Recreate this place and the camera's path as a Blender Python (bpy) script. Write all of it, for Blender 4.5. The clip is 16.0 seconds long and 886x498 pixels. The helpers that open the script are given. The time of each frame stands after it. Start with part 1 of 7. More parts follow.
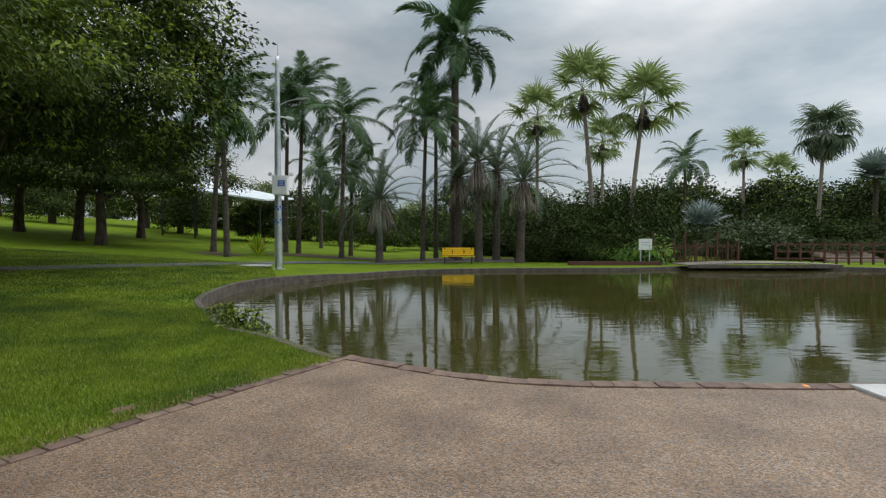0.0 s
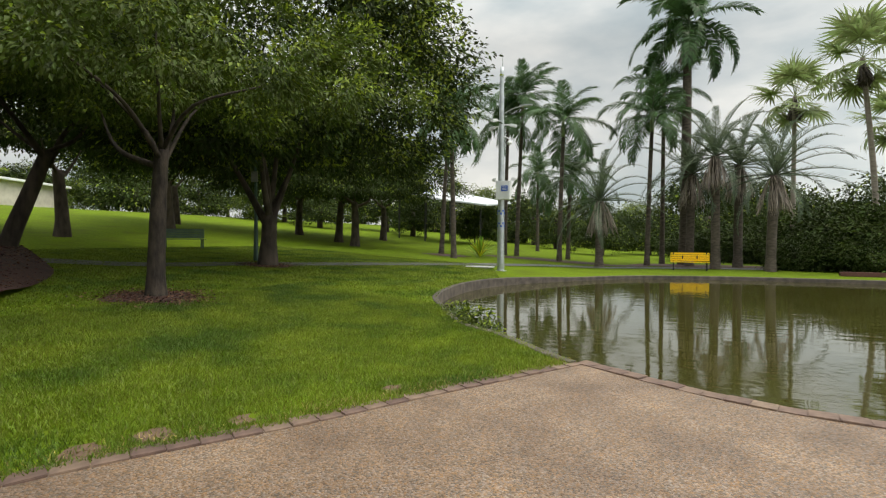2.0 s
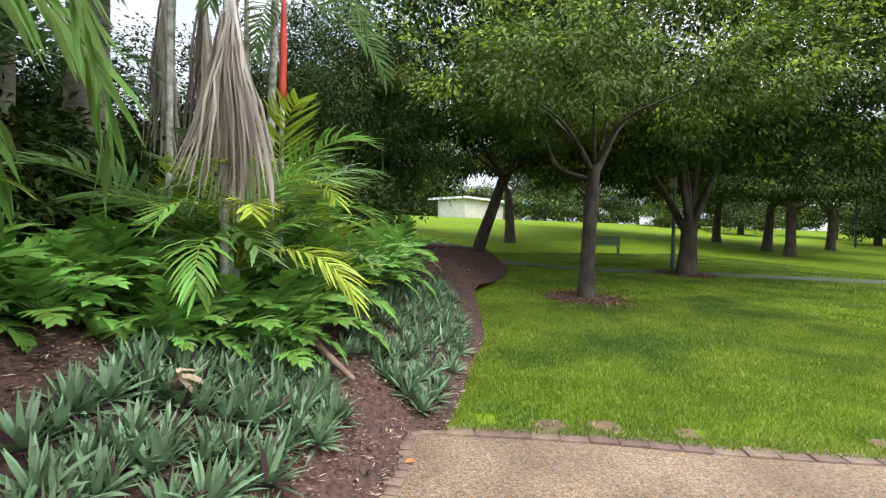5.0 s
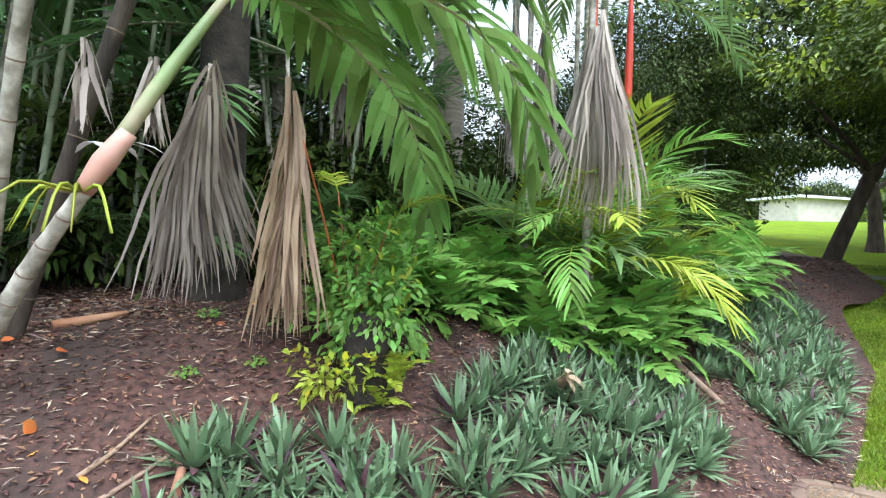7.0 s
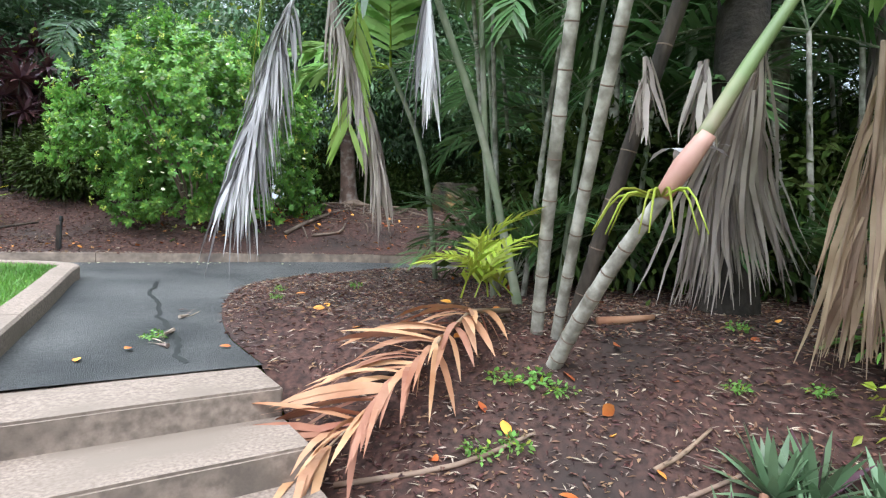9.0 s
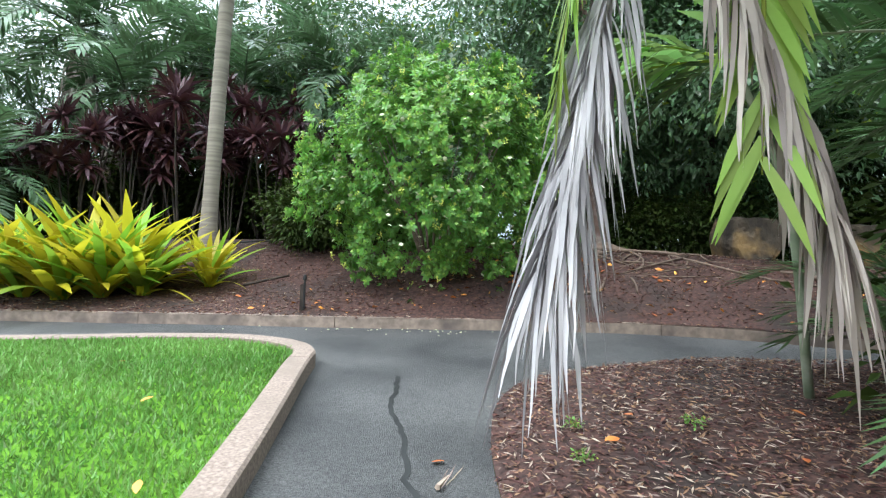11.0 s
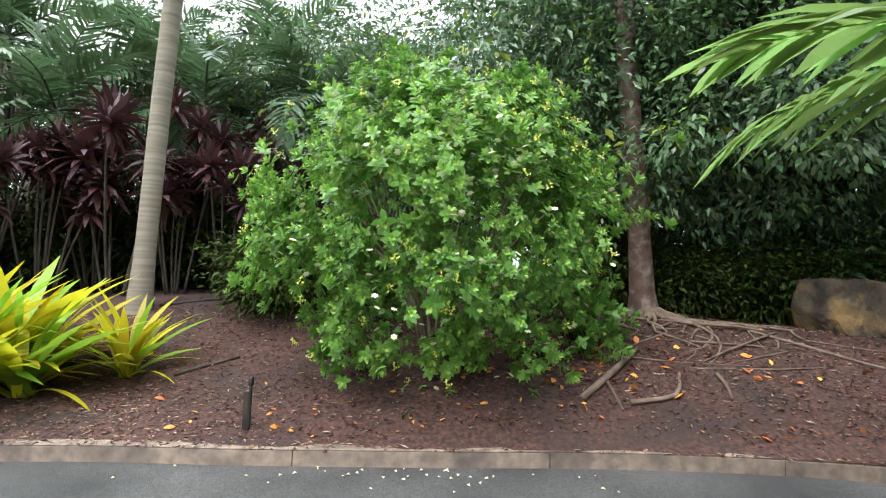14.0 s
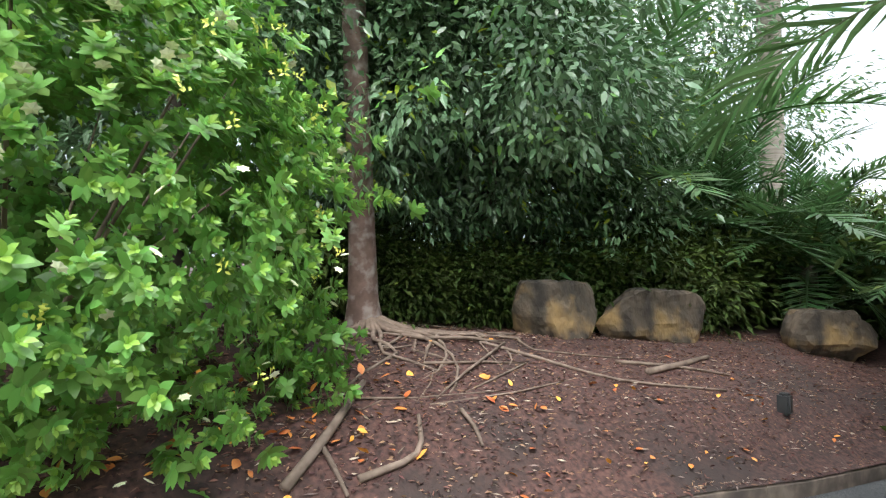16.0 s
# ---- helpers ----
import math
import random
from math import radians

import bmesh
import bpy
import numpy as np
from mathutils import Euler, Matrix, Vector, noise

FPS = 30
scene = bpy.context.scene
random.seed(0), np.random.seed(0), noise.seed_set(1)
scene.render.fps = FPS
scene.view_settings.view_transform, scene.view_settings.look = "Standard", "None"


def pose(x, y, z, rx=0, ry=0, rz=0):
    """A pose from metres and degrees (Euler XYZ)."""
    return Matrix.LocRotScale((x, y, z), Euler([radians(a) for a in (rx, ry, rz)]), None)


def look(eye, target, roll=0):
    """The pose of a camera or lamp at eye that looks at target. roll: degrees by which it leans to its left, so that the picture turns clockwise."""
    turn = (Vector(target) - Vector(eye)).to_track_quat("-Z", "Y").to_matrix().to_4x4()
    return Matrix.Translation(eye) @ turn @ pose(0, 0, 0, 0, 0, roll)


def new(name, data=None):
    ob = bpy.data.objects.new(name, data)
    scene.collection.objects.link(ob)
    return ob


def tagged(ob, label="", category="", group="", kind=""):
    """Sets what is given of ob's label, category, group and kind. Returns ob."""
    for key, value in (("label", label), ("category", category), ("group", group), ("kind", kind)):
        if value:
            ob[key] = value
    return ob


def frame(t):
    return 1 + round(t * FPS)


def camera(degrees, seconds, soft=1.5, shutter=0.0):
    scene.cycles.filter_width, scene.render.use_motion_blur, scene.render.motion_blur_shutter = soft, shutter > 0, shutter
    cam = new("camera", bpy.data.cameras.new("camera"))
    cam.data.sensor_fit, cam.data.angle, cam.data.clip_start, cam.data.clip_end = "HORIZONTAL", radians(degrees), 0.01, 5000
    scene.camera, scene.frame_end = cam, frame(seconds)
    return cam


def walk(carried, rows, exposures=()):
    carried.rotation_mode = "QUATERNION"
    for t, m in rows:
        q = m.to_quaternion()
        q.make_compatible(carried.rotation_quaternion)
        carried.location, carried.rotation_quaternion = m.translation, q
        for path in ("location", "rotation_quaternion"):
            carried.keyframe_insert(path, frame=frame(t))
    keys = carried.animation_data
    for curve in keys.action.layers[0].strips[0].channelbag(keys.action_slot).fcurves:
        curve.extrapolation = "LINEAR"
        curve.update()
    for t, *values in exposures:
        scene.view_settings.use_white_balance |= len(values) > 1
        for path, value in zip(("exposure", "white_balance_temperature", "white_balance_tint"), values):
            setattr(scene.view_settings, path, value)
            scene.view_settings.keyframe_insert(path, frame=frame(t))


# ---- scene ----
cam = camera(82.2, 16.0, 1.25)
METRES, EYE, TILT, LEAN, TURN = 7.6, 1.6, -1.4, 0.0, 0.0
ROWS = [
    (0.0, 0.0, 0.0, 0.0, 0.0, 0.0, -0.0),
    (0.5, -0.0073, -0.0025, 0.0005, 7.12, 0.11, -0.26),
    (1.0, -0.0178, -0.0048, -0.0006, 13.43, 0.17, -0.5),
    (1.5, -0.0279, -0.0074, -0.0005, 18.89, 0.21, -0.67),
    (2.0, -0.0391, -0.0112, -0.0004, 23.66, 0.19, -0.83),
    (2.5, -0.051, -0.015, -0.0009, 28.6, 0.17, -1.01),
    (3.0, -0.058, -0.0131, -0.001, 34.81, 0.13, -1.26),
    (5.5, -0.0719, -0.0607, 0.0002, 75.82, -0.41, -2.43),
    (6.0, -0.0768, -0.0766, -0.0006, 83.86, -0.61, -2.59),
    (6.5, -0.0789, -0.0969, -0.0007, 91.34, -0.85, -2.72),
    (7.0, -0.0783, -0.1164, -0.0008, 99.36, -0.97, -2.76),
    (7.5, -0.082, -0.1247, -0.0001, 109.09, -1.04, -2.8),
    (8.0, -0.0774, -0.1346, -0.001, 120.65, -1.14, -2.82),
    (8.5, -0.0679, -0.1489, -0.0052, 133.22, -1.28, -2.74),
    (9.0, -0.0526, -0.1866, -0.0116, 145.35, -1.53, -2.69),
    (9.5, -0.0434, -0.2506, -0.0115, 155.67, -1.76, -2.47),
    (10.0, -0.0495, -0.3189, 0.0025, 163.26, -1.5, -2.31),
    (12.5, -0.0727, -0.5419, 0.0787, 169.77, 2.64, -2.25),
    (13.0, -0.0769, -0.5801, 0.0916, 168.96, 2.85, -2.29),
    (13.5, -0.0684, -0.6257, 0.1071, 168.11, 2.97, -2.31),
    (14.0, -0.0799, -0.6778, 0.1104, 166.78, 3.0, -2.33),
    (14.5, -0.1009, -0.7375, 0.1165, 163.56, 3.0, -2.4),
    (15.0, -0.1227, -0.7909, 0.1226, 156.98, 3.11, -2.55),
    (15.5, -0.1548, -0.8397, 0.1254, 147.03, 3.34, -2.42),
    (16.0, -0.1883, -0.8842, 0.1287, 134.31, 3.12, -2.21),
]
walk(cam, [(t, pose(0, 0, EYE, TILT, LEAN, TURN) @ pose(METRES * x, METRES * y, METRES * z, 90 + pitch, roll, yaw)) for t, x, y, z, yaw, pitch, roll in ROWS],
     [(0.0, -0.58, 6600, 10), (1.0, -0.36, 6800, 10), (2.0, -0.08, 7300, 10), (3.0, 0.2, 7000, 10), (5.5, 0.88, 6450, 10), (7.0, 1.15, 6050, 10), (8.0, 1.1, 5950, 10), (9.0, 0.8, 6000, 10),
      (10.0, 0.84, 6000, 8), (12.5, 0.8, 6400, 10), (13.5, 0.74, 6600, 11), (14.5, 1.05, 6500, 12), (15.2, 1.12, 6350, 12), (16.0, 1.22, 6450, 11)])
# The light of the day: an overcast sky, brighter overhead, and a wide weak sun behind the cloud.
world = bpy.data.worlds.new("overcast_sky")
scene.world = world
world.use_nodes = True
wn, wl = world.node_tree.nodes, world.node_tree.links
wn.clear()
w_out = wn.new("ShaderNodeOutputWorld")
w_bg = wn.new("ShaderNodeBackground")
w_sky = wn.new("ShaderNodeTexSky")
w_sky.sky_type, w_sky.sun_disc = "NISHITA", False
w_sky.sun_elevation, w_sky.sun_rotation = radians(58), radians(60)
w_co = wn.new("ShaderNodeTexCoord")
w_sep = wn.new("ShaderNodeSeparateXYZ")
w_map = wn.new("ShaderNodeMapping")
w_map.inputs["Scale"].default_value = (1.6, 1.6, 4.2)
w_noise = wn.new("ShaderNodeTexNoise")
w_noise.inputs["Scale"].default_value, w_noise.inputs["Detail"].default_value = 1.7, 7.0
w_noise.inputs["Roughness"].default_value = 0.52
w_ramp = wn.new("ShaderNodeValToRGB")
w_ramp.color_ramp.elements[0].position, w_ramp.color_ramp.elements[0].color = 0.36, (0.42, 0.505, 0.565, 1)
w_ramp.color_ramp.elements[1].position, w_ramp.color_ramp.elements[1].color = 0.66, (0.84, 0.87, 0.89, 1)
w_grad = wn.new("ShaderNodeMapRange")
w_grad.inputs["From Min"].default_value, w_grad.inputs["From Max"].default_value = 0.35, 1.0
w_grad.inputs["To Min"].default_value, w_grad.inputs["To Max"].default_value = 1.0, 4.2
w_mul = wn.new("ShaderNodeVectorMath")
w_mul.operation = "SCALE"
w_dim = wn.new("ShaderNodeVectorMath")
w_dim.operation = "SCALE"
w_dim.inputs["Scale"].default_value = 0.12
w_mix = wn.new("ShaderNodeMix")
w_mix.data_type = "RGBA"
w_mix.inputs["Factor"].default_value = 0.88
wl.new(w_co.outputs["Generated"], w_map.inputs["Vector"])
wl.new(w_co.outputs["Generated"], w_sep.inputs["Vector"])
wl.new(w_map.outputs["Vector"], w_noise.inputs["Vector"])
wl.new(w_noise.outputs["Fac"], w_ramp.inputs["Fac"])
wl.new(w_sep.outputs["Z"], w_grad.inputs["Value"])
wl.new(w_ramp.outputs["Color"], w_mul.inputs[0])
w_side = wn.new("ShaderNodeMapRange")
w_side.inputs["From Min"].default_value, w_side.inputs["From Max"].default_value = 0.0, 0.8
w_side.inputs["To Min"].default_value, w_side.inputs["To Max"].default_value = 0.97, 1.62
w_both = wn.new("ShaderNodeMath")
w_both.operation = "MULTIPLY"
wl.new(w_sep.outputs["X"], w_side.inputs["Value"])
wl.new(w_side.outputs["Result"], w_both.inputs[0])
wl.new(w_grad.outputs["Result"], w_both.inputs[1])
wl.new(w_both.outputs["Value"], w_mul.inputs["Scale"])
wl.new(w_sky.outputs["Color"], w_dim.inputs[0])
wl.new(w_dim.outputs["Vector"], w_mix.inputs["A"])
wl.new(w_mul.outputs["Vector"], w_mix.inputs["B"])
wl.new(w_mix.outputs["Result"], w_bg.inputs["Color"])
wl.new(w_bg.outputs["Background"], w_out.inputs["Surface"])
w_bg.inputs["Strength"].default_value = 1.1
sun = new("sun", bpy.data.lights.new("sun", "SUN"))
sun.data.energy, sun.data.angle, sun.data.color = 1.5, radians(25), (1.0, 0.97, 0.92)
sun.matrix_world = look((12, 10, 26), (0, 0, 0))

# ---- materials ----
def mat(name, c1, c2, rough=0.7, scale=6.0, detail=5.0, bump=0.0, bscale=0.0, island=0.0, rand=0.0, clear=0.0,
        metal=0.0, stretch=(1, 1, 1), spec=0.5, c3=None, big=0.0, world_co=False, thin=0.0):
    """A surface: two colours by noise, a third in large stains (big: its scale), relief, variation a piece or a leaf, light through leaves (clear)."""
    m = bpy.data.materials.new(name)
    m.use_nodes = True
    n, l = m.node_tree.nodes, m.node_tree.links
    b = n["Principled BSDF"]
    out = n["Material Output"]
    if world_co:
        co = n.new("ShaderNodeNewGeometry").outputs["Position"]
    else:
        co = n.new("ShaderNodeTexCoord").outputs["Object"]
    mp = n.new("ShaderNodeMapping")
    mp.inputs["Scale"].default_value = stretch
    l.new(co, mp.inputs["Vector"])
    tex = n.new("ShaderNodeTexNoise")
    tex.inputs["Scale"].default_value, tex.inputs["Detail"].default_value = scale, detail
    l.new(mp.outputs["Vector"], tex.inputs["Vector"])
    ramp = n.new("ShaderNodeValToRGB")
    ramp.color_ramp.elements[0].position, ramp.color_ramp.elements[1].position = 0.33, 0.68
    ramp.color_ramp.elements[0].color, ramp.color_ramp.elements[1].color = (*c1, 1), (*c2, 1)
    l.new(tex.outputs["Fac"], ramp.inputs["Fac"])
    col = ramp.outputs["Color"]
    if c3:
        t2 = n.new("ShaderNodeTexNoise")
        t2.inputs["Scale"].default_value, t2.inputs["Detail"].default_value = big, 4.0
        l.new(co, t2.inputs["Vector"])
        r2 = n.new("ShaderNodeMapRange")
        r2.inputs["From Min"].default_value, r2.inputs["From Max"].default_value = 0.48, 0.66
        l.new(t2.outputs["Fac"], r2.inputs["Value"])
        mx = n.new("ShaderNodeMix")
        mx.data_type = "RGBA"
        l.new(r2.outputs["Result"], mx.inputs["Factor"])
        l.new(col, mx.inputs["A"])
        mx.inputs["B"].default_value = (*c3, 1)
        col = mx.outputs["Result"]
    if island or rand:
        src = n.new("ShaderNodeObjectInfo").outputs["Random"]
        if island:
            both, wrap = n.new("ShaderNodeMath"), n.new("ShaderNodeMath")
            wrap.operation = "FRACT"
            l.new(src, both.inputs[0])
            l.new(n.new("ShaderNodeNewGeometry").outputs["Random Per Island"], both.inputs[1])
            l.new(both.outputs["Value"], wrap.inputs[0])
            src = wrap.outputs["Value"]
        k = island or rand
        hsv = n.new("ShaderNodeHueSaturation")
        r3 = n.new("ShaderNodeMapRange")
        r3.inputs["To Min"].default_value, r3.inputs["To Max"].default_value = 1 - k, 1 + k
        l.new(src, r3.inputs["Value"])
        l.new(r3.outputs["Result"], hsv.inputs["Value"])
        r4 = n.new("ShaderNodeMapRange")
        r4.inputs["To Min"].default_value, r4.inputs["To Max"].default_value = 0.5 - 0.05 * k, 0.5 + 0.05 * k
        l.new(src, r4.inputs["Value"])
        l.new(r4.outputs["Result"], hsv.inputs["Hue"])
        l.new(col, hsv.inputs["Color"])
        col = hsv.outputs["Color"]
    l.new(col, b.inputs["Base Color"])
    b.inputs["Roughness"].default_value, b.inputs["Metallic"].default_value = rough, metal
    b.inputs["Specular IOR Level"].default_value = spec
    if bump:
        bt = tex
        if bscale:
            bt = n.new("ShaderNodeTexNoise")
            bt.inputs["Scale"].default_value, bt.inputs["Detail"].default_value = bscale, 4.0
            l.new(mp.outputs["Vector"], bt.inputs["Vector"])
        bp = n.new("ShaderNodeBump")
        bp.inputs["Strength"].default_value, bp.inputs["Distance"].default_value = min(1.0, bump * 8), bump
        l.new(bt.outputs["Fac"], bp.inputs["Height"])
        l.new(bp.outputs["Normal"], b.inputs["Normal"])
    if clear:
        tr = n.new("ShaderNodeBsdfTranslucent")
        l.new(col, tr.inputs["Color"])
        ms = n.new("ShaderNodeMixShader")
        ms.inputs["Fac"].default_value = clear
        l.new(b.outputs["BSDF"], ms.inputs[1])
        l.new(tr.outputs["BSDF"], ms.inputs[2])
        l.new(ms.outputs["Shader"], out.inputs["Surface"])
    return m


def pebble_mat(name, dark, light, scale):
    """Exposed aggregate: cells of many colours with sunk joints and large damp stains."""
    m = mat(name, dark, light, 0.55, 1.3, 6.0, world_co=True)
    n, l = m.node_tree.nodes, m.node_tree.links
    b = n["Principled BSDF"]
    base = b.inputs["Base Color"].links[0].from_socket
    geo = n.new("ShaderNodeNewGeometry")
    vor = n.new("ShaderNodeTexVoronoi")
    vor.inputs["Scale"].default_value = scale
    l.new(geo.outputs["Position"], vor.inputs["Vector"])
    sep = n.new("ShaderNodeSeparateColor")
    l.new(vor.outputs["Color"], sep.inputs["Color"])
    val = n.new("ShaderNodeMapRange")
    val.inputs["To Min"].default_value, val.inputs["To Max"].default_value = 0.42, 1.65
    l.new(sep.outputs["Red"], val.inputs["Value"])
    hsv = n.new("ShaderNodeHueSaturation")
    sat = n.new("ShaderNodeMapRange")
    sat.inputs["To Min"].default_value, sat.inputs["To Max"].default_value = 0.5, 1.25
    l.new(sep.outputs["Green"], sat.inputs["Value"])
    l.new(sat.outputs["Result"], hsv.inputs["Saturation"])
    l.new(val.outputs["Result"], hsv.inputs["Value"])
    l.new(base, hsv.inputs["Color"])
    l.new(hsv.outputs["Color"], b.inputs["Base Color"])
    bp = n.new("ShaderNodeBump")
    bp.invert = True
    bp.inputs["Strength"].default_value, bp.inputs["Distance"].default_value = 0.8, 0.01
    l.new(vor.outputs["Distance"], bp.inputs["Height"])
    l.new(bp.outputs["Normal"], b.inputs["Normal"])
    return m


M_PLAZA = pebble_mat("pebble_paving", (0.135, 0.08, 0.046), (0.235, 0.148, 0.086), 75.0)
M_ASPHALT = pebble_mat("wet_asphalt", (0.032, 0.032, 0.033), (0.105, 0.102, 0.098), 150.0)
M_BRICK = mat("paver_brick", (0.11, 0.07, 0.055), (0.20, 0.13, 0.095), 0.8, 9, bump=0.006, bscale=60, rand=0.25)
M_GRASS = mat("lawn_soil", (0.08, 0.13, 0.007), (0.145, 0.21, 0.014), 0.95, 9, 8, bump=0.02, bscale=45, world_co=True, c3=(0.095, 0.13, 0.012), big=0.6, spec=0.05)
M_GRASSLUSH = mat("lush_lawn_soil", (0.07, 0.17, 0.015), (0.13, 0.27, 0.03), 0.95, 9, 8, bump=0.02, bscale=45, world_co=True, spec=0.05)
M_BLADE = mat("grass_blade", (0.142, 0.205, 0.012), (0.24, 0.305, 0.025), 0.55, 1.2, island=0.35, clear=0.35, world_co=True, c3=(0.085, 0.15, 0.014), big=0.7)
M_BLADELUSH = mat("lush_grass_blade", (0.125, 0.25, 0.05), (0.21, 0.36, 0.085), 0.5, 1.2, island=0.35, clear=0.35, world_co=True)
M_DRYGRASS = mat("dry_grass", (0.27, 0.20, 0.075), (0.40, 0.30, 0.11), 0.8, 3, island=0.4, clear=0.2)
M_MULCH = mat("bark_mulch", (0.022, 0.0095, 0.007), (0.105, 0.048, 0.037), 0.9, 26, 10, bump=0.022, bscale=55, world_co=True, c3=(0.035, 0.022, 0.018), big=1.1)
M_DRYSOIL = mat("bare_soil", (0.085, 0.05, 0.032), (0.18, 0.115, 0.07), 0.95, 14, 8, bump=0.02, bscale=50, world_co=True)
M_CHIP = mat("mulch_chip", (0.07, 0.027, 0.02), (0.215, 0.095, 0.07), 0.85, 9, island=0.9)
M_STRAW = mat("straw_litter", (0.13, 0.085, 0.065), (0.42, 0.32, 0.26), 0.8, 9, island=0.6)
M_CONCRETE = mat("pink_concrete", (0.19, 0.142, 0.113), (0.35, 0.27, 0.22), 0.85, 60, 10, bump=0.008, bscale=90, world_co=True, c3=(0.22, 0.17, 0.135), big=2.2)
M_KERB = mat("stained_kerb_concrete", (0.19, 0.145, 0.115), (0.36, 0.275, 0.215), 0.85, 11, 9, bump=0.01, bscale=80, world_co=True, c3=(0.13, 0.10, 0.085), big=2.6)
M_RISER = mat("weathered_concrete", (0.17, 0.132, 0.108), (0.34, 0.265, 0.215), 0.85, 24, 10, bump=0.01, bscale=70, world_co=True, c3=(0.115, 0.092, 0.076), big=3.0)
M_SLAB = mat("grey_concrete", (0.36, 0.36, 0.35), (0.50, 0.49, 0.47), 0.7, 5, 7, bump=0.004, bscale=120, world_co=True)
M_BARK = mat("grey_bark", (0.02, 0.015, 0.012), (0.085, 0.064, 0.05), 0.9, 9, 9, bump=0.05, bscale=22, stretch=(1, 1, 0.35))
M_BARKDARK = mat("dark_bark", (0.035, 0.026, 0.02), (0.10, 0.075, 0.058), 0.9, 5, 8, bump=0.03, bscale=16, stretch=(1, 1, 0.35))
M_BARKRED = mat("brown_mottled_bark", (0.085, 0.05, 0.038), (0.17, 0.105, 0.08), 0.85, 7, 8, bump=0.02, bscale=24, c3=(0.26, 0.215, 0.19), big=8.0)
M_PALMBARK = mat("ringed_palm_bark", (0.19, 0.16, 0.13), (0.32, 0.275, 0.225), 0.85, 4, 9, bump=0.03, bscale=9, stretch=(0.3, 0.3, 5.0))
M_PALMDARK = mat("rough_palm_bark", (0.045, 0.035, 0.028), (0.12, 0.095, 0.075), 0.9, 4, 7, bump=0.04, bscale=12, stretch=(1, 1, 2.5))
M_CANE = mat("pale_cane", (0.22, 0.20, 0.165), (0.50, 0.47, 0.41), 0.75, 16, 8, bump=0.006, bscale=40, c3=(0.13, 0.115, 0.09), big=7.0)
M_CANEGREEN = mat("green_cane", (0.15, 0.18, 0.11), (0.27, 0.30, 0.20), 0.6, 6, 7, bump=0.006, bscale=30, c3=(0.34, 0.33, 0.26), big=5.0)
M_SHEATH = mat("crownshaft_green", (0.12, 0.18, 0.07), (0.23, 0.30, 0.13), 0.45, 3, 5, c3=(0.42, 0.30, 0.24), big=1.6)
M_PINK = mat("pink_sheath", (0.42, 0.21, 0.17), (0.55, 0.33, 0.27), 0.55, 5)
M_RED = mat("sealing_wax_red", (0.55, 0.03, 0.02), (0.72, 0.08, 0.04), 0.4, 4)
# Near-black bark: dark rot on the stump, painted shade on the thicket palm.
M_BARKBLACK = mat("rot_and_shade_bark", (0.012, 0.009, 0.007), (0.045, 0.034, 0.027), 0.95, 6, 8, bump=0.05, bscale=26)
M_STALK = mat("orange_red_stalk", (0.30, 0.07, 0.025), (0.42, 0.13, 0.05), 0.5, 6)
M_DEAD = mat("dead_frond_grey", (0.22, 0.175, 0.15), (0.46, 0.39, 0.35), 0.8, 5, 5, island=0.35, stretch=(1, 1, 0.4), clear=0.12)
M_DEADPALE = mat("bleached_frond", (0.26, 0.24, 0.247), (0.62, 0.59, 0.6), 0.75, 4, 5, island=0.35, stretch=(1, 1, 0.3), clear=0.15)
M_DEADTAN = mat("tan_frond", (0.30, 0.20, 0.13), (0.48, 0.35, 0.25), 0.75, 4, 5, island=0.3, clear=0.15)
M_ORANGE = mat("orange_dead_frond", (0.38, 0.16, 0.08), (0.58, 0.33, 0.2), 0.7, 4, 5, island=0.3, clear=0.15)
M_LEAFORANGE = mat("fallen_orange_leaf", (0.60, 0.17, 0.03), (0.75, 0.30, 0.06), 0.6, 14, rand=0.4)
M_ROOT = mat("root_wood", (0.11, 0.075, 0.055), (0.23, 0.165, 0.125), 0.85, 9, 6, bump=0.01, bscale=40)
M_STONE = mat("sandstone_boulder", (0.028, 0.022, 0.017), (0.12, 0.088, 0.06), 0.9, 3.2, 10, bump=0.07, bscale=9, c3=(0.27, 0.17, 0.07), big=2.4, stretch=(1.4, 1.4, 0.7))


def leafmat(name, a, b, rough=0.45, clear=0.3, island=0.35, spec=0.4):
    return mat(name, a, b, rough, 0.9, 3, island=island, clear=clear, spec=spec)


M_LEAF = leafmat("broad_leaf", (0.052, 0.082, 0.010), (0.098, 0.138, 0.018), 0.5, 0.2, 0.28, 0.25)
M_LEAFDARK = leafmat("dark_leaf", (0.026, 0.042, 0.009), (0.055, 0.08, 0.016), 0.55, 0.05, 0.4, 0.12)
# Yellow-green of crown leaves that catch the sky, light put into the colour.
M_LEAFBRIGHT = leafmat("lit_leaf", (0.19, 0.26, 0.02), (0.30, 0.38, 0.04), 0.45, 0.35, 0.25, 0.3)
M_BUSH = leafmat("shrub_leaf", (0.125, 0.265, 0.055), (0.225, 0.42, 0.09), 0.3, 0.3, 0.32)
M_BUSHTIP = leafmat("young_shrub_leaf", (0.25, 0.43, 0.07), (0.37, 0.55, 0.11), 0.38, 0.3, 0.2)
M_PALM = leafmat("palm_leaf", (0.045, 0.10, 0.035), (0.085, 0.16, 0.05))
M_PALMGREY = leafmat("grey_palm_leaf", (0.085, 0.12, 0.075), (0.155, 0.195, 0.12))
M_PALMLIGHT = leafmat("fan_palm_leaf", (0.19, 0.25, 0.09), (0.31, 0.37, 0.15))
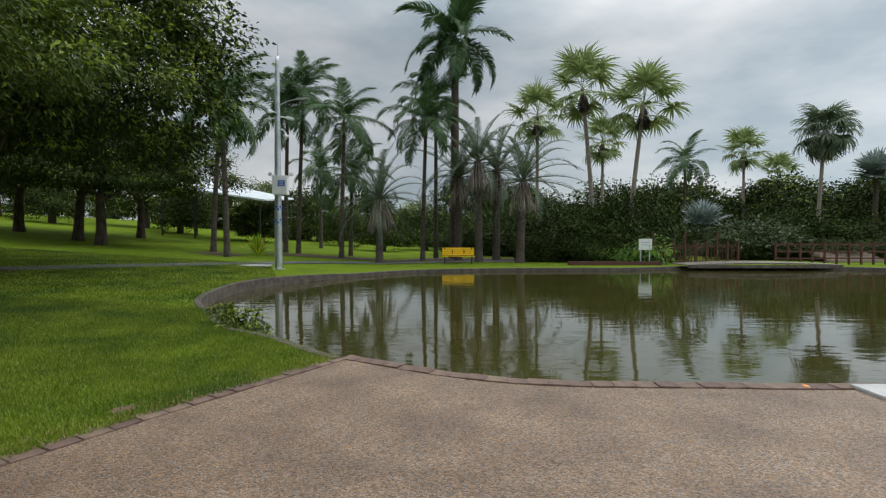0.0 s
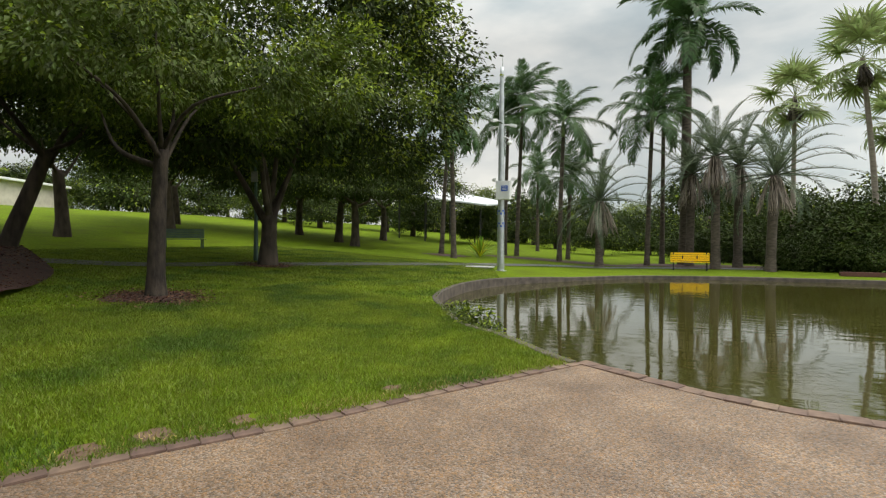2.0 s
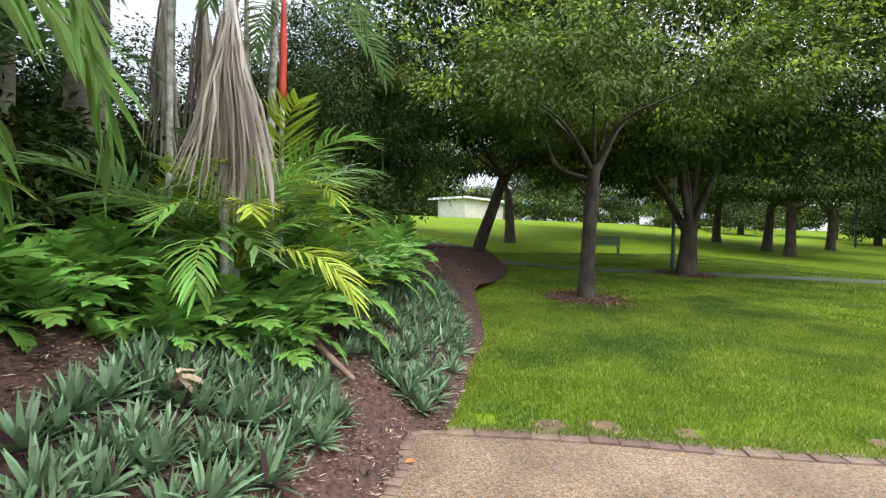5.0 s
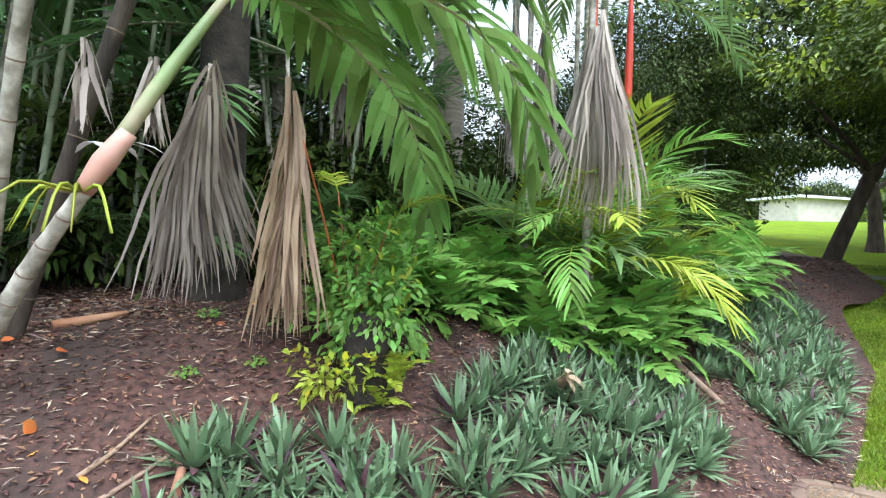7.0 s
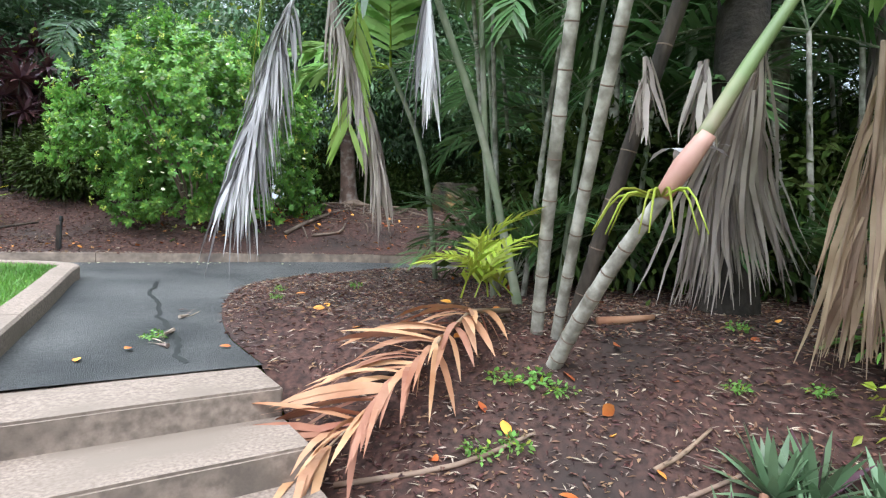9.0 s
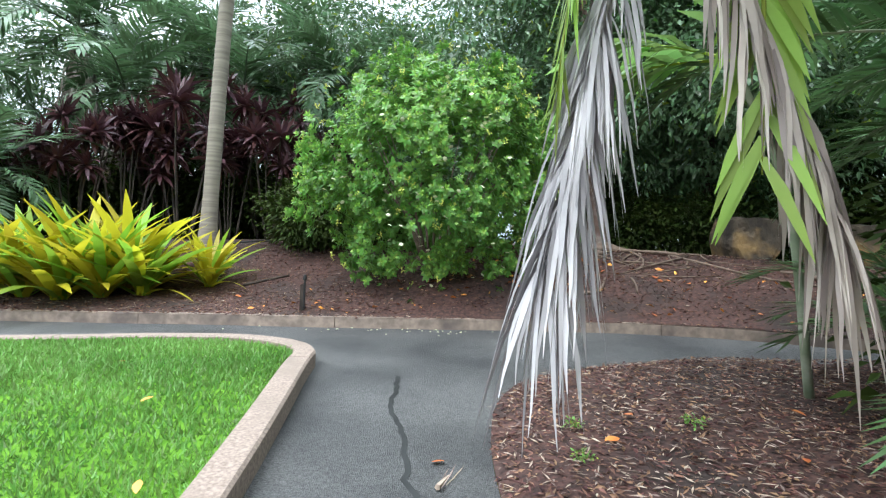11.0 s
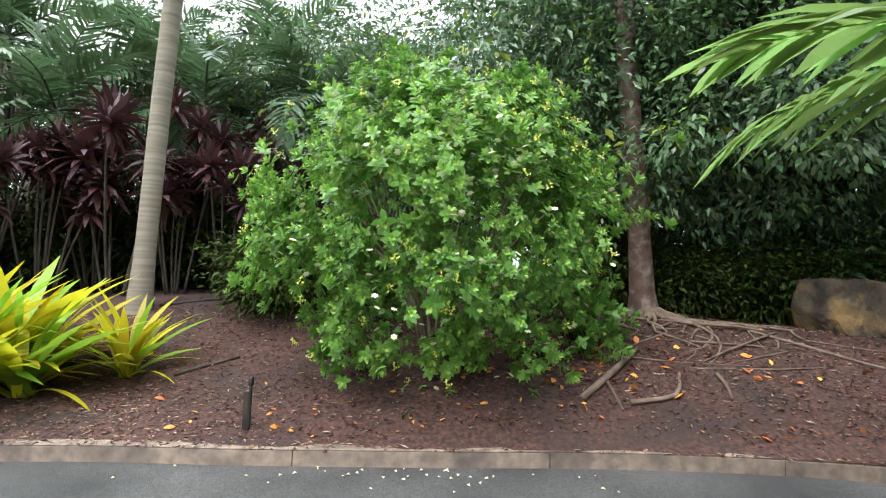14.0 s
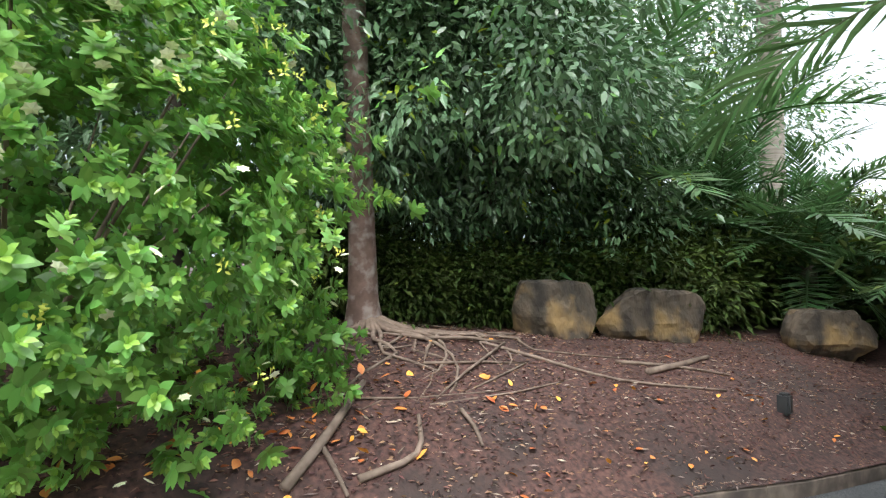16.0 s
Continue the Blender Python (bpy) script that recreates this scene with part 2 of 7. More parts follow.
M_FROND = leafmat("glossy_frond", (0.12, 0.205, 0.07), (0.215, 0.32, 0.13), 0.33)
M_FRONDLIME = leafmat("lime_frond", (0.25, 0.325, 0.03), (0.40, 0.455, 0.06), 0.4)
M_GLOSS = leafmat("glossy_tree_leaf", (0.075, 0.135, 0.06), (0.145, 0.235, 0.115), 0.28, 0.25)
M_FERN = leafmat("fern_leaf", (0.13, 0.27, 0.05), (0.22, 0.40, 0.085), 0.38)
M_RHOEO = leafmat("rhoeo_leaf", (0.115, 0.185, 0.095), (0.20, 0.285, 0.16), 0.38, 0.12)
M_RHOEOPURPLE = leafmat("rhoeo_purple", (0.07, 0.03, 0.045), (0.13, 0.06, 0.075), 0.5, 0.1)
M_CORDY = leafmat("maroon_leaf", (0.055, 0.022, 0.026), (0.13, 0.05, 0.055), 0.4, 0.15)
M_YELLOW = leafmat("yellow_strap_leaf", (0.46, 0.43, 0.02), (0.68, 0.58, 0.04), 0.4, 0.4)
M_STRAP = leafmat("green_strap_leaf", (0.19, 0.36, 0.03), (0.34, 0.5, 0.06), 0.4, 0.4)
M_FLOWER = mat("cream_flower", (0.75, 0.75, 0.45), (0.85, 0.85, 0.65), 0.6, 5)
M_BUD = mat("yellow_bud", (0.55, 0.60, 0.08), (0.70, 0.68, 0.16), 0.5, 5)
M_SILVER = leafmat("silver_fan_leaf", (0.20, 0.25, 0.24), (0.30, 0.36, 0.34), 0.5, 0.1)
M_WHITE = mat("white_paint", (0.70, 0.72, 0.73), (0.82, 0.83, 0.84), 0.4, 3)
M_GALV = mat("galvanised_steel", (0.42, 0.45, 0.47), (0.58, 0.61, 0.63), 0.4, 5, metal=0.6)
M_BLUE = mat("blue_enamel", (0.03, 0.10, 0.45), (0.05, 0.15, 0.55), 0.4, 3)
M_BLACK = mat("black_plastic", (0.015, 0.015, 0.015), (0.03, 0.03, 0.03), 0.5, 5)
M_YPAINT = mat("yellow_paint", (0.78, 0.48, 0.01), (0.85, 0.56, 0.02), 0.45, 4)
M_REDBROWN = mat("red_brown_timber", (0.07, 0.024, 0.019), (0.12, 0.042, 0.032), 0.7, 6)
M_TIMBER = mat("weathered_deck", (0.12, 0.10, 0.085), (0.22, 0.19, 0.165), 0.8, 6, bump=0.01, stretch=(0.3, 3, 3))
M_ROOF = mat("shade_roof", (0.50, 0.54, 0.56), (0.62, 0.65, 0.67), 0.45, 2)
M_CREAM = mat("cream_render", (0.45, 0.42, 0.36), (0.58, 0.54, 0.47), 0.8, 1.5)
M_MURAL = mat("mural_paint", (0.55, 0.25, 0.35), (0.75, 0.6, 0.15), 0.6, 0.9, 1, c3=(0.25, 0.4, 0.6), big=0.6)
M_GREENPOST = mat("green_post", (0.05, 0.10, 0.08), (0.08, 0.14, 0.11), 0.5, 4)
M_KERBDARK = mat("pond_kerb_stone", (0.055, 0.045, 0.038), (0.13, 0.105, 0.085), 0.8, 4, 7, bump=0.01, bscale=40, world_co=True)

M_WATER = mat("pond_water", (0.042, 0.038, 0.009), (0.055, 0.050, 0.013), 0.03, 0.4, world_co=True)
nd, lk = M_WATER.node_tree.nodes, M_WATER.node_tree.links
nd["Principled BSDF"].inputs["IOR"].default_value = 1.8
wv = nd.new("ShaderNodeTexNoise")
wv.inputs["Scale"].default_value, wv.inputs["Detail"].default_value = 2.2, 3.0
wm = nd.new("ShaderNodeMapping")
wm.inputs["Scale"].default_value = (0.55, 1.5, 1.0)
lk.new(nd.new("ShaderNodeNewGeometry").outputs["Position"], wm.inputs["Vector"])
lk.new(wm.outputs["Vector"], wv.inputs["Vector"])
wb = nd.new("ShaderNodeBump")
wb.inputs["Strength"].default_value, wb.inputs["Distance"].default_value = 0.3, 0.014
lk.new(wv.outputs["Fac"], wb.inputs["Height"])
lk.new(wb.outputs["Normal"], nd["Principled BSDF"].inputs["Normal"])

# ---- builders ----
rng = np.random.default_rng(7)
UP = np.array([0.0, 0.0, 1.0])


def unit(a):
    return a / np.maximum(np.linalg.norm(a, axis=-1, keepdims=True), 1e-9)


def join(pieces):
    """Joins (verts, triangles, material number) pieces into arrays."""
    vs, ts, ms, k = [], [], [], 0
    for v, t, m in pieces:
        vs.append(v), ts.append(t + k), ms.append(np.full(len(t), m))
        k += len(v)
    return np.concatenate(vs), np.concatenate(ts), np.concatenate(ms)


def mesh_of(name, pieces, mats, smooth=False):
    v, t, m = join(pieces)
    me = bpy.data.meshes.new(name)
    me.vertices.add(len(v))
    me.vertices.foreach_set("co", np.asarray(v, dtype=np.float32).ravel())
    me.loops.add(3 * len(t))
    me.loops.foreach_set("vertex_index", np.asarray(t, dtype=np.int32).ravel())
    me.polygons.add(len(t))
    me.polygons.foreach_set("loop_start", np.arange(0, 3 * len(t), 3, dtype=np.int32))
    me.polygons.foreach_set("material_index", np.asarray(m, dtype=np.int32))
    me.polygons.foreach_set("use_smooth", np.full(len(t), bool(smooth)))
    for x in mats:
        me.materials.append(x)
    me.update(calc_edges=True)
    me.validate()
    return me


def thing(name, label, category, group="", at=(0, 0, 0), turn=0.0, kind=""):
    ob = new(name)
    ob.matrix_world = pose(*at, 0, 0, turn)
    return tagged(ob, label, category, group, kind)


def part(name, me, parent, m=None, label=""):
    """One mesh as a part of a thing, at a pose within it."""
    ob = new(name, me)
    ob.parent = parent
    if m is not None:
        ob.matrix_basis = m
    return tagged(ob, label) if label else ob


def single(name, me, label, category, group="", at=(0, 0, 0), turn=0.0, size=1.0, kind="", tip=(0, 0)):
    ob = new(name, me)
    ob.matrix_basis = pose(*at, tip[0], tip[1], turn) @ Matrix.Scale(size, 4)
    return tagged(ob, label, category, group, kind)


def kites(p, axis, nrm, length, width, fold=0.12, droop=0.15):
    """Leaves: folded kites of two triangles."""
    n = len(p)
    axis = unit(axis)
    side = unit(np.cross(axis, nrm))
    nrm = np.cross(side, axis)
    L, W = np.broadcast_to(length, n)[:, None], np.broadcast_to(width, n)[:, None]
    mid = p + axis * L * 0.45
    v = np.stack([p, mid + side * W / 2 + nrm * W * fold, p + axis * L - UP * L * droop, mid - side * W / 2 + nrm * W * fold], 1).reshape(-1, 3)
    i = np.arange(n)[:, None] * 4
    return v, np.concatenate([i + [0, 1, 2], i + [0, 2, 3]])


def strips(p, axis, nrm, length, width, segs=3, droop=0.5, prof=None, curl=0.0):
    """Ribbon leaves that bend down along their length."""
    n = len(p)
    axis = unit(np.asarray(axis, float))
    L, W = np.broadcast_to(length, n)[:, None], np.broadcast_to(width, n)[:, None]
    D = np.broadcast_to(droop, n)[:, None]
    prof = prof if prof is not None else [0.55, 1.0, 0.75, 0.04] if segs == 3 else list(np.interp(np.linspace(0, 1, segs + 1), [0, 0.35, 0.75, 1], [0.5, 1, 0.75, 0.03]))
    rows, q = [], p.astype(float)
    for k in range(segs + 1):
        d = unit(axis - UP * D * (k / segs))
        side = unit(np.cross(d, nrm))
        rows += [q + side * W * prof[k] / 2, q - side * W * prof[k] / 2]
        q = q + d * L / segs
        if curl:
            q = q + side * rng.normal(0, curl, (n, 1)) * L
    v = np.stack(rows, 1).reshape(-1, 3)
    b = np.arange(n)[:, None] * (2 * segs + 2)
    t = []
    for k in range(segs):
        a = 2 * k
        t += [b + [a, a + 1, a + 3], b + [a, a + 3, a + 2]]
    return v, np.concatenate(t)


def tube(points, radii, sides=8, cap=True):
    pts = np.asarray(points, float)
    r = np.broadcast_to(radii, len(pts))
    tan = unit(np.gradient(pts, axis=0))
    ref = np.array([1.0, 0.1, 0.05]) if abs(tan[0][2]) > 0.6 else UP
    a = unit(np.cross(tan, ref))
    b = np.cross(tan, a)
    ang = np.linspace(0, 2 * np.pi, sides, endpoint=False)
    v = (pts[:, None] + r[:, None, None] * (np.cos(ang)[None, :, None] * a[:, None] + np.sin(ang)[None, :, None] * b[:, None])).reshape(-1, 3)
    t = []
    for k in range(len(pts) - 1):
        for s in range(sides):
            i, j = k * sides + s, k * sides + (s + 1) % sides
            t += [[i, j, j + sides], [i, j + sides, i + sides]]
    if cap:
        for base, flip in ((0, 1), ((len(pts) - 1) * sides, 0)):
            for s in range(1, sides - 1):
                t.append([base, base + s + flip, base + s + 1 - flip] if not flip else [base, base + s + 1, base + s])
    return v, np.array(t)


def bm_mesh(name, bm, mats, smooth=False):
    me = bpy.data.meshes.new(name)
    bm.to_mesh(me)
    bm.free()
    for m in mats if isinstance(mats, (list, tuple)) else [mats]:
        me.materials.append(m)
    if smooth:
        for f in me.polygons:
            f.use_smooth = True
    return me


def box_bm(sx, sy, sz, bevel=0.0, at=(0, 0, 0)):
    """A box that stands on z = at[2], with rounded edges."""
    bm = bmesh.new()
    bmesh.ops.create_cube(bm, size=1)
    for v in bm.verts:
        v.co = (v.co.x * sx + at[0], v.co.y * sy + at[1], (v.co.z + 0.5) * sz + at[2])
    if bevel:
        bmesh.ops.bevel(bm, geom=bm.edges[:], offset=bevel, segments=2, affect="EDGES")
    return bm


def box(name, sx, sy, sz, material, bevel=0.0, at=(0, 0, 0)):
    return bm_mesh(name, box_bm(sx, sy, sz, bevel, at), material)


def inside(poly, x, y):
    hit = np.zeros(np.shape(x), bool)
    px, py = poly[-1]
    for qx, qy in poly:
        cross = ((qy > y) != (py > y)) & (x < (px - qx) * (y - qy) / (py - qy + 1e-12) + qx)
        hit ^= cross
        px, py = qx, qy
    return hit


def dense(poly, step, closed=True):
    out = []
    n = len(poly)
    for i in range(n if closed else n - 1):
        a, b = np.array(poly[i]), np.array(poly[(i + 1) % n])
        k = max(1, int(np.linalg.norm(b - a) / step))
        out += [tuple(a + (b - a) * j / k) for j in range(k)]
    return out if closed else out + [tuple(poly[-1])]


def round_line(pts, per=6):
    """A smooth line through a few points."""
    p = [np.array(q, float) for q in pts]
    p = [2 * p[0] - p[1]] + p + [2 * p[-1] - p[-2]]
    out = []
    for i in range(1, len(p) - 2):
        for k in range(per):
            t = k / per
            out.append(tuple(0.5 * (2 * p[i] + (p[i + 1] - p[i - 1]) * t + (2 * p[i - 1] - 5 * p[i] + 4 * p[i + 1] - p[i + 2]) * t * t + (3 * p[i] - p[i - 1] - 3 * p[i + 1] + p[i + 2]) * t ** 3)))
    return out + [tuple(p[-2])]


def sheet(name, poly, zfun, grid, material, holes=(), skirt=0.0):
    """A ground sheet: the outline filled with triangles over the inner grid points, with holes, and heights from zfun."""
    from mathutils.geometry import delaunay_2d_cdt
    pts, edges = [], []
    for loop in (poly, *holes):
        k = len(pts)
        pts += [Vector(q) for q in loop]
        edges += [(k + i, k + (i + 1) % len(loop)) for i in range(len(loop))]
    g = np.asarray(grid, float)
    keep = inside(poly, g[:, 0], g[:, 1])
    for h in holes:
        keep &= ~inside(h, g[:, 0], g[:, 1])
    pts += [Vector(q) for q in g[keep]]
    v, _, f, *_ = delaunay_2d_cdt(pts, edges, [], 0, 1e-5)
    v = np.array([(q.x, q.y) for q in v])
    f = np.array([t for t in f if len(t) == 3])
    c = v[f].mean(1)
    ok = inside(poly, c[:, 0], c[:, 1])
    for h in holes:
        ok &= ~inside(h, c[:, 0], c[:, 1])
    f = f[ok]
    z = np.array([zfun(a, b) for a, b in v])
    return mesh_of(name, [(np.column_stack([v, z]), f, 0)], [material], True)


def grid_points(x0, x1, y0, y1, step, jitter=0.25, seed=1):
    r = np.random.default_rng(seed)
    xs, ys = np.meshgrid(np.arange(x0, x1, step), np.arange(y0, y1, step))
    p = np.column_stack([xs.ravel(), ys.ravel()])
    return p + r.uniform(-jitter, jitter, p.shape) * step


def rib(line, width, z0fun, z1fun, off=0.0):
    """A kerb along a line: a solid strip of a width, from z0fun up to z1fun."""
    p = np.array(line, float)
    t = unit(np.gradient(p, axis=0))
    nrm = np.column_stack([-t[:, 1], t[:, 0]])
    a, b = p + nrm * off, p + nrm * (off + width)
    bv = 0.015
    ring = []
    for i in range(len(p)):
        z0, z1 = z0fun(*p[i]), z1fun(*p[i])
        d = nrm[i] * bv
        ring.append([(*a[i], z0), (*a[i], z1 - bv), (*(a[i] + d), z1), (*(b[i] - d), z1), (*b[i], z1 - bv), (*b[i], z0)])
    v = np.array(ring).reshape(-1, 3)
    tr = []
    for k in range(len(p) - 1):
        for s in range(6):
            i, j = k * 6 + s, k * 6 + (s + 1) % 6
            tr += [[i, i + 6, j + 6], [i, j + 6, j]]
    e = (len(p) - 1) * 6
    for s in range(1, 5):
        tr += [[0, s, s + 1], [e, e + s + 1, e + s]]
    return v, np.array(tr)


# ---- the lie of the land ----
def lawn_z(x, y):
    d = -(x + 4.47) * 0.859 + (y - 1.36) * 0.511
    return (0.062 * min(56.4, max(0.0, -x - 3.6)) + 0.04 * min(35.0, max(0.0, -x - 22.0))) * min(1.0, max(0.0, d / 1.3))


def path_z(x, y):
    d = -y - 4.35
    return 0.855 + 0.095 * min(d, 2.6) + 0.045 * max(0.0, d - 2.6) - 0.03 * (x + 0.9) * min(1.0, max(0.0, (d - 2.6) / 1.5))


def bed_z(x, y):
    e = -(x + 3.58) * 0.776 - (y - 0.54) * 0.635
    b = -(x + 4.5) * 0.527 - (y - 1.35) * 0.85
    up = min(0.58 * max(e, 0.0), 1.05 + 0.06 * (e - 1.8))
    z = min(up, lawn_z(x, y) + 0.45 * max(b, 0.0) + 0.0)
    z = max(z, lawn_z(x, y) + 0.012, 0.02) + 0.03 * noise.noise(Vector((x * 1.3, y * 1.3, 0))) * min(1, max(e, 0))
    if x > -5.2 and y > -2.3:
        d = np.hypot(EDGE_PTS[:, 0] - x, EDGE_PTS[:, 1] - y).min() / 0.45
        z = z if d > 1 else lawn_z(x, y) + 0.015 + (z - lawn_z(x, y) - 0.015) * d
    elif y < -4.3:
        d = np.hypot(PATH_PTS[:, 0] - x, PATH_PTS[:, 1] - y).min() / 0.3
        z = z if d > 1 else path_z(x, y) + 0.006 + (z - path_z(x, y) - 0.006) * d
    return z


BACK_X = [-16.0, -9.0, -7.85, -6.3, -4.8, -2.9, -1.6, 0.0, 1.0, 2.6, 8.0, 16.0]
BACK_Y = [-3.45, -6.5, -7.1, -7.62, -8.24, -8.81, -9.09, -9.45, -9.71, -10.05, -11.35, -13.15]


def kerb_back(x):
    """The line of the rear kerb's soil side."""
    return float(np.interp(x, BACK_X, BACK_Y))


def far_d(x, y):
    return (kerb_back(x) - y) * 0.97


def far_z(x, y):
    """The rear bed: a steep bank beside the tree roots, a gentler one towards the lilies."""
    d = far_d(x, y)
    k = min(4.0, max(-8.0, x))
    low = path_z(k, kerb_back(k)) + 0.112
    if d <= 0:
        return low
    u = min(1.0, max(0.0, (-x + 0.4) / 2.8))
    u = u * u * (3 - 2 * u)
    steep = min(0.72 * d, 0.432 + 0.35 * (d - 0.6), 0.87 + 0.05 * (d - 1.85))
    gentle = min(max(0.15 * d, 0.22 + 0.38 * (d - 1.3)), 0.98 + 0.05 * (d - 3.3))
    return low + u * steep + (1 - u) * gentle + 0.035 * noise.noise(Vector((x * 1.1, y * 1.1, 3))) * min(1, d)


SHORE = round_line([(-1.34, 6.62), (-1.75, 6.99), (-2.86, 8.16), (-3.82, 8.9), (-4.91, 10.5), (-5.79, 12.2), (-6.26, 15.4), (-5.79, 18.3), (-4.28, 20.9), (-1.46, 24.0), (3.25, 25.4), (8.85, 25.6), (12.5, 26.6), (20.2, 26.6), (26, 22), (28, 15), (20, 8), (9, 5.3)], 5)
POND_FRONT = round_line([(9, 5.3), (4.11, 5.27), (3.07, 5.31), (1.3, 5.39), (0.1, 5.74), (-1.34, 6.62)], 5)
LAWN_EDGE = round_line([(-1.34, 6.62), (-2.53, 4.66), (-3.2, 3.46), (-3.94, 2.33), (-4.47, 1.36)], 5)
BED_EDGE = round_line([(-4.47, 1.36), (-4.53, 1.12), (-4.36, 0.93), (-3.58, 0.54), (-2.5, -0.6), (-1.2, -1.75)], 6)
BED_LAWN = round_line([(-25, 10.2), (-19, 9.3), (-16, 8.5), (-14.0, 7.4), (-12.35, 6.1), (-10.5, 4.6), (-7.48, 3.28), (-6.3, 2.55), (-5.1, 1.78), (-4.47, 1.36)], 5)
BED_PATH = round_line([(-1.19, -4.38), (-1.15, -4.9), (-1.22, -5.5), (-1.36, -6.05), (-1.58, -6.55), (-1.98, -6.97), (-2.7, -7.25), (-3.6, -7.35), (-4.5, -7.15), (-6.0, -6.5), (-9, -5.1), (-16, -2.0)], 5)
KERB_FAR = round_line([(x, y + 0.15) for x, y in zip(BACK_X[::-1], BACK_Y[::-1])], 5)
KERB_LAWN = round_line([(0.06, -1.75), (0.06, -3.0), (0.04, -4.0), (-0.01, -4.62), (-0.08, -5.22), (-0.17, -5.96), (-0.29, -7.15), (-0.31, -7.45), (-0.19, -7.77), (0.1, -8.04), (0.5, -8.24), (1.25, -8.36), (2.05, -8.38), (5, -8.65), (12, -9.4)], 6)

EDGE_PTS = np.array(dense(BED_EDGE, 0.06, False))
PATH_PTS = np.array(dense(BED_PATH, 0.08, False)[:180])

# ---- the ground ----
pond_loop = SHORE[:-1] + POND_FRONT[:-1]
plaza_loop = LAWN_EDGE[:-1] + BED_EDGE[:-1] + [(-1.2, -1.78), (0.2, -1.78), (9, -1.78), (9, 5.3)] + POND_FRONT[1:-1]
plaza_hole = [p for p in plaza_loop]
near = np.concatenate([grid_points(-30, 6, -4, 34, 1.0), grid_points(-150, 120, -110, 150, 8.0, seed=2)])
single("ground", sheet("ground", [(-900, -900), (900, -900), (900, 900), (-900, 900)], lambda x, y: lawn_z(x, y) + (0.0 if y > -1.8 else -0.05), near, M_GRASS, [pond_loop, plaza_hole]),
       "mown green lawn rising gently away from the pond", "lawn", kind="structure")
single("pavement", sheet("pavement", plaza_loop, lambda x, y: 0.0, grid_points(-5, 9, -2, 7, 0.5), M_PLAZA),
       "tan exposed-aggregate pebble paving beside the pond", "paving", kind="structure")
single("pond_floor", sheet("pond_floor", pond_loop, lambda x, y: -0.7, grid_points(-7, 28, 5, 27, 3.0), M_MULCH), "dark muddy pond bed", "pond bed", kind="structure")
single("water", sheet("water", pond_loop, lambda x, y: -0.13, grid_points(-7, 28, 5, 27, 2.0), M_WATER), "murky olive-green pond water with small ripples", "water", kind="structure")
single("pond_kerb", mesh_of("pond_kerb", [(*rib(SHORE, 0.15, lambda x, y: -0.7, lambda x, y: lawn_z(x, y) + 0.03, -0.02), 0)], [M_KERBDARK]),
       "dark weathered stone kerb round the pond", "kerb", kind="structure")
single("pond_wall", mesh_of("pond_wall", [(*rib(POND_FRONT, 0.12, lambda x, y: -0.7, lambda x, y: -0.02, -0.12), 0)], [M_KERBDARK]),
       "brick pond wall under the paved edge", "wall", kind="structure")
bed_loop = BED_LAWN[:-1] + BED_EDGE[:-1] + [(-1.2, -1.78), (-1.2, -4.38)] + BED_PATH + [(-30, 2.0)]
single("garden_bed", sheet("garden_bed", bed_loop, bed_z, np.concatenate([grid_points(-9, -1, -8, 4, 0.22), grid_points(-30, -9, -6, 10, 0.9)]), M_MULCH),
       "sloping garden bed of dark shredded bark mulch", "garden bed", kind="structure")
path_loop = [(-1.2, -4.3), (0.05, -4.32)] + [p for p in KERB_LAWN if p[1] < -4.45] + KERB_FAR + BED_PATH[::-1][:-1]
single("path", sheet("path", path_loop, path_z, grid_points(-12, 12, -11, -4, 0.5), M_ASPHALT), "damp dark asphalt garden path", "path", kind="structure")
up_loop = KERB_LAWN + [(30, -12), (30, -1.75)]
single("upper_lawn", sheet("upper_lawn", up_loop, lambda x, y: path_z(x, y) + 0.09, grid_points(-1, 30, -12, -1, 0.6), M_GRASSLUSH), "raised lawn inside a concrete kerb", "lawn", kind="structure")
far_loop = KERB_FAR + [(-60, 15), (-60, -80), (60, -80), (60, -12)]
single("rear_bed", sheet("rear_bed", far_loop, far_z, np.concatenate([grid_points(-12, 8, -14, -5, 0.25), grid_points(-60, 60, -80, 10, 3.0)]), M_MULCH),
       "raised rear garden bed of brown soil and mulch", "garden bed", kind="structure")


def kerb_run(name, label, line, width, off, zlow, ztop, step, material):
    """A kerb cast in lengths, each a piece with a joint to the next."""
    root = thing(name, label, "kerb", kind="structure")
    run = dense(line, 0.12, False)
    k = max(2, int(step / 0.12))
    for i in range(0, len(run) - 1, k):
        seg = run[i:i + k + 1]
        if len(seg) < 2:
            continue
        s = np.array(seg)
        s[0] += unit(s[1] - s[0]) * 0.004
        s[-1] -= unit(s[-1] - s[-2]) * 0.004
        part("kerb_block", mesh_of("kerb_block", [(*rib(s, width, zlow, ztop, off), 0)], [material]), root)


kerb_run("kerb_lawn", "pinkish weathered concrete kerb round the raised lawn", KERB_LAWN, 0.17, -0.0, lambda x, y: path_z(x, y) - 0.4 - max(0, y + 4) * 0.4, lambda x, y: path_z(x, y) + 0.13, 1.5, M_CONCRETE)
kerb_run("kerb_rear", "pinkish weathered concrete kerb along the asphalt path", KERB_FAR, 0.15, 0.0, lambda x, y: path_z(x, y) - 0.2, lambda x, y: path_z(x, y) + 0.125, 1.6, M_KERB)
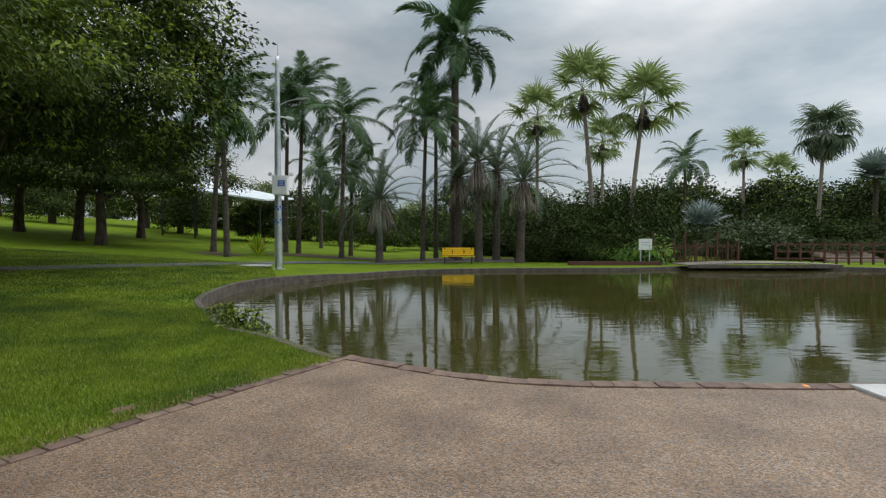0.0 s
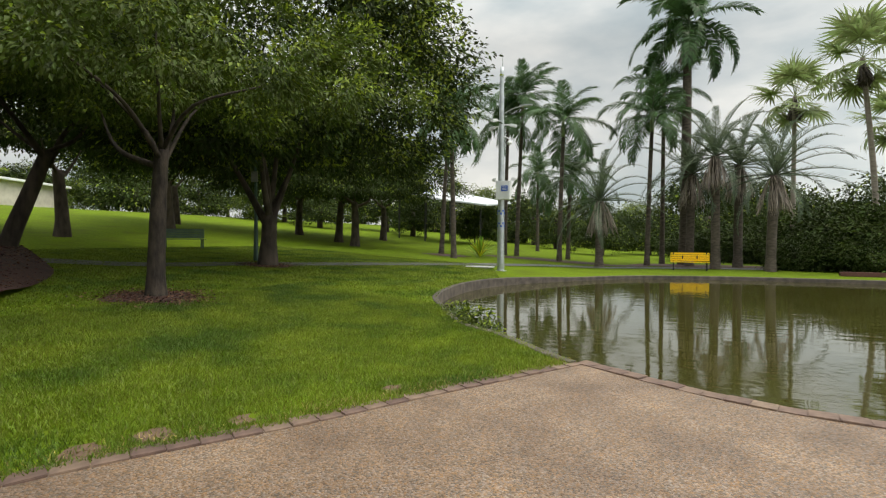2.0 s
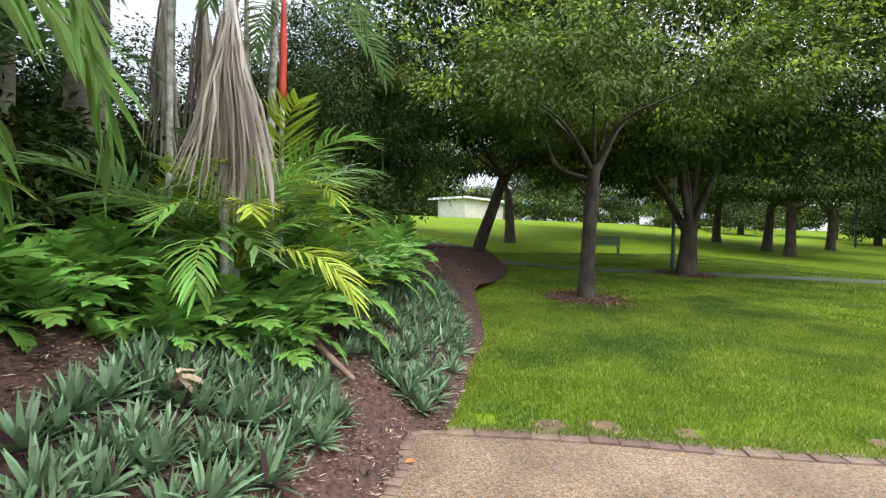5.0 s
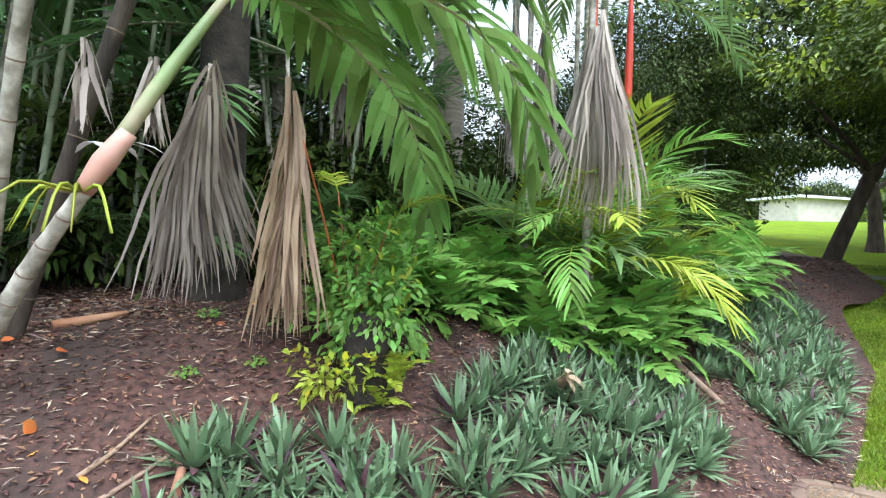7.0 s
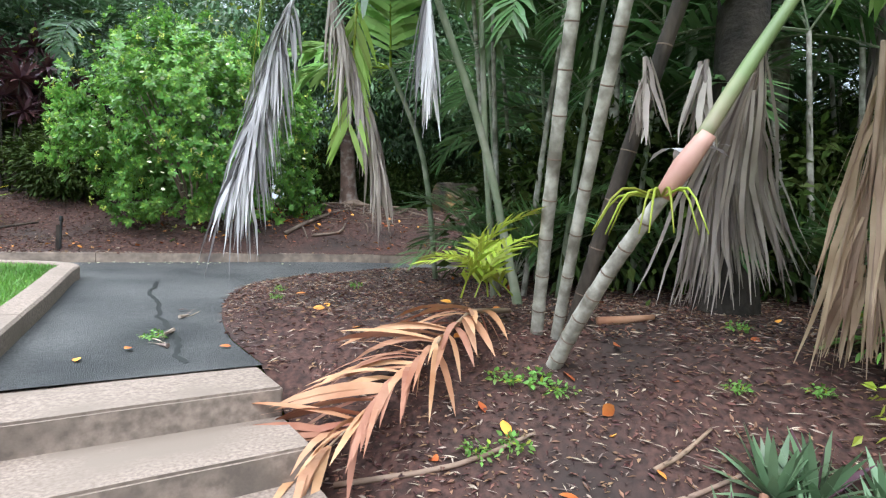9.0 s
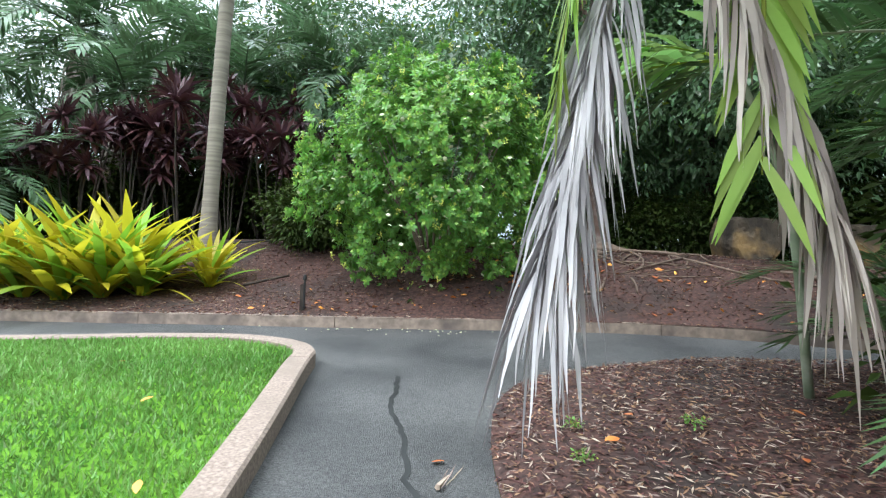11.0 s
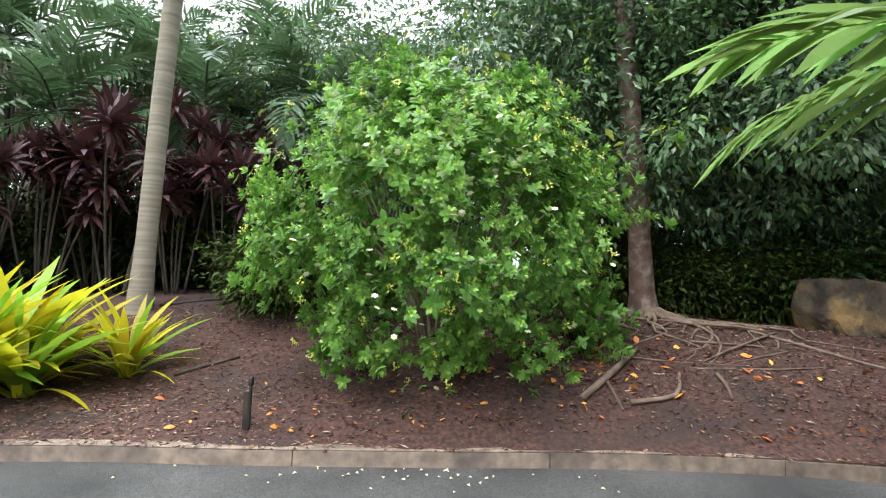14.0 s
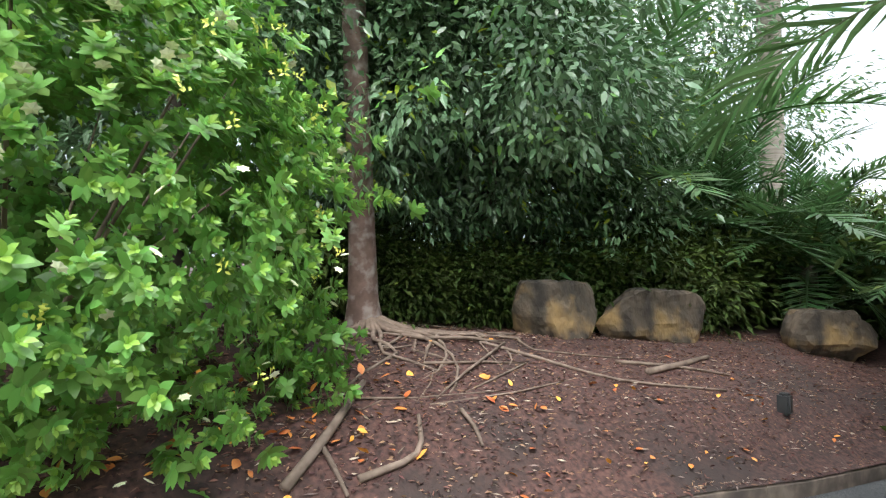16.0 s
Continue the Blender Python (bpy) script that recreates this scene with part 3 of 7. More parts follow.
single("retaining_wall", box("retaining_wall", 12, 0.15, 0.8, M_RISER, 0.01, (6.1, -1.82, -0.1)), "plain low concrete retaining wall", "wall", kind="structure")

# Six broad concrete steps up to the path.
stair = thing("steps", "six broad weathered concrete garden steps", "steps", kind="structure")
for k in range(6):
    y1 = -1.76 - 0.42 * k
    z = 0.14 * (k + 1)
    deep = 0.54 if k == 5 else 0.46
    bm = box_bm(1.24, deep, 0.34, 0.012, (-0.56, y1 - deep / 2, z - 0.34))
    bmesh.ops.subdivide_edges(bm, edges=bm.edges[:], cuts=3, use_grid_fill=True)
    for v in bm.verts:
        v.co += Vector((0, noise.noise(v.co * 6.0), noise.noise(v.co * 6.0 + Vector((9, 0, 0))))) * 0.005
    for f in bm.faces:
        f.material_index = 0 if f.normal.z > 0.4 else 1
    part("step", bm_mesh("step", bm, [M_CONCRETE, M_RISER]), stair)

# ---- plants: builders ----
def frond_mesh(name, length, arch, n, ll, lw, mats, vee=0.2, droop=0.6, ang=55, seed=0, start=0.14, rw=0.02, segs=2, blunt=False, ragged=0.0):
    """A feather leaf that starts along +x and bends down by arch degrees; leaflets on both sides of the rachis."""
    r = np.random.default_rng(seed)
    s = np.linspace(0, 1, 15)
    bend = radians(arch) * s ** 1.5
    step = length / 14
    x = np.concatenate([[0], np.cumsum(np.cos(bend[:-1]) * step)])
    z = np.concatenate([[0], np.cumsum(-np.sin(bend[:-1]) * step)])
    pts = np.column_stack([x, np.zeros(15), z])
    pieces = [(*tube(pts, rw * (1.05 - s), 4, False), 1)]
    for sgn in (1, -1):
        u = np.linspace(start, 0.99, n) + r.uniform(-0.3, 0.3, n) / n
        if ragged:
            u = u[r.random(n) > ragged]
        k = len(u)
        p = np.column_stack([np.interp(u, s, pts[:, i]) for i in range(3)])
        b = np.interp(u, s, bend)
        tan = np.column_stack([np.cos(b), np.zeros(k), -np.sin(b)])
        upv = np.column_stack([np.sin(b), np.zeros(k), np.cos(b)])
        a = radians(ang) * (1.05 - 0.55 * u ** 2)[:, None] + r.normal(0, 0.06, (k, 1))
        v = vee + r.normal(0, 0.12, (k, 1))
        side = np.array([0, sgn, 0.0]) * np.cos(v) + upv * np.sin(v)
        ax = tan * np.cos(a) + side * np.sin(a)
        lens = ll * (0.55 + 0.45 * np.sin(np.pi * np.clip(u * 0.95 + 0.1, 0, 1))) * r.uniform(0.85, 1.1, k)
        prof = [0.6, 1.0, 0.75] if blunt and segs == 2 else [0.7, 1.0, 0.05] if segs == 2 else None
        pieces.append((*strips(p, ax, upv + 0.15 * r.normal(size=(k, 3)), lens, lw, segs, droop * r.uniform(0.6, 1.4, k), prof), 0))
    return mesh_of(name, pieces, mats)


def frond_pack(*args, **kw):
    """A feather leaf taken apart: the mesh of its rachis and one mesh for each leaflet."""
    whole = frond_mesh(*args, **kw)
    mats = list(whole.materials)
    v = np.empty(3 * len(whole.vertices), np.float32)
    whole.vertices.foreach_get("co", v)
    v = v.reshape(-1, 3)
    t = np.empty(3 * len(whole.polygons), np.int32)
    whole.polygons.foreach_get("vertices", t)
    t = t.reshape(-1, 3)
    bpy.data.meshes.remove(whole)
    stem = 15 * 4
    k = 2 * (kw.get("segs", 2) + 1)
    own = t[(t >= stem).all(1) & (t < stem + k).all(1)] - stem
    rachis = mesh_of("frond", [(v[:stem], t[(t < stem).all(1)], 0)], [mats[1]])
    return rachis, [mesh_of("leaflet", [(q, own, 0)], [mats[0]]) for q in v[stem:].reshape(-1, k, 3)]


def part_frond(root, pack, m):
    """A leaf as a part, with each leaflet a part of it."""
    leaf = part("frond", pack[0], root, m)
    for me in pack[1]:
        part("leaflet", me, leaf)
    return leaf


def fan_mesh(name, stalk, radius, n, mats, droop=0.5, seed=0, spread=165, width=0.095):
    """A fan leaf: a stalk along +x and pleated segments round its end."""
    r = np.random.default_rng(seed)
    pts = np.array([[0, 0, 0], [stalk * 0.5, 0, 0.02], [stalk, 0, -0.02 * stalk]])
    a = np.radians(np.linspace(-spread, spread, n)) + r.normal(0, 0.03, n)
    p = np.tile(pts[-1], (n, 1))
    ax = np.column_stack([np.cos(a), np.sin(a), 0.25 * np.cos(a * 0.5) + r.normal(0, 0.05, n)])
    up = np.tile(UP, (n, 1)) + np.column_stack([np.zeros(n), 0.5 * (np.arange(n) % 2 - 0.5), np.zeros(n)])
    L = radius * (0.72 + 0.28 * np.cos(a * 0.55)) * r.uniform(0.9, 1.06, n)
    return mesh_of(name, [(*tube(pts, 0.018, 4, False), 1), (*strips(p, ax, up, L, radius * width, 3, droop * r.uniform(0.7, 1.5, n), [0.25, 1.0, 0.7, 0.04]), 0)], mats)


def drape_mesh(name, h, spread, n, mat_, seed=0, w=0.03, lean=(0, 0), curl=0.02, lo=0.35, smax=0.72):
    """A dead leaf that hangs from its top: long dry ribbons down a limp rachis."""
    r = np.random.default_rng(seed)
    s = np.sort(r.uniform(0, smax, n))
    p = np.column_stack([lean[0] * s + r.normal(0, 0.012, n), lean[1] * s + r.normal(0, 0.012, n), -s * h])
    ph = r.uniform(0, 2 * np.pi, n)
    ax = np.column_stack([np.cos(ph) * spread + lean[0] * 0.25 / h, np.sin(ph) * spread + lean[1] * 0.25 / h, -np.ones(n)])
    L = np.maximum(lo * h, (1 - s) * h) * r.uniform(0.55, 1.0, n)
    q = np.linspace(0, 1, 8)
    core = np.column_stack([lean[0] * q * 0.8, lean[1] * q * 0.8, -q * h * 0.8])
    nr = np.column_stack([np.cos(ph + r.normal(0, 0.6, n)), np.sin(ph), r.normal(0, 0.2, n)])
    return mesh_of(name, [(*tube(core, 0.012 * (1.2 - q), 5), 0), (*strips(p, ax, nr, L, w * r.uniform(0.5, 1.3, n), 5, 0.5, None, curl), 0)], [mat_])


def trunk_mesh(name, pts, radii, material, sides=10, rings=0.0):
    pts = np.asarray(pts, float)
    k = max(6, int(np.linalg.norm(pts[-1] - pts[0]) / 0.25))
    u = np.linspace(0, 1, k)
    line = np.array(round_line([tuple(p) for p in pts], max(2, k // (len(pts) - 1)))) if len(pts) > 2 else pts[0] + (pts[-1] - pts[0]) * u[:, None]
    u = np.linspace(0, 1, len(line))
    rad = np.interp(u, np.linspace(0, 1, len(radii)), radii)
    if rings:
        rad = rad * (1 + rings * (np.arange(len(line)) % 2))
    return mesh_of(name, [(*tube(line, rad, sides), 0)], [material], True)


def palm(name, label, at, top, r0, r1, leaves, count, bark, size=1.0, elev=(78, -35), shaft=None, dead=None, ndead=0, group="", seed=0, category="palm"):
    """A palm: a trunk from its foot to top, a green shaft, and a crown of separate leaves."""
    r = np.random.default_rng(seed)
    ob = thing(name, label, category, group, at)
    tp = np.array(top, float) - np.array(at, float)
    part("trunk", trunk_mesh("trunk", [(0, 0, -0.15), tuple(tp * 0.12 + [0, 0, 0]), tuple(tp * 0.5 + np.array([tp[0], tp[1], 0]) * -0.08), tuple(tp)], [r0 * 1.35, r0, (r0 + r1) / 2, r1], bark), ob)
    if shaft:
        part("crownshaft", trunk_mesh("crownshaft", [tuple(tp - [0, 0, 0.1]), tuple(tp + [0, 0, 0.45 * size]), tuple(tp + [0, 0, 1.0 * size])], [r1 * 1.15, r1 * 1.1, r1 * 0.45], shaft), ob)
        tp = tp + [0, 0, 0.85 * size]
    for k in range(count):
        f = (k + 0.5) / count
        e = elev[0] + (elev[1] - elev[0]) * f ** 1.1 + r.normal(0, 5)
        m = pose(*tp, r.normal(0, 8), -e, k * 137.5 + r.normal(0, 9)) @ Matrix.Scale(size * r.uniform(0.85, 1.08), 4)
        part("frond", leaves[k % len(leaves)], ob, m)
    for k in range(ndead):
        part("dead_frond", dead[k % len(dead)], ob, pose(*(tp - [0, 0, 0.1]), r.normal(0, 8), r.normal(0, 8), k * 360 / ndead) @ Matrix.Translation((r1, 0, 0)) @ Matrix.Scale(size, 4), "brown dead hanging frond")
    return ob


def crown_mesh(name, radii, clumps, per, leaf, width, mats, seed=0, sigma=0.5, hollow=0.5, flat=0.35, ragged=0.22, tips=0.12, droop=0.2, fine=False):
    """A leafy crown: many clumps of small folded leaves in an uneven shell; the outer upper leaves take the second
    material, brighter as if lit from above.
    """
    r = np.random.default_rng(seed)
    d = unit(r.normal(size=(clumps, 3)))
    d[:, 2] = np.where(d[:, 2] < -flat, -flat * r.uniform(0.6, 1.05, clumps), d[:, 2])
    lump = np.array([1 + ragged * 2 * noise.noise(Vector(q * 2.1 + seed)) for q in d])
    rad = (hollow + (1 - hollow) * r.random(clumps) ** 0.45) * lump
    c = d * rad[:, None] * np.array(radii)
    p = np.repeat(c, per, 0)
    out = np.repeat(unit(d), per, 0)
    n = len(p)
    off = r.normal(size=(n, 3)) * [1, 1, 0.6]
    p = p + off * sigma * np.repeat(r.uniform(0.6, 1.3, clumps), per)[:, None]
    ax = unit(unit(off) * 0.8 + out * 0.5 + r.normal(size=(n, 3)) * 0.5 - UP * droop)
    nr = unit(UP * 0.8 + out * 0.5 + r.normal(size=(n, 3)) * 0.55)
    L = leaf * r.uniform(0.65, 1.3, n)
    bright_share = np.repeat(2.2 * r.random(clumps) ** 2.0 + 0.15, per)
    # young: leaves, mostly outer and upper, that get the brighter lit colour.
    young = (r.random(n) < tips * bright_share * (0.4 + np.clip(np.repeat(rad, per) - 0.75, 0, 1) * 3)) & (off[:, 2] > -0.25)
    out_p = []
    for sel, mi in ((~young, 0), (young, 1 if len(mats) > 1 else 0)):
        if sel.any():
            out_p.append((*(strips(p[sel], ax[sel], nr[sel], L[sel], L[sel] * width, 3, 0.35, [0.3, 1.0, 0.7, 0.05]) if fine else kites(p[sel], ax[sel], nr[sel], L[sel], L[sel] * width)), mi))
    return mesh_of(name, out_p, mats)


def limbs(root, start, targets, r0, bark, seed=0):
    """Limbs that fork from the head of the trunk into the crown, each a part."""
    r = np.random.default_rng(seed)
    for t in targets:
        a, b = np.array(start, float), np.array(t, float)
        a = a - [0, 0, r.uniform(0.0, 0.55)]
        mid = a + (b - a) * r.uniform(0.35, 0.6) + np.array([0, 0, 0.03 * np.linalg.norm(b - a)]) + r.normal(0, 0.24, 3)
        part("limb", trunk_mesh("limb", [tuple(a), tuple(mid), tuple(b)], [r0 * (k := r.uniform(0.6, 1.1)), r0 * 0.62 * k, r0 * 0.2], bark, 7), root)


def tree(name, label, at, trunk, radii_t, crown, centre, bark, limb_ends=(), group="", turn=0.0, size=1.0, category="tree"):
    ob = thing(name, label, category, group, at, turn)
    part("trunk", trunk_mesh("trunk", trunk, radii_t, bark), ob)
    if limb_ends:
        limbs(ob, trunk[-1], limb_ends, radii_t[-1] * 0.62, bark, int(abs(at[0] * 10)))
    part("crown", crown, ob, pose(*centre) @ Matrix.Scale(size, 4))
    return ob


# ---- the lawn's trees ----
# Dark base leaves and bright tips paint crown shade and top light.
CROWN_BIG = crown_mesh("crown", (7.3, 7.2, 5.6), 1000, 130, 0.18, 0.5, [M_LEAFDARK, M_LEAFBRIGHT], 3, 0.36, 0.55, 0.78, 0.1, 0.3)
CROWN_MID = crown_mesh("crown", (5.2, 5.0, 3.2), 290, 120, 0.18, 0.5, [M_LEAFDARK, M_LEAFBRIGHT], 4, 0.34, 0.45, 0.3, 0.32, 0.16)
CROWN_NEAR = crown_mesh("crown", (4.0, 3.9, 1.45), 190, 220, 0.105, 0.5, [M_LEAF, M_LEAFBRIGHT], 5, 0.25, 0.5, 0.6, 0.35, 0.26)
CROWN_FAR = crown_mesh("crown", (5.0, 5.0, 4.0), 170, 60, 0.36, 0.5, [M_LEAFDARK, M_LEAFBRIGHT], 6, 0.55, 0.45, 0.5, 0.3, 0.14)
CROWN_LIGHT = crown_mesh("crown", (4.0, 4.0, 3.2), 140, 60, 0.3, 0.5, [M_LEAF, M_LEAFBRIGHT], 8, 0.5, 0.45, 0.6, 0.3, 0.25)

tree("spreading_tree", "tall broad tree with a dense dark crown on the lawn", (-13.4, 14.1, 0.55), [(0, 0, -0.2), (0.02, 0.05, 1.0), (0.1, 0, 1.9)], [0.42, 0.28, 0.27], CROWN_BIG, (-0.8, 0.6, 7.9), M_BARKDARK,
     [(-1.9, -0.5, 4.8), (1.5, 0.3, 5.0), (0.6, 1.5, 5.8), (-0.9, 1.2, 6.2), (0.8, -1.3, 5.4), (-0.5, -1.0, 6.4)], "trees on the lawn")
tree("spreading_tree", "leafy tree with a straight grey trunk ringed by mulch", (-9.75, 7.0, 0.38), [(0, 0, -0.2), (0.0, 0.0, 0.5), (0.05, 0.02, 1.8), (0.12, 0.05, 3.0)], [0.25, 0.17, 0.15, 0.13], CROWN_NEAR, (0.2, 0.1, 4.75), M_BARK,
     [(-2.2, 0.3, 4.1), (2.0, 0.9, 4.3), (0.6, -2.1, 4.2), (-0.4, 1.9, 4.6), (1.1, -0.8, 4.9), (-0.9, -1.1, 4.7), (0.1, 0.3, 5.2)], "trees on the lawn")
tree("spreading_tree", "leaning dark-trunked tree beside the lawn path", (-18.5, 8.6, 0.9), [(0, 0, -0.2), (0.05, 0.1, 0.6), (0.2, 0.55, 2.0), (0.35, 1.0, 3.4)], [0.36, 0.25, 0.22, 0.19], CROWN_MID, (0.4, -0.3, 6.4), M_BARKDARK,
     [(-2.2, 0.2, 5.2), (2.2, 1.4, 5.4), (0.6, 3.2, 5.6), (0.2, -1.2, 6.0)], "trees on the lawn", size=1.2)
for i, (x, y, s, c) in enumerate([(-24.0, 33.4, 1.15, CROWN_MID), (-20.9, 31.0, 0.9, CROWN_MID), (-27, 15, 1.1, CROWN_MID), (-31, 24, 1.1, CROWN_MID), (-30, 36, 1.2, CROWN_MID), (-34, 10.5, 1.0, CROWN_LIGHT),
                                  (-25, 42, 1.2, CROWN_MID), (-38, 30, 1.2, CROWN_MID)]):
    tree("lawn_tree", "dark shade tree standing on the green lawn", (x, y, lawn_z(x, y)), [(0, 0, -0.2), (0.05, 0, 0.8), (0.1, 0.1, 2.2), (0.1, 0.2, 3.2)], [0.42, 0.3, 0.26, 0.22], c, (0, 0, 5.0 * s), M_BARKDARK,
         [(-1.6, 0.3, 4.4), (1.5, -0.4, 4.4), (0.2, 1.5, 4.8)], "shade trees on the lawn", i * 67.0, s)
# The far belt of trees round the park.
frng = np.random.default_rng(11)
for i in range(64):
    a = radians(-66 + i * 2.75)
    d = frng.uniform(72, 110)
    x, y = -d * np.sin(a), d * np.cos(a)
    if -38 < math.degrees(a) < -30:
        d *= 1.1
    s = frng.uniform(0.8, 1.3)
    tree("belt_tree", "distant green park tree in the tree belt", (x, y, lawn_z(x, y)), [(0, 0, -0.3), (0.1, 0, 1.5), (0.1, 0.2, 4.0)], [0.4, 0.3, 0.2], CROWN_LIGHT if i % 3 == 1 and i > 24 else CROWN_FAR, (0, 0, (4.4 if i % 2 else 2.3) * s), M_BARKDARK, (), "distant tree belt", frng.uniform(0, 360), s)
for i, (x, y, s) in enumerate([(-40, 52, 1.0), (-30, 58, 1.1), (-20, 56, 1.0), (-12, 60, 1.0), (-2, 58, 1.1), (8, 54, 1.15), (16, 52, 1.0), (26, 58, 1.2), (36, 56, 1.2), (42, 48, 1.1), (-6, 50, 0.8), (3, 47, 0.8), (20, 60, 1.2), (31, 64, 1.3), (48, 56, 1.3), (45, 66, 1.4), (12, 64, 1.2), (55, 50, 1.3)]):
    tree("belt_tree", "green park tree behind the pond", (x, y, lawn_z(x, y)), [(0, 0, -0.3), (0.1, 0, 1.5), (0.1, 0.2, 3.6)], [0.4, 0.3, 0.2], CROWN_FAR, (0, 0, (2.1 if x < 18 else 3.1) * s), M_BARKDARK, (), "trees behind the pond", i * 71.0, s * (0.6 if x < 18 else 0.92))

# Mulch rings and the strip of mulch under the palms.
def disc(name, label, x, y, rx, ry, seed, zf=lawn_z, material=M_MULCH, dome=0.05):
    a = np.linspace(0, 2 * np.pi, 28, endpoint=False)
    k = 1 + 0.12 * np.sin(3 * a + seed) + 0.07 * np.sin(7 * a + 2 * seed)
    loop = [(x + rx * q * math.cos(t), y + ry * q * math.sin(t)) for t, q in zip(a, k)]
    single(name, sheet(name, loop, lambda u, v: zf(u, v) + 0.005 + dome * 0.3 + dome * max(0, 1 - ((u - x) / rx) ** 2 - ((v - y) / ry) ** 2), grid_points(x - rx * 1.2, x + rx * 1.2, y - ry * 1.2, y + ry * 1.2, max(rx, ry) / 5), material),
           label, "mulch", kind="structure")


disc("mulch_ring", "ring of reddish bark mulch round a trunk", -9.75, 7.0, 0.95, 0.85, 1)
disc("mulch_ring", "ring of reddish bark mulch round a trunk", -13.4, 14.1, 0.8, 0.7, 2)
disc("mulch_strip", "strip of dark mulch under the palms", -6.5, 33.5, 5.2, 1.6, 3)
disc("mulch_strip", "strip of dark mulch under the palms", 1.5, 35.0, 6.0, 2.2, 4)
disc("mulch_strip", "strip of dark mulch under the palms", -13.0, 29.5, 1.5, 1.2, 5)
BARE = [(-4.25, 2.25, 0.15, 0.17), (-4.05, 2.7, 0.16, 0.15), (-3.68, 3.3, 0.12, 0.16), (-2.95, 4.65, 0.1, 0.15), (-4.56, 1.78, 0.12, 0.12)]
for i, (x, y, a, b) in enumerate(BARE):
    disc("bare_patch", "bare tan soil worn through the lawn edge", x, y, a, b, i * 1.7, lawn_z, M_DRYSOIL, 0.0)
PARKWAY = round_line([(-30, 4), (-17.0, 9.6), (-14.3, 13.6), (-12.0, 18.2), (-9.2, 23.5), (-5, 29), (2, 32.2), (10, 33)], 6)


def ribbon(line, width, zf, lift):
    p = np.array(line)
    t = unit(np.gradient(p, axis=0))
    nrm = np.column_stack([-t[:, 1], t[:, 0]]) * width / 2
    v = np.array([[(*(q + d), zf(*(q + d)) + lift) for d in (n_, -n_)] for q, n_ in zip(p, nrm)]).reshape(-1, 3)
    tr = [x for k in range(len(p) - 1) for x in ([2 * k, 2 * k + 1, 2 * k + 3], [2 * k, 2 * k + 3, 2 * k + 2])]
    return v, np.array(tr)


single("park_path", mesh_of("park_path", [(*ribbon(dense(PARKWAY, 0.6, False), 1.3, lawn_z, 0.03), 0)], [M_ASPHALT]), "narrow grey asphalt path across the lawn", "path", kind="structure")

# ---- round the pond: palms ----
F_QUEEN = [frond_mesh("frond", 3.0, a, 70, 0.85, 0.045, [M_PALM, M_PALMGREY], 0.1, 1.7, 60, s, 0.12, 0.03) for a, s in ((75, 1), (100, 2), (60, 3))]
F_ROYAL = [frond_mesh("frond", 3.4, a, 95, 0.85, 0.055, [M_PALM, M_PALM], 0.3, 1.5, 62, s, 0.1, 0.035) for a, s in ((70, 4), (95, 5), (55, 6))]
F_DATE = [frond_mesh("frond", 3.8, a, 60, 0.4, 0.028, [M_PALMGREY, M_PALMGREY], 0.45, 0.35, 50, s, 0.08, 0.035) for a, s in ((45, 7), (75, 8), (105, 9))]
L_FAN = [fan_mesh("fan_leaf", 1.5, 1.45, 24, [M_PALMLIGHT, M_PALMLIGHT], d, s, 130, 0.1) for d, s in ((0.7, 1), (1.3, 2), (2.2, 3))]
L_FANGREY = [fan_mesh("fan_leaf", 1.2, 1.3, 34, [M_PALMGREY, M_PALMGREY], d, s, width=0.07) for d, s in ((1.8, 4), (2.8, 5))]
L_SILVER = [fan_mesh("fan_leaf", 1.0, 1.35, 26, [M_SILVER, M_SILVER], d, s, width=0.17) for d, s in ((0.2, 6), (0.5, 7))]
D_FAR = [drape_mesh("dead_frond", 2.0, 0.16, 40, M_DEAD, s, 0.05) for s in (1, 2)]
D_DATE = [drape_mesh("dead_frond", 1.9, 0.14, 14, M_DEAD, s, 0.04, (0.3, 0.1)) for s in (5, 6)]
D_FARDARK = [drape_mesh("dead_frond", 1.5, 0.35, 40, M_PALMDARK, s, 0.07) for s in (3, 4)]


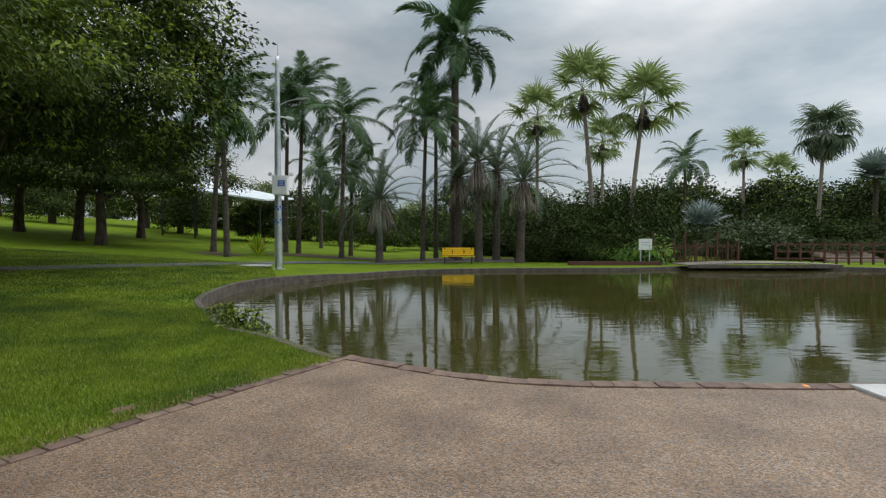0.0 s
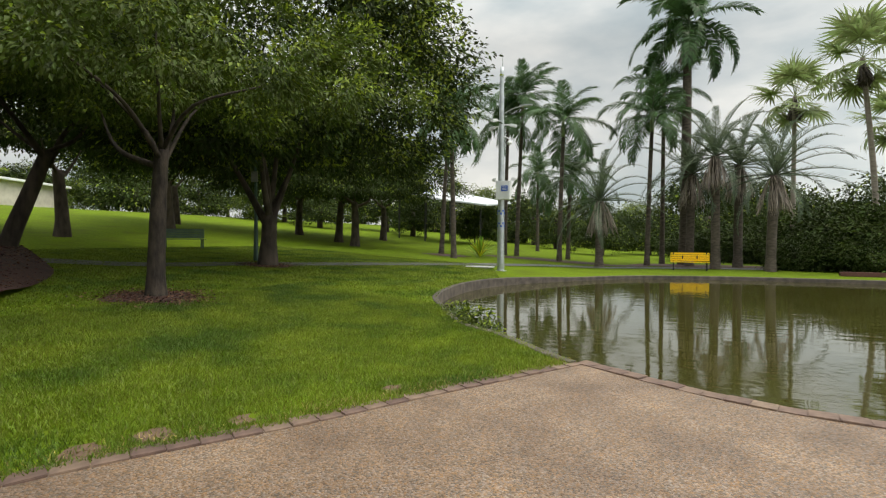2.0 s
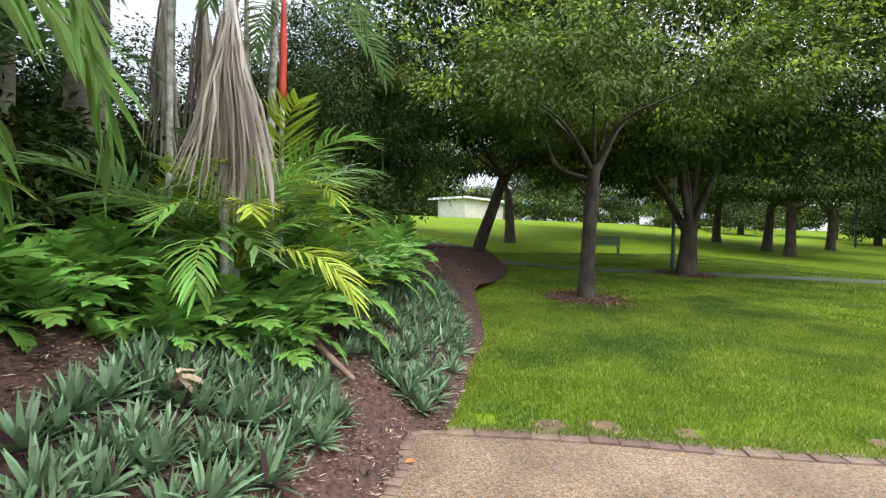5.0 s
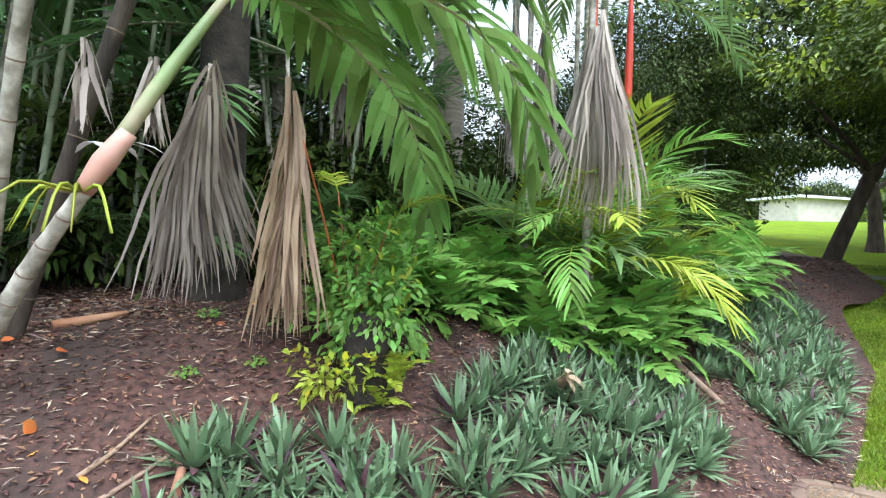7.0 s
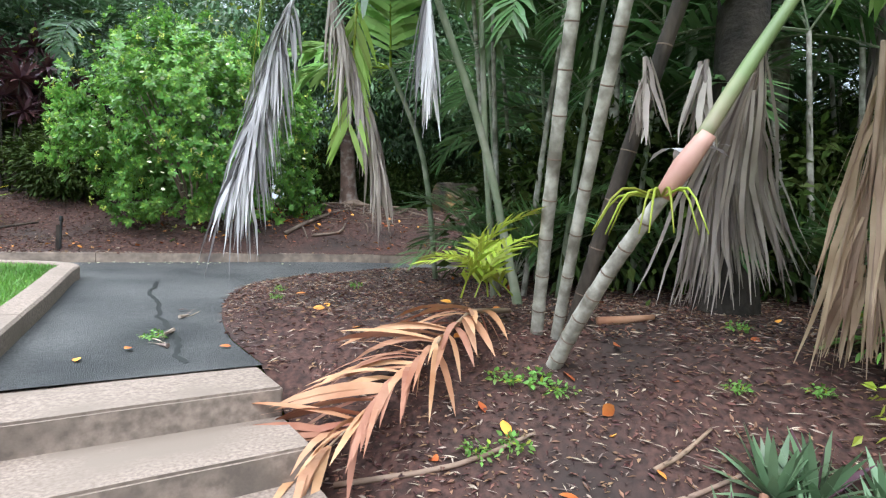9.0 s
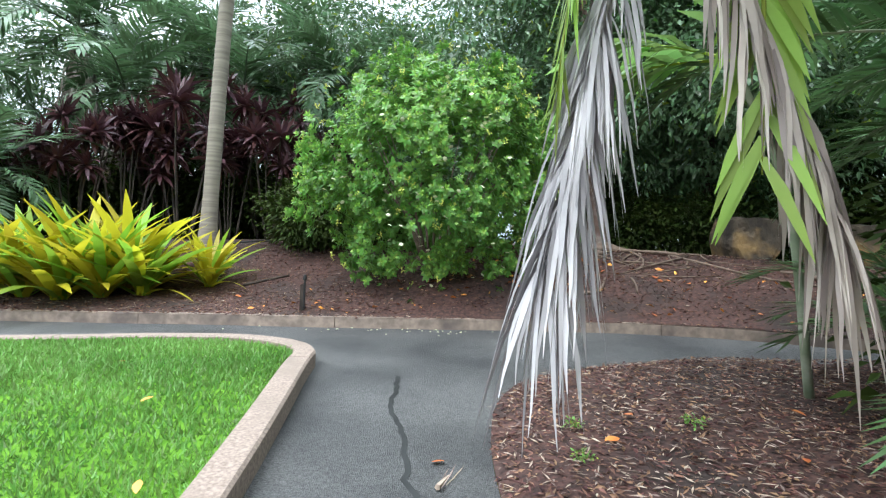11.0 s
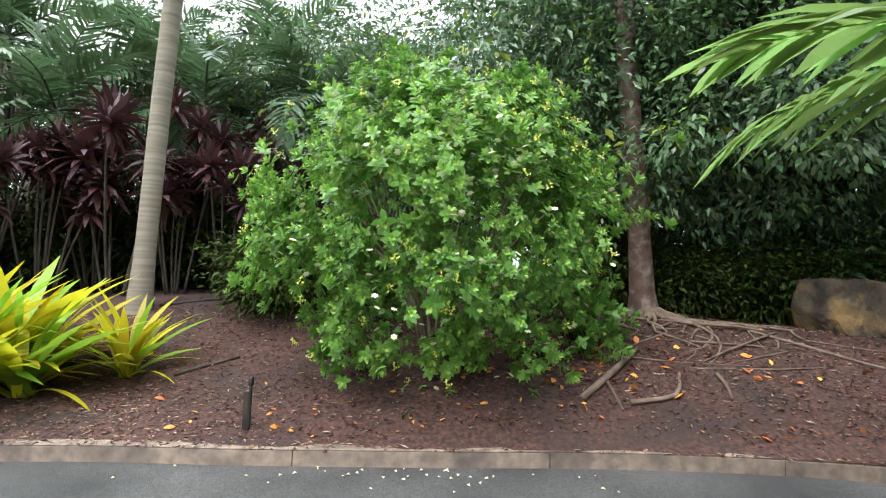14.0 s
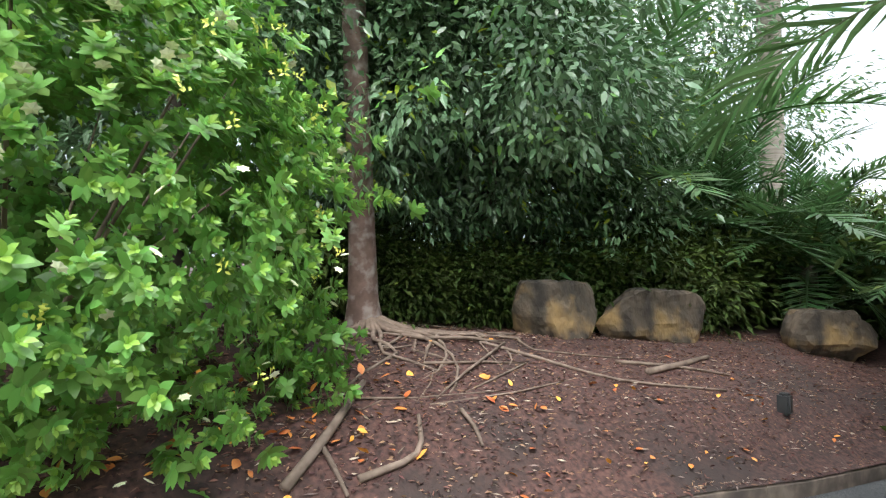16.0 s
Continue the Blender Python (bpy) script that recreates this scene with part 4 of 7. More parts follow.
def pond_palm(u, d, ztop, kind, lean=0.0, dy=0.0, seed=0, size=1.0, r=0.16):
    """u: the bearing as a slope to the right of straight ahead; d: metres ahead of the start."""
    x, y = u * d, d + dy
    z = lawn_z(x, y)
    at, top = (x, y, z), (x + lean, y, ztop)
    g = "palms round the pond"
    if kind == "queen":
        palm("feather_palm", "slender feather palm with a drooping dark green crown", at, top, r, r * 0.7, F_QUEEN, 15, M_PALMDARK, size, (80, -40), M_SHEATH, None, 0, g, seed)
    elif kind == "royal":
        palm("royal_palm", "tall royal palm with a smooth grey trunk and dark crown", at, top, 0.36, 0.24, F_ROYAL, 18, M_PALMDARK, size, (85, -50), M_PALM, D_FAR, 2, g, seed)
    elif kind == "date":
        palm("date_palm", "grey-green date palm with stiff arching fronds and rough dark trunk", at, top, 0.24, 0.22, F_DATE, 26, M_PALMDARK, size, (85, -25), None, D_DATE, 16, g, seed)
    elif kind == "fan":
        palm("fan_palm", "tall fan palm with light green leaves and slim trunk", at, top, 0.17, 0.12, L_FAN, 20, M_PALMBARK, size, (88, -60), None, D_FARDARK, 6, g, seed)
    elif kind == "skirt":
        palm("fan_palm", "fan palm with a skirt of dead brown leaves", at, top, 0.17, 0.14, L_FANGREY, 30, M_PALMBARK, size, (70, -70), None, D_FAR, 12, g, seed)
    elif kind == "silver":
        palm("silver_palm", "silver-blue fan palm with stiff round leaves", at, top, 0.2, 0.2, L_SILVER, 22, M_PALMDARK, size, (85, -30), None, None, 0, g, seed)


for i, p in enumerate([(-0.453, 31, 8.6, "queen", 0.5), (-0.425, 27.5, 7.8, "queen", -0.2), (-0.285, 36, 10.9, "queen", 0.4), (-0.31, 36, 9.6, "queen", 0.2), (-0.2, 33, 8.3, "queen", 0.2), (-0.182, 37, 5.2, "queen", 0.1),
                       (-0.125, 31, 3.9, "date", 0.0), (-0.04, 34, 8.4, "queen", 0.2), (0.0234, 36, 14.4, "royal", 0.0), (-0.014, 37, 10.6, "queen", 0.0), (0.071, 32, 6.3, "date", -0.1), (0.105, 34, 6.0, "date", 0.0), (0.152, 31, 5.0, "date", 0.15), (0.03, 34, 5.6, "date", 0.1),
                       (0.185, 42, 11.6, "fan", 0.0), (0.3, 36, 12.0, "fan", -1.0), (0.363, 34, 10.4, "fan", 1.0), (0.313, 50, 11.0, "fan", 0.0), (0.475, 50, 8.0, "queen", 0.0), (0.59, 55, 10.8, "fan", 0.0), (0.735, 45, 11.0, "skirt", 0.6), (0.85, 45, 7.2, "silver", 0.0),
                       (0.51, 45, 2.6, "silver", 0.0), (0.66, 60, 9.0, "fan", 0.0), (-0.24, 48, 7.0, "queen", 0.0), (0.97, 48, 8.0, "fan", 0.0), (1.1, 42, 9.0, "skirt", 0.0)]):
    pond_palm(*p, seed=i, size={"skirt": 1.4, "fan": 1.12, "royal": 1.4, "queen": 1.15, "date": 1.08}.get(p[3], 1.05))

CROWN_SHRUB = crown_mesh("crown", (1.6, 1.6, 1.1), 240, 60, 0.13, 0.5, [M_LEAFDARK, M_LEAF], 21, 0.34, 0.4, 0.9, 0.3, 0.1)
CROWN_FRESH = crown_mesh("crown", (1.6, 1.6, 1.1), 150, 24, 0.34, 0.36, [M_FERN, M_LEAFBRIGHT], 24, 0.34, 0.4, 0.9, 0.3, 0.4, 0.5)
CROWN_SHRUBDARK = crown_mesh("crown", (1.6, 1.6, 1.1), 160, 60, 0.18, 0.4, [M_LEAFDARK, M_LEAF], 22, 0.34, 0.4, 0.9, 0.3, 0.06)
CROWN_SHRUBGREY = crown_mesh("crown", (1.6, 1.6, 1.1), 150, 34, 0.24, 0.35, [M_LEAFDARK, M_PALMGREY], 23, 0.34, 0.4, 0.9, 0.3, 0.4)


def shrub(label, at, crown, size, turn, group, squash=1.0):
    ob = thing("shrub", label, "shrub", group, at, turn)
    for k in range(3):
        part("stem", trunk_mesh("stem", [(0, 0, -0.1), (0.1 * math.cos(k * 2.1) * size, 0.1 * math.sin(k * 2.1) * size, 0.4 * size), (0.5 * math.cos(k * 2.1) * size, 0.5 * math.sin(k * 2.1) * size, 1.0 * size)], [0.05, 0.04, 0.015], M_BARKDARK, 5), ob)
    part("foliage", crown, ob, pose(0, 0, 0.95 * size * squash) @ Matrix.Diagonal((size, size, size * squash, 1)))
    return ob


for i, (u, d, s, c, q) in enumerate([(0.19, 33, 1.3, CROWN_SHRUBDARK, 1.2), (0.23, 34, 1.5, CROWN_SHRUBDARK, 1.3), (0.29, 31.5, 1.4, CROWN_SHRUB, 1.2), (0.335, 32, 1.8, CROWN_SHRUB, 1.2), (0.38, 31.5, 1.5, CROWN_SHRUB, 1.3), (0.31, 34, 2.2, CROWN_SHRUBDARK, 1.5), (0.43, 33, 1.3, CROWN_SHRUB, 1.0), (0.395, 30.5, 1.1, CROWN_FRESH, 1.3), (0.345, 30.6, 1.0, CROWN_FRESH, 1.1),
                                     (0.36, 35, 2.6, CROWN_SHRUB, 1.6), (0.58, 36, 1.6, CROWN_SHRUBGREY, 1.3), (0.64, 36, 1.8, CROWN_SHRUBGREY, 1.3), (0.7, 35, 1.4, CROWN_SHRUBDARK, 1.0), (0.76, 34, 1.4, CROWN_SHRUBDARK, 1.0), (0.61, 40, 2.2, CROWN_SHRUBGREY, 1.3), (0.54, 42, 1.8, CROWN_SHRUBDARK, 1.3), (0.68, 44, 2.6, CROWN_SHRUBDARK, 1.4),
                                     (0.8, 42, 2.2, CROWN_SHRUBDARK, 1.3), (0.88, 38, 1.6, CROWN_SHRUB, 1.0), (0.95, 40, 2.0, CROWN_SHRUBDARK, 1.3), (0.15, 42, 2.0, CROWN_SHRUBDARK, 1.3), (0.1, 44, 2.0, CROWN_SHRUBDARK, 1.4), (0.04, 45, 1.8, CROWN_SHRUB, 1.3), (0.25, 40, 2.6, CROWN_SHRUBDARK, 1.5), (0.45, 46, 2.2, CROWN_SHRUBDARK, 1.3)]):
    shrub("dense evergreen garden shrub on the far bank", (u * d, d, 0), c, s * 0.72, i * 50.0, "shrubs on the far bank", q * 0.66)

# The yellow-green tuft beside the pole and the plants at the water's edge.
def tuft_mesh(name, n, length, width, mats, seed, elev=(35, 85), droop=0.7, segs=4, second=0.3):
    r = np.random.default_rng(seed)
    out = []
    az = np.arange(n) * 2.39996 + r.normal(0, 0.2, n)
    el = np.radians(np.linspace(elev[0], elev[1], n) + r.normal(0, 6, n))
    ax = np.column_stack([np.cos(az) * np.cos(el), np.sin(az) * np.cos(el), np.sin(el)])
    p = np.column_stack([np.cos(az) * 0.03, np.sin(az) * 0.03, np.linspace(0, 0.04, n)]) * length * 2
    L = length * r.uniform(0.75, 1.1, n)
    pick = r.random(n) < second
    for sel, mi in ((~pick, 0), (pick, 1)):
        if sel.any():
            out.append((*strips(p[sel], ax[sel], np.tile(UP, (sel.sum(), 1)) + r.normal(0, 0.15, (sel.sum(), 3)), L[sel], width, segs, droop * r.uniform(0.6, 1.4, sel.sum())), min(mi, len(mats) - 1)))
    return mesh_of(name, out, mats)


single("strap_plant", tuft_mesh("strap_plant", 90, 1.3, 0.07, [M_STRAP, M_YELLOW], 3), "yellow-green strap-leaved clump in mulch", "plant", at=(-11.3, 31.0, 0.5))
POND_LEAF = crown_mesh("pond_plant", (0.42, 0.42, 0.4), 40, 9, 0.2, 0.42, [M_LEAF, M_LEAFBRIGHT], 31, 0.12, 0.3, 0.9, 0.3, 0.4)
single("pond_plant", POND_LEAF, "leafy green plant growing at the water's edge", "plant", "water plants", (-3.6, 9.0, 0.08), 0, 0.62)
single("pond_plant", POND_LEAF, "leafy green plant growing at the water's edge", "plant", "water plants", (-4.25, 9.9, 0.1), 80, 0.5)
single("pond_plant", POND_LEAF, "leafy green plant growing at the water's edge", "plant", "water plants", (-3.25, 8.85, -0.03), 140, 0.4)

# ---- furniture of the park ----
pole = thing("camera_pole", "tall white steel pole with cameras and a control cabinet", "pole", at=(-7.0, 21.6, 0.2))
part("shaft", trunk_mesh("shaft", [(0, 0, 0), (0, 0, 5), (0.0, 0, 9.0)], [0.16, 0.13, 0.085], M_GALV, 14), pole)
part("base_plate", box("base_plate", 0.42, 0.42, 0.03, M_GALV, 0.005), pole)
cab = part("cabinet", box("cabinet", 0.62, 0.32, 0.8, M_WHITE, 0.02, (0.2, -0.28, 3.15)), pole, None, "white control cabinet")
part("plate", box("plate", 0.3, 0.012, 0.24, M_BLUE, 0.003, (0.28, -0.447, 3.5)), cab, None, "blue notice plate")
for i in range(3):
    part("mark", box("mark", 0.2, 0.006, 0.02, M_WHITE, 0, (0.28, -0.456, 3.55 + i * 0.06)), cab)
for k in range(2):
    for i in range(10):
        a = i * 0.6283
        part("check_patch", box("check_patch", 0.07, 0.012, 0.09, M_BLUE, 0, (0, 0, 0)), pole, pose(0.15 * math.cos(a), 0.15 * math.sin(a), 1.95 + 0.55 * k + 0.12 * (i % 2), 0, 0, math.degrees(a) + 90))
for a, z in ((20, 6.45), (160, 6.4), (250, 6.6)):
    arm = part("camera_arm", trunk_mesh("camera_arm", [(0, 0, 0), (0.2, 0, 0.02), (0.42, 0, 0)], [0.03, 0.025, 0.025], M_WHITE, 6), pole, pose(0, 0, z, 0, 0, a))
    part("camera_body", box("camera_body", 0.34, 0.14, 0.13, M_WHITE, 0.03), arm, pose(0.5, 0, -0.08, 0, 12, 0))
arm = part("camera_arm", trunk_mesh("camera_arm", [(0, 0, 0), (0.2, -0.1, 0.06), (0.38, -0.15, -0.05)], [0.03, 0.03, 0.03], M_WHITE, 6), pole, pose(0, 0, 5.85))
part("dome", bm_mesh("dome", box_bm(0.22, 0.22, 0.3, 0.09, (0.4, -0.15, -0.38)), [M_WHITE], True), arm)
arm = part("lamp_arm", trunk_mesh("lamp_arm", [(0, 0, 0), (0.5, -0.1, 0.2), (1.0, -0.2, 0.25)], [0.025, 0.02, 0.02], M_GALV, 6), pole, pose(0, 0, 6.9))
part("lamp_head", box("lamp_head", 0.55, 0.16, 0.07, M_GALV, 0.02), arm, pose(1.15, -0.22, 0.22))
for s in (-1, 1):
    part("floodlight", box("floodlight", 0.2, 0.16, 0.14, M_WHITE, 0.03), pole, pose(0.2 + 0.42 * s, -0.25, 3.95, 0, 0, 20 * s))
part("antenna", trunk_mesh("antenna", [(0, 0, 0), (0, 0, 0.6)], [0.02, 0.008], M_GALV, 5), pole, pose(0.03, 0, 9.0))
single("cover_slab", box("cover_slab", 1.7, 0.9, 0.06, M_SLAB, 0.01), "flat concrete pit cover in the lawn", "slab", at=(-8.5, 22.3, 0.29))


def bench(label, at, turn, paint, frame_m, group=""):
    ob = thing("park_bench", label, "bench", group, at, turn)
    for i in range(4):
        part("seat_slat", box("seat_slat", 1.9, 0.1, 0.035, paint, 0.008, (0, -0.22 + i * 0.12, 0.43)), ob)
    for i in range(4):
        part("back_slat", box("back_slat", 1.9, 0.03, 0.1, paint, 0.008, (0, 0.24 + i * 0.02, 0.5 + i * 0.115)), ob)
    for s in (-1, 1):
        leg = part("leg_frame", box("leg_frame", 0.06, 0.5, 0.06, frame_m, 0.01, (s * 0.8, 0, 0.37)), ob)
        for yy in (-0.2, 0.22):
            part("leg", box("leg", 0.06, 0.06, 0.38, frame_m, 0.008, (s * 0.8, yy, 0)), leg)
        part("back_post", box("back_post", 0.06, 0.05, 0.55, frame_m, 0.008, (s * 0.8, 0.3, 0.4)), ob)
    return ob


yb = bench("bright yellow slatted park bench with black marks facing the pond", (0.9, 30.0, 0.0), 0, M_YPAINT, M_BLACK)
for i in (-0.35, 0.35):
    part("mark", box("mark", 0.06, 0.008, 0.16, M_BLACK, 0, (i, 0.205, 0.62)), yb)
bench("dark green slatted park bench under the trees", (-21.4, 17.2, 1.1), 60, M_GREENPOST, M_GREENPOST)

lamp = thing("path_lamp", "slim green park lamp post with a pale square head", "lamp post", at=(-15.0, 15.2, 0.7))
part("post", trunk_mesh("post", [(0, 0, 0), (0, 0, 1.5), (0, 0, 4.6)], [0.1, 0.07, 0.05], M_GREENPOST, 10), lamp)
part("notice", box("notice", 0.32, 0.05, 0.4, M_SLAB, 0.01, (0.02, -0.09, 3.1)), lamp, None, "pale square notice plate")
for i, (x, y, h, r) in enumerate([(-15.6, 3.9, 6.5, 0.035)]):
    single("slim_post", trunk_mesh("slim_post", [(0, 0, -0.1), (0, 0, h / 2), (0.05, 0, h)], [r, r, r * 0.8], M_GALV, 8), "slim pale metal post at the edge of the garden", "post", "slim posts", (x, y, lawn_z(x, y)))

# The open pavilion with a wide pale roof.
pav = thing("pavilion", "open park pavilion with a wide pale metal roof", "pavilion", at=(-26.0, 52.0, 1.35))
bm = bmesh.new()
top = [bm.verts.new(p) for p in ((-2.6, 6, 7.0), (-2.6, -3, 5.5), (9.0, -3, 3.8), (9.0, 6, 4.6))]
low = [bm.verts.new(v.co - Vector((0, 0, 0.14))) for v in top]
bm.faces.new(top), bm.faces.new(low[::-1])
for i in range(4):
    bm.faces.new((top[i], low[i], low[(i + 1) % 4], top[(i + 1) % 4]))
bmesh.ops.recalc_face_normals(bm, faces=bm.faces[:])
part("roof", bm_mesh("roof", bm, M_ROOF), pav)
for x in (-1.6, 1.6, 4.8, 8):
    for y in (-2, 5):
        part("post", trunk_mesh("post", [(x, y, -0.3), (x, y, 1.5), (x, y, 5.15 - (x + 2.6) * 0.147 + (y + 2) * 0.13)], [0.09, 0.09, 0.09], M_BLACK, 8), pav)
house = thing("kiosk", "low cream park building with a flat white roof and painted mural", "building", at=(-67.5, 32.0, lawn_z(-67.5, 32.0)), turn=-64)
part("wall", box("wall", 9.0, 5.0, 3.0, M_CREAM, 0.02, (0, 0, -0.3)), house)
part("mural", box("mural", 3.4, 0.06, 2.4, M_MURAL, 0, (2.6, -2.53, 0.0)), house, None, "colourful painted mural panel")
part("mural", box("mural", 3.6, 0.06, 1.9, M_ROOF, 0, (-2.3, -2.53, 0.2)), house, None, "pale painted panel")
part("roof", box("roof", 11.4, 7.0, 0.28, M_WHITE, 0.03, (-0.6, -0.4, 2.7)), house, None, "flat white overhanging roof")

# The far bank: deck, fence, low wall, sign and steps.
deck = thing("boardwalk", "low weathered timber boardwalk over the pond edge", "boardwalk", at=(12.4, 26.6, 0.0))
for i in range(32):
    part("plank", box("plank", 0.235, 2.0, 0.06, M_TIMBER, 0.006, (0.12 + i * 0.245, 0, 0.12 + 0.10 * math.sin(i / 31 * math.pi))), deck)
part("beam", box("beam", 7.8, 0.1, 0.16, M_KERBDARK, 0.01, (3.9, -0.95, 0.0)), deck)
fence = thing("fence", "red-brown slatted timber fence on the far bank", "fence", at=(12.2, 29.5, 0))
for i in range(9):
    part("post", box("post", 0.1, 0.1, 1.35 if i % 3 else 1.9, M_REDBROWN, 0.01, (i * 0.62, 0, 0)), fence)
for i in range(30):
    part("slat", box("slat", 0.035, 0.025, 1.05, M_REDBROWN, 0, (0.1 + i * 0.165, 0, 0.1)), fence)
for z in (0.15, 1.0):
    part("rail", box("rail", 5.1, 0.04, 0.06, M_REDBROWN, 0.005, (2.5, 0, z)), fence)
single("low_wall", box("low_wall", 5.2, 0.3, 0.2, M_REDBROWN, 0.02), "low red-brown masonry wall behind the pond", "wall", at=(9.6, 28.4, 0.0), kind="structure")
fence = thing("fence", "red-brown timber fence beside the garden steps", "fence", at=(19.0, 29.0, 0))
for i in range(10):
    part("post", box("post", 0.1, 0.1, 1.3, M_REDBROWN, 0.01, (i * 0.7, 0, 0)), fence)
for z in (0.3, 0.7, 1.1):
    part("rail", box("rail", 6.3, 0.04, 0.09, M_REDBROWN, 0.005, (3.1, 0, z)), fence)
sign = thing("garden_sign", "white notice sign on two posts beside the boardwalk", "sign", at=(11.4, 28.6, 0))
part("panel", box("panel", 0.75, 0.04, 0.62, M_WHITE, 0.01, (0, 0, 0.85)), sign)
for i, w in enumerate((0.5, 0.35)):
    part("text_bar", box("text_bar", w, 0.006, 0.05, M_GALV, 0, (0, -0.024, 1.25 - i * 0.14)), sign)
for s in (-0.25, 0.25):
    part("post", box("post", 0.06, 0.06, 1.4, M_GALV, 0.005, (s, 0.05, 0)), sign)
rs = thing("garden_steps", "wide sandstone steps on the far bank", "steps", at=(25.5, 31.5, 0))
for i in range(4):
    part("step", box("step", 3.4, 0.5, 0.18, M_CONCRETE, 0.02, (0, i * 0.42, i * 0.16)), rs)
single("edge_slab", box("edge_slab", 3.6, 1.0, 0.05, M_SLAB, 0.01), "smooth grey concrete slab at the pond edge", "slab", at=(6.1, 4.85, -0.01), turn=0, kind="structure")

# ---- the near garden bed ----
def on_bed(x, y, dz=0.0):
    return (x, y, bed_z(x, y) + dz)


ROSETTES = [tuft_mesh("rosette", 42, 0.225, 0.031, [M_RHOEO, M_RHOEOPURPLE], s, (2, 80), 0.3, 3, 0.1) for s in (1, 2, 3)]
PATCHES = [[(-4.04, -1.07), (-4.44, -0.88), (-4.65, -0.44), (-4.92, 0.33), (-4.07, 0.44), (-3.64, 0.01), (-3.33, -0.04), (-2.98, -1.28), (-3.58, -1.24)],
           [(-5.98, 0.65), (-8.8, 2.2), (-9.6, 3.5), (-6.96, 2.75), (-5.05, 1.55), (-4.68, 1.18), (-5.1, 1.0), (-5.2, 0.6)],
           [(-2.2, -2.35), (-2.6, -2.32), (-3.05, -1.75), (-3.16, -1.5), (-3.0, -1.25), (-2.3, -1.45), (-1.9, -1.9)]]
prng = np.random.default_rng(5)
for j, poly in enumerate(PATCHES):
    g = grid_points(-10, -1.5, -3, 4, 0.165 if j != 1 else 0.21, 0.45, 40 + j)
    for i, (x, y) in enumerate(g[inside(poly, g[:, 0], g[:, 1])]):
        single("rosette_plant", ROSETTES[i % 3], "spiky grey-green rosette plant with purple undersides in mulch", "plant", "ground cover rosettes", on_bed(x, y, -0.02), prng.uniform(0, 360), prng.uniform(0.8, 1.25), tip=(prng.normal(0, 9), prng.normal(0, 9)))

FERN_LEAF = [frond_mesh("frond", 0.62, a, 13, 0.19, 0.05, [M_FERN, M_FERN], 0.1, 0.5, 66, s, 0.12, 0.006) for a, s in ((55, 1), (80, 2))]
FERN_LIME = [frond_mesh("frond", 0.42, 70, 12, 0.1, 0.035, [M_FRONDLIME, M_FRONDLIME], 0.1, 0.4, 70, 5, 0.1, 0.005)]


def fern(label, at, leaves, n, size, seed, elev=(80, 15)):
    r = np.random.default_rng(seed)
    ob = thing("fern", label, "fern", "ferns in the bed", at)
    for k in range(n):
        e = elev[0] + (elev[1] - elev[0]) * (k + 0.5) / n
        part("frond", leaves[k % len(leaves)], ob, pose(0, 0, 0, r.normal(0, 10), -e + r.normal(0, 6), k * 137.5) @ Matrix.Scale(size * r.uniform(0.8, 1.15), 4))
    return ob


for i, (x, y, s) in enumerate([(-3.9, -2.05, 1.0), (-4.3, -1.9, 1.15), (-4.7, -1.75, 1.2), (-4.45, -1.45, 1.0), (-5.0, -1.4, 1.3), (-5.5, -1.2, 1.4), (-5.1, -0.9, 1.2), (-5.0, -0.35, 1.15), (-5.3, 0.0, 1.3), (-5.7, -0.4, 1.5), (-5.75, 0.35, 1.3), (-6.3, 0.5, 1.5), (-6.8, 0.8, 1.5), (-7.4, 1.2, 1.6), (-7.9, 1.5, 1.6), (-6.6, -0.1, 1.6),
                                (-8.5, 1.9, 1.6), (-9.3, 2.3, 1.6), (-7.2, 0.2, 1.7), (-8.4, 0.9, 1.8), (-6.0, -1.5, 1.5), (-5.3, -2.1, 1.3), (-4.9, -0.05, 0.9), (-10.2, 2.8, 1.7), (-4.65, -0.75, 0.9), (-6.2, -2.4, 1.5)]):
    fern("bright green fern with arching feathery fronds in mulch", on_bed(x, y), FERN_LEAF, 12, s, 60 + i)
fern("small lime-green fern beside a rotten stump", on_bed(-3.36, -1.6, 0.12), FERN_LIME, 9, 0.62, 90, (85, 30))
fern("small lime-green fern beside a rotten stump", on_bed(-3.3, -1.68), FERN_LIME, 8, 0.5, 91, (80, 10))

stump = thing("stump", "rotten grey palm stump overgrown with leaves", "stump", at=on_bed(-3.42, -1.78))
part("body", trunk_mesh("body", [(0, 0, -0.15), (0.02, 0, 0.12), (0.03, 0.02, 0.25), (0, 0.03, 0.4)], [0.19, 0.13, 0.145, 0.1], M_BARKBLACK, 11), stump)
part("leaves", crown_mesh("leaves", (0.28, 0.34, 0.42), 80, 26, 0.062, 0.42, [M_FERN, M_FRONDLIME], 41, 0.075, 0.3, 0.9, 0.3, 0.15, 0.35, True), stump, pose(-0.12, -0.05, 0.55))
part("leaves", crown_mesh("leaves", (0.2, 0.2, 0.14), 20, 12, 0.06, 0.5, [M_FRONDLIME, M_YELLOW], 42, 0.06, 0.3, 0.9, 0.3, 0.2), stump, pose(0.22, -0.1, 0.1), "yellow-green creeping leaves")

# The leaning clump of pale canes, with its big green leaf.
F_BROAD = [frond_mesh("frond", 2.1, a, 24, 0.66, 0.088, [M_FROND, M_SHEATH], 0.05, 1.7, 60, s, 0.1, 0.018, 3) for a, s in ((95, 1), (120, 2), (70, 3))]
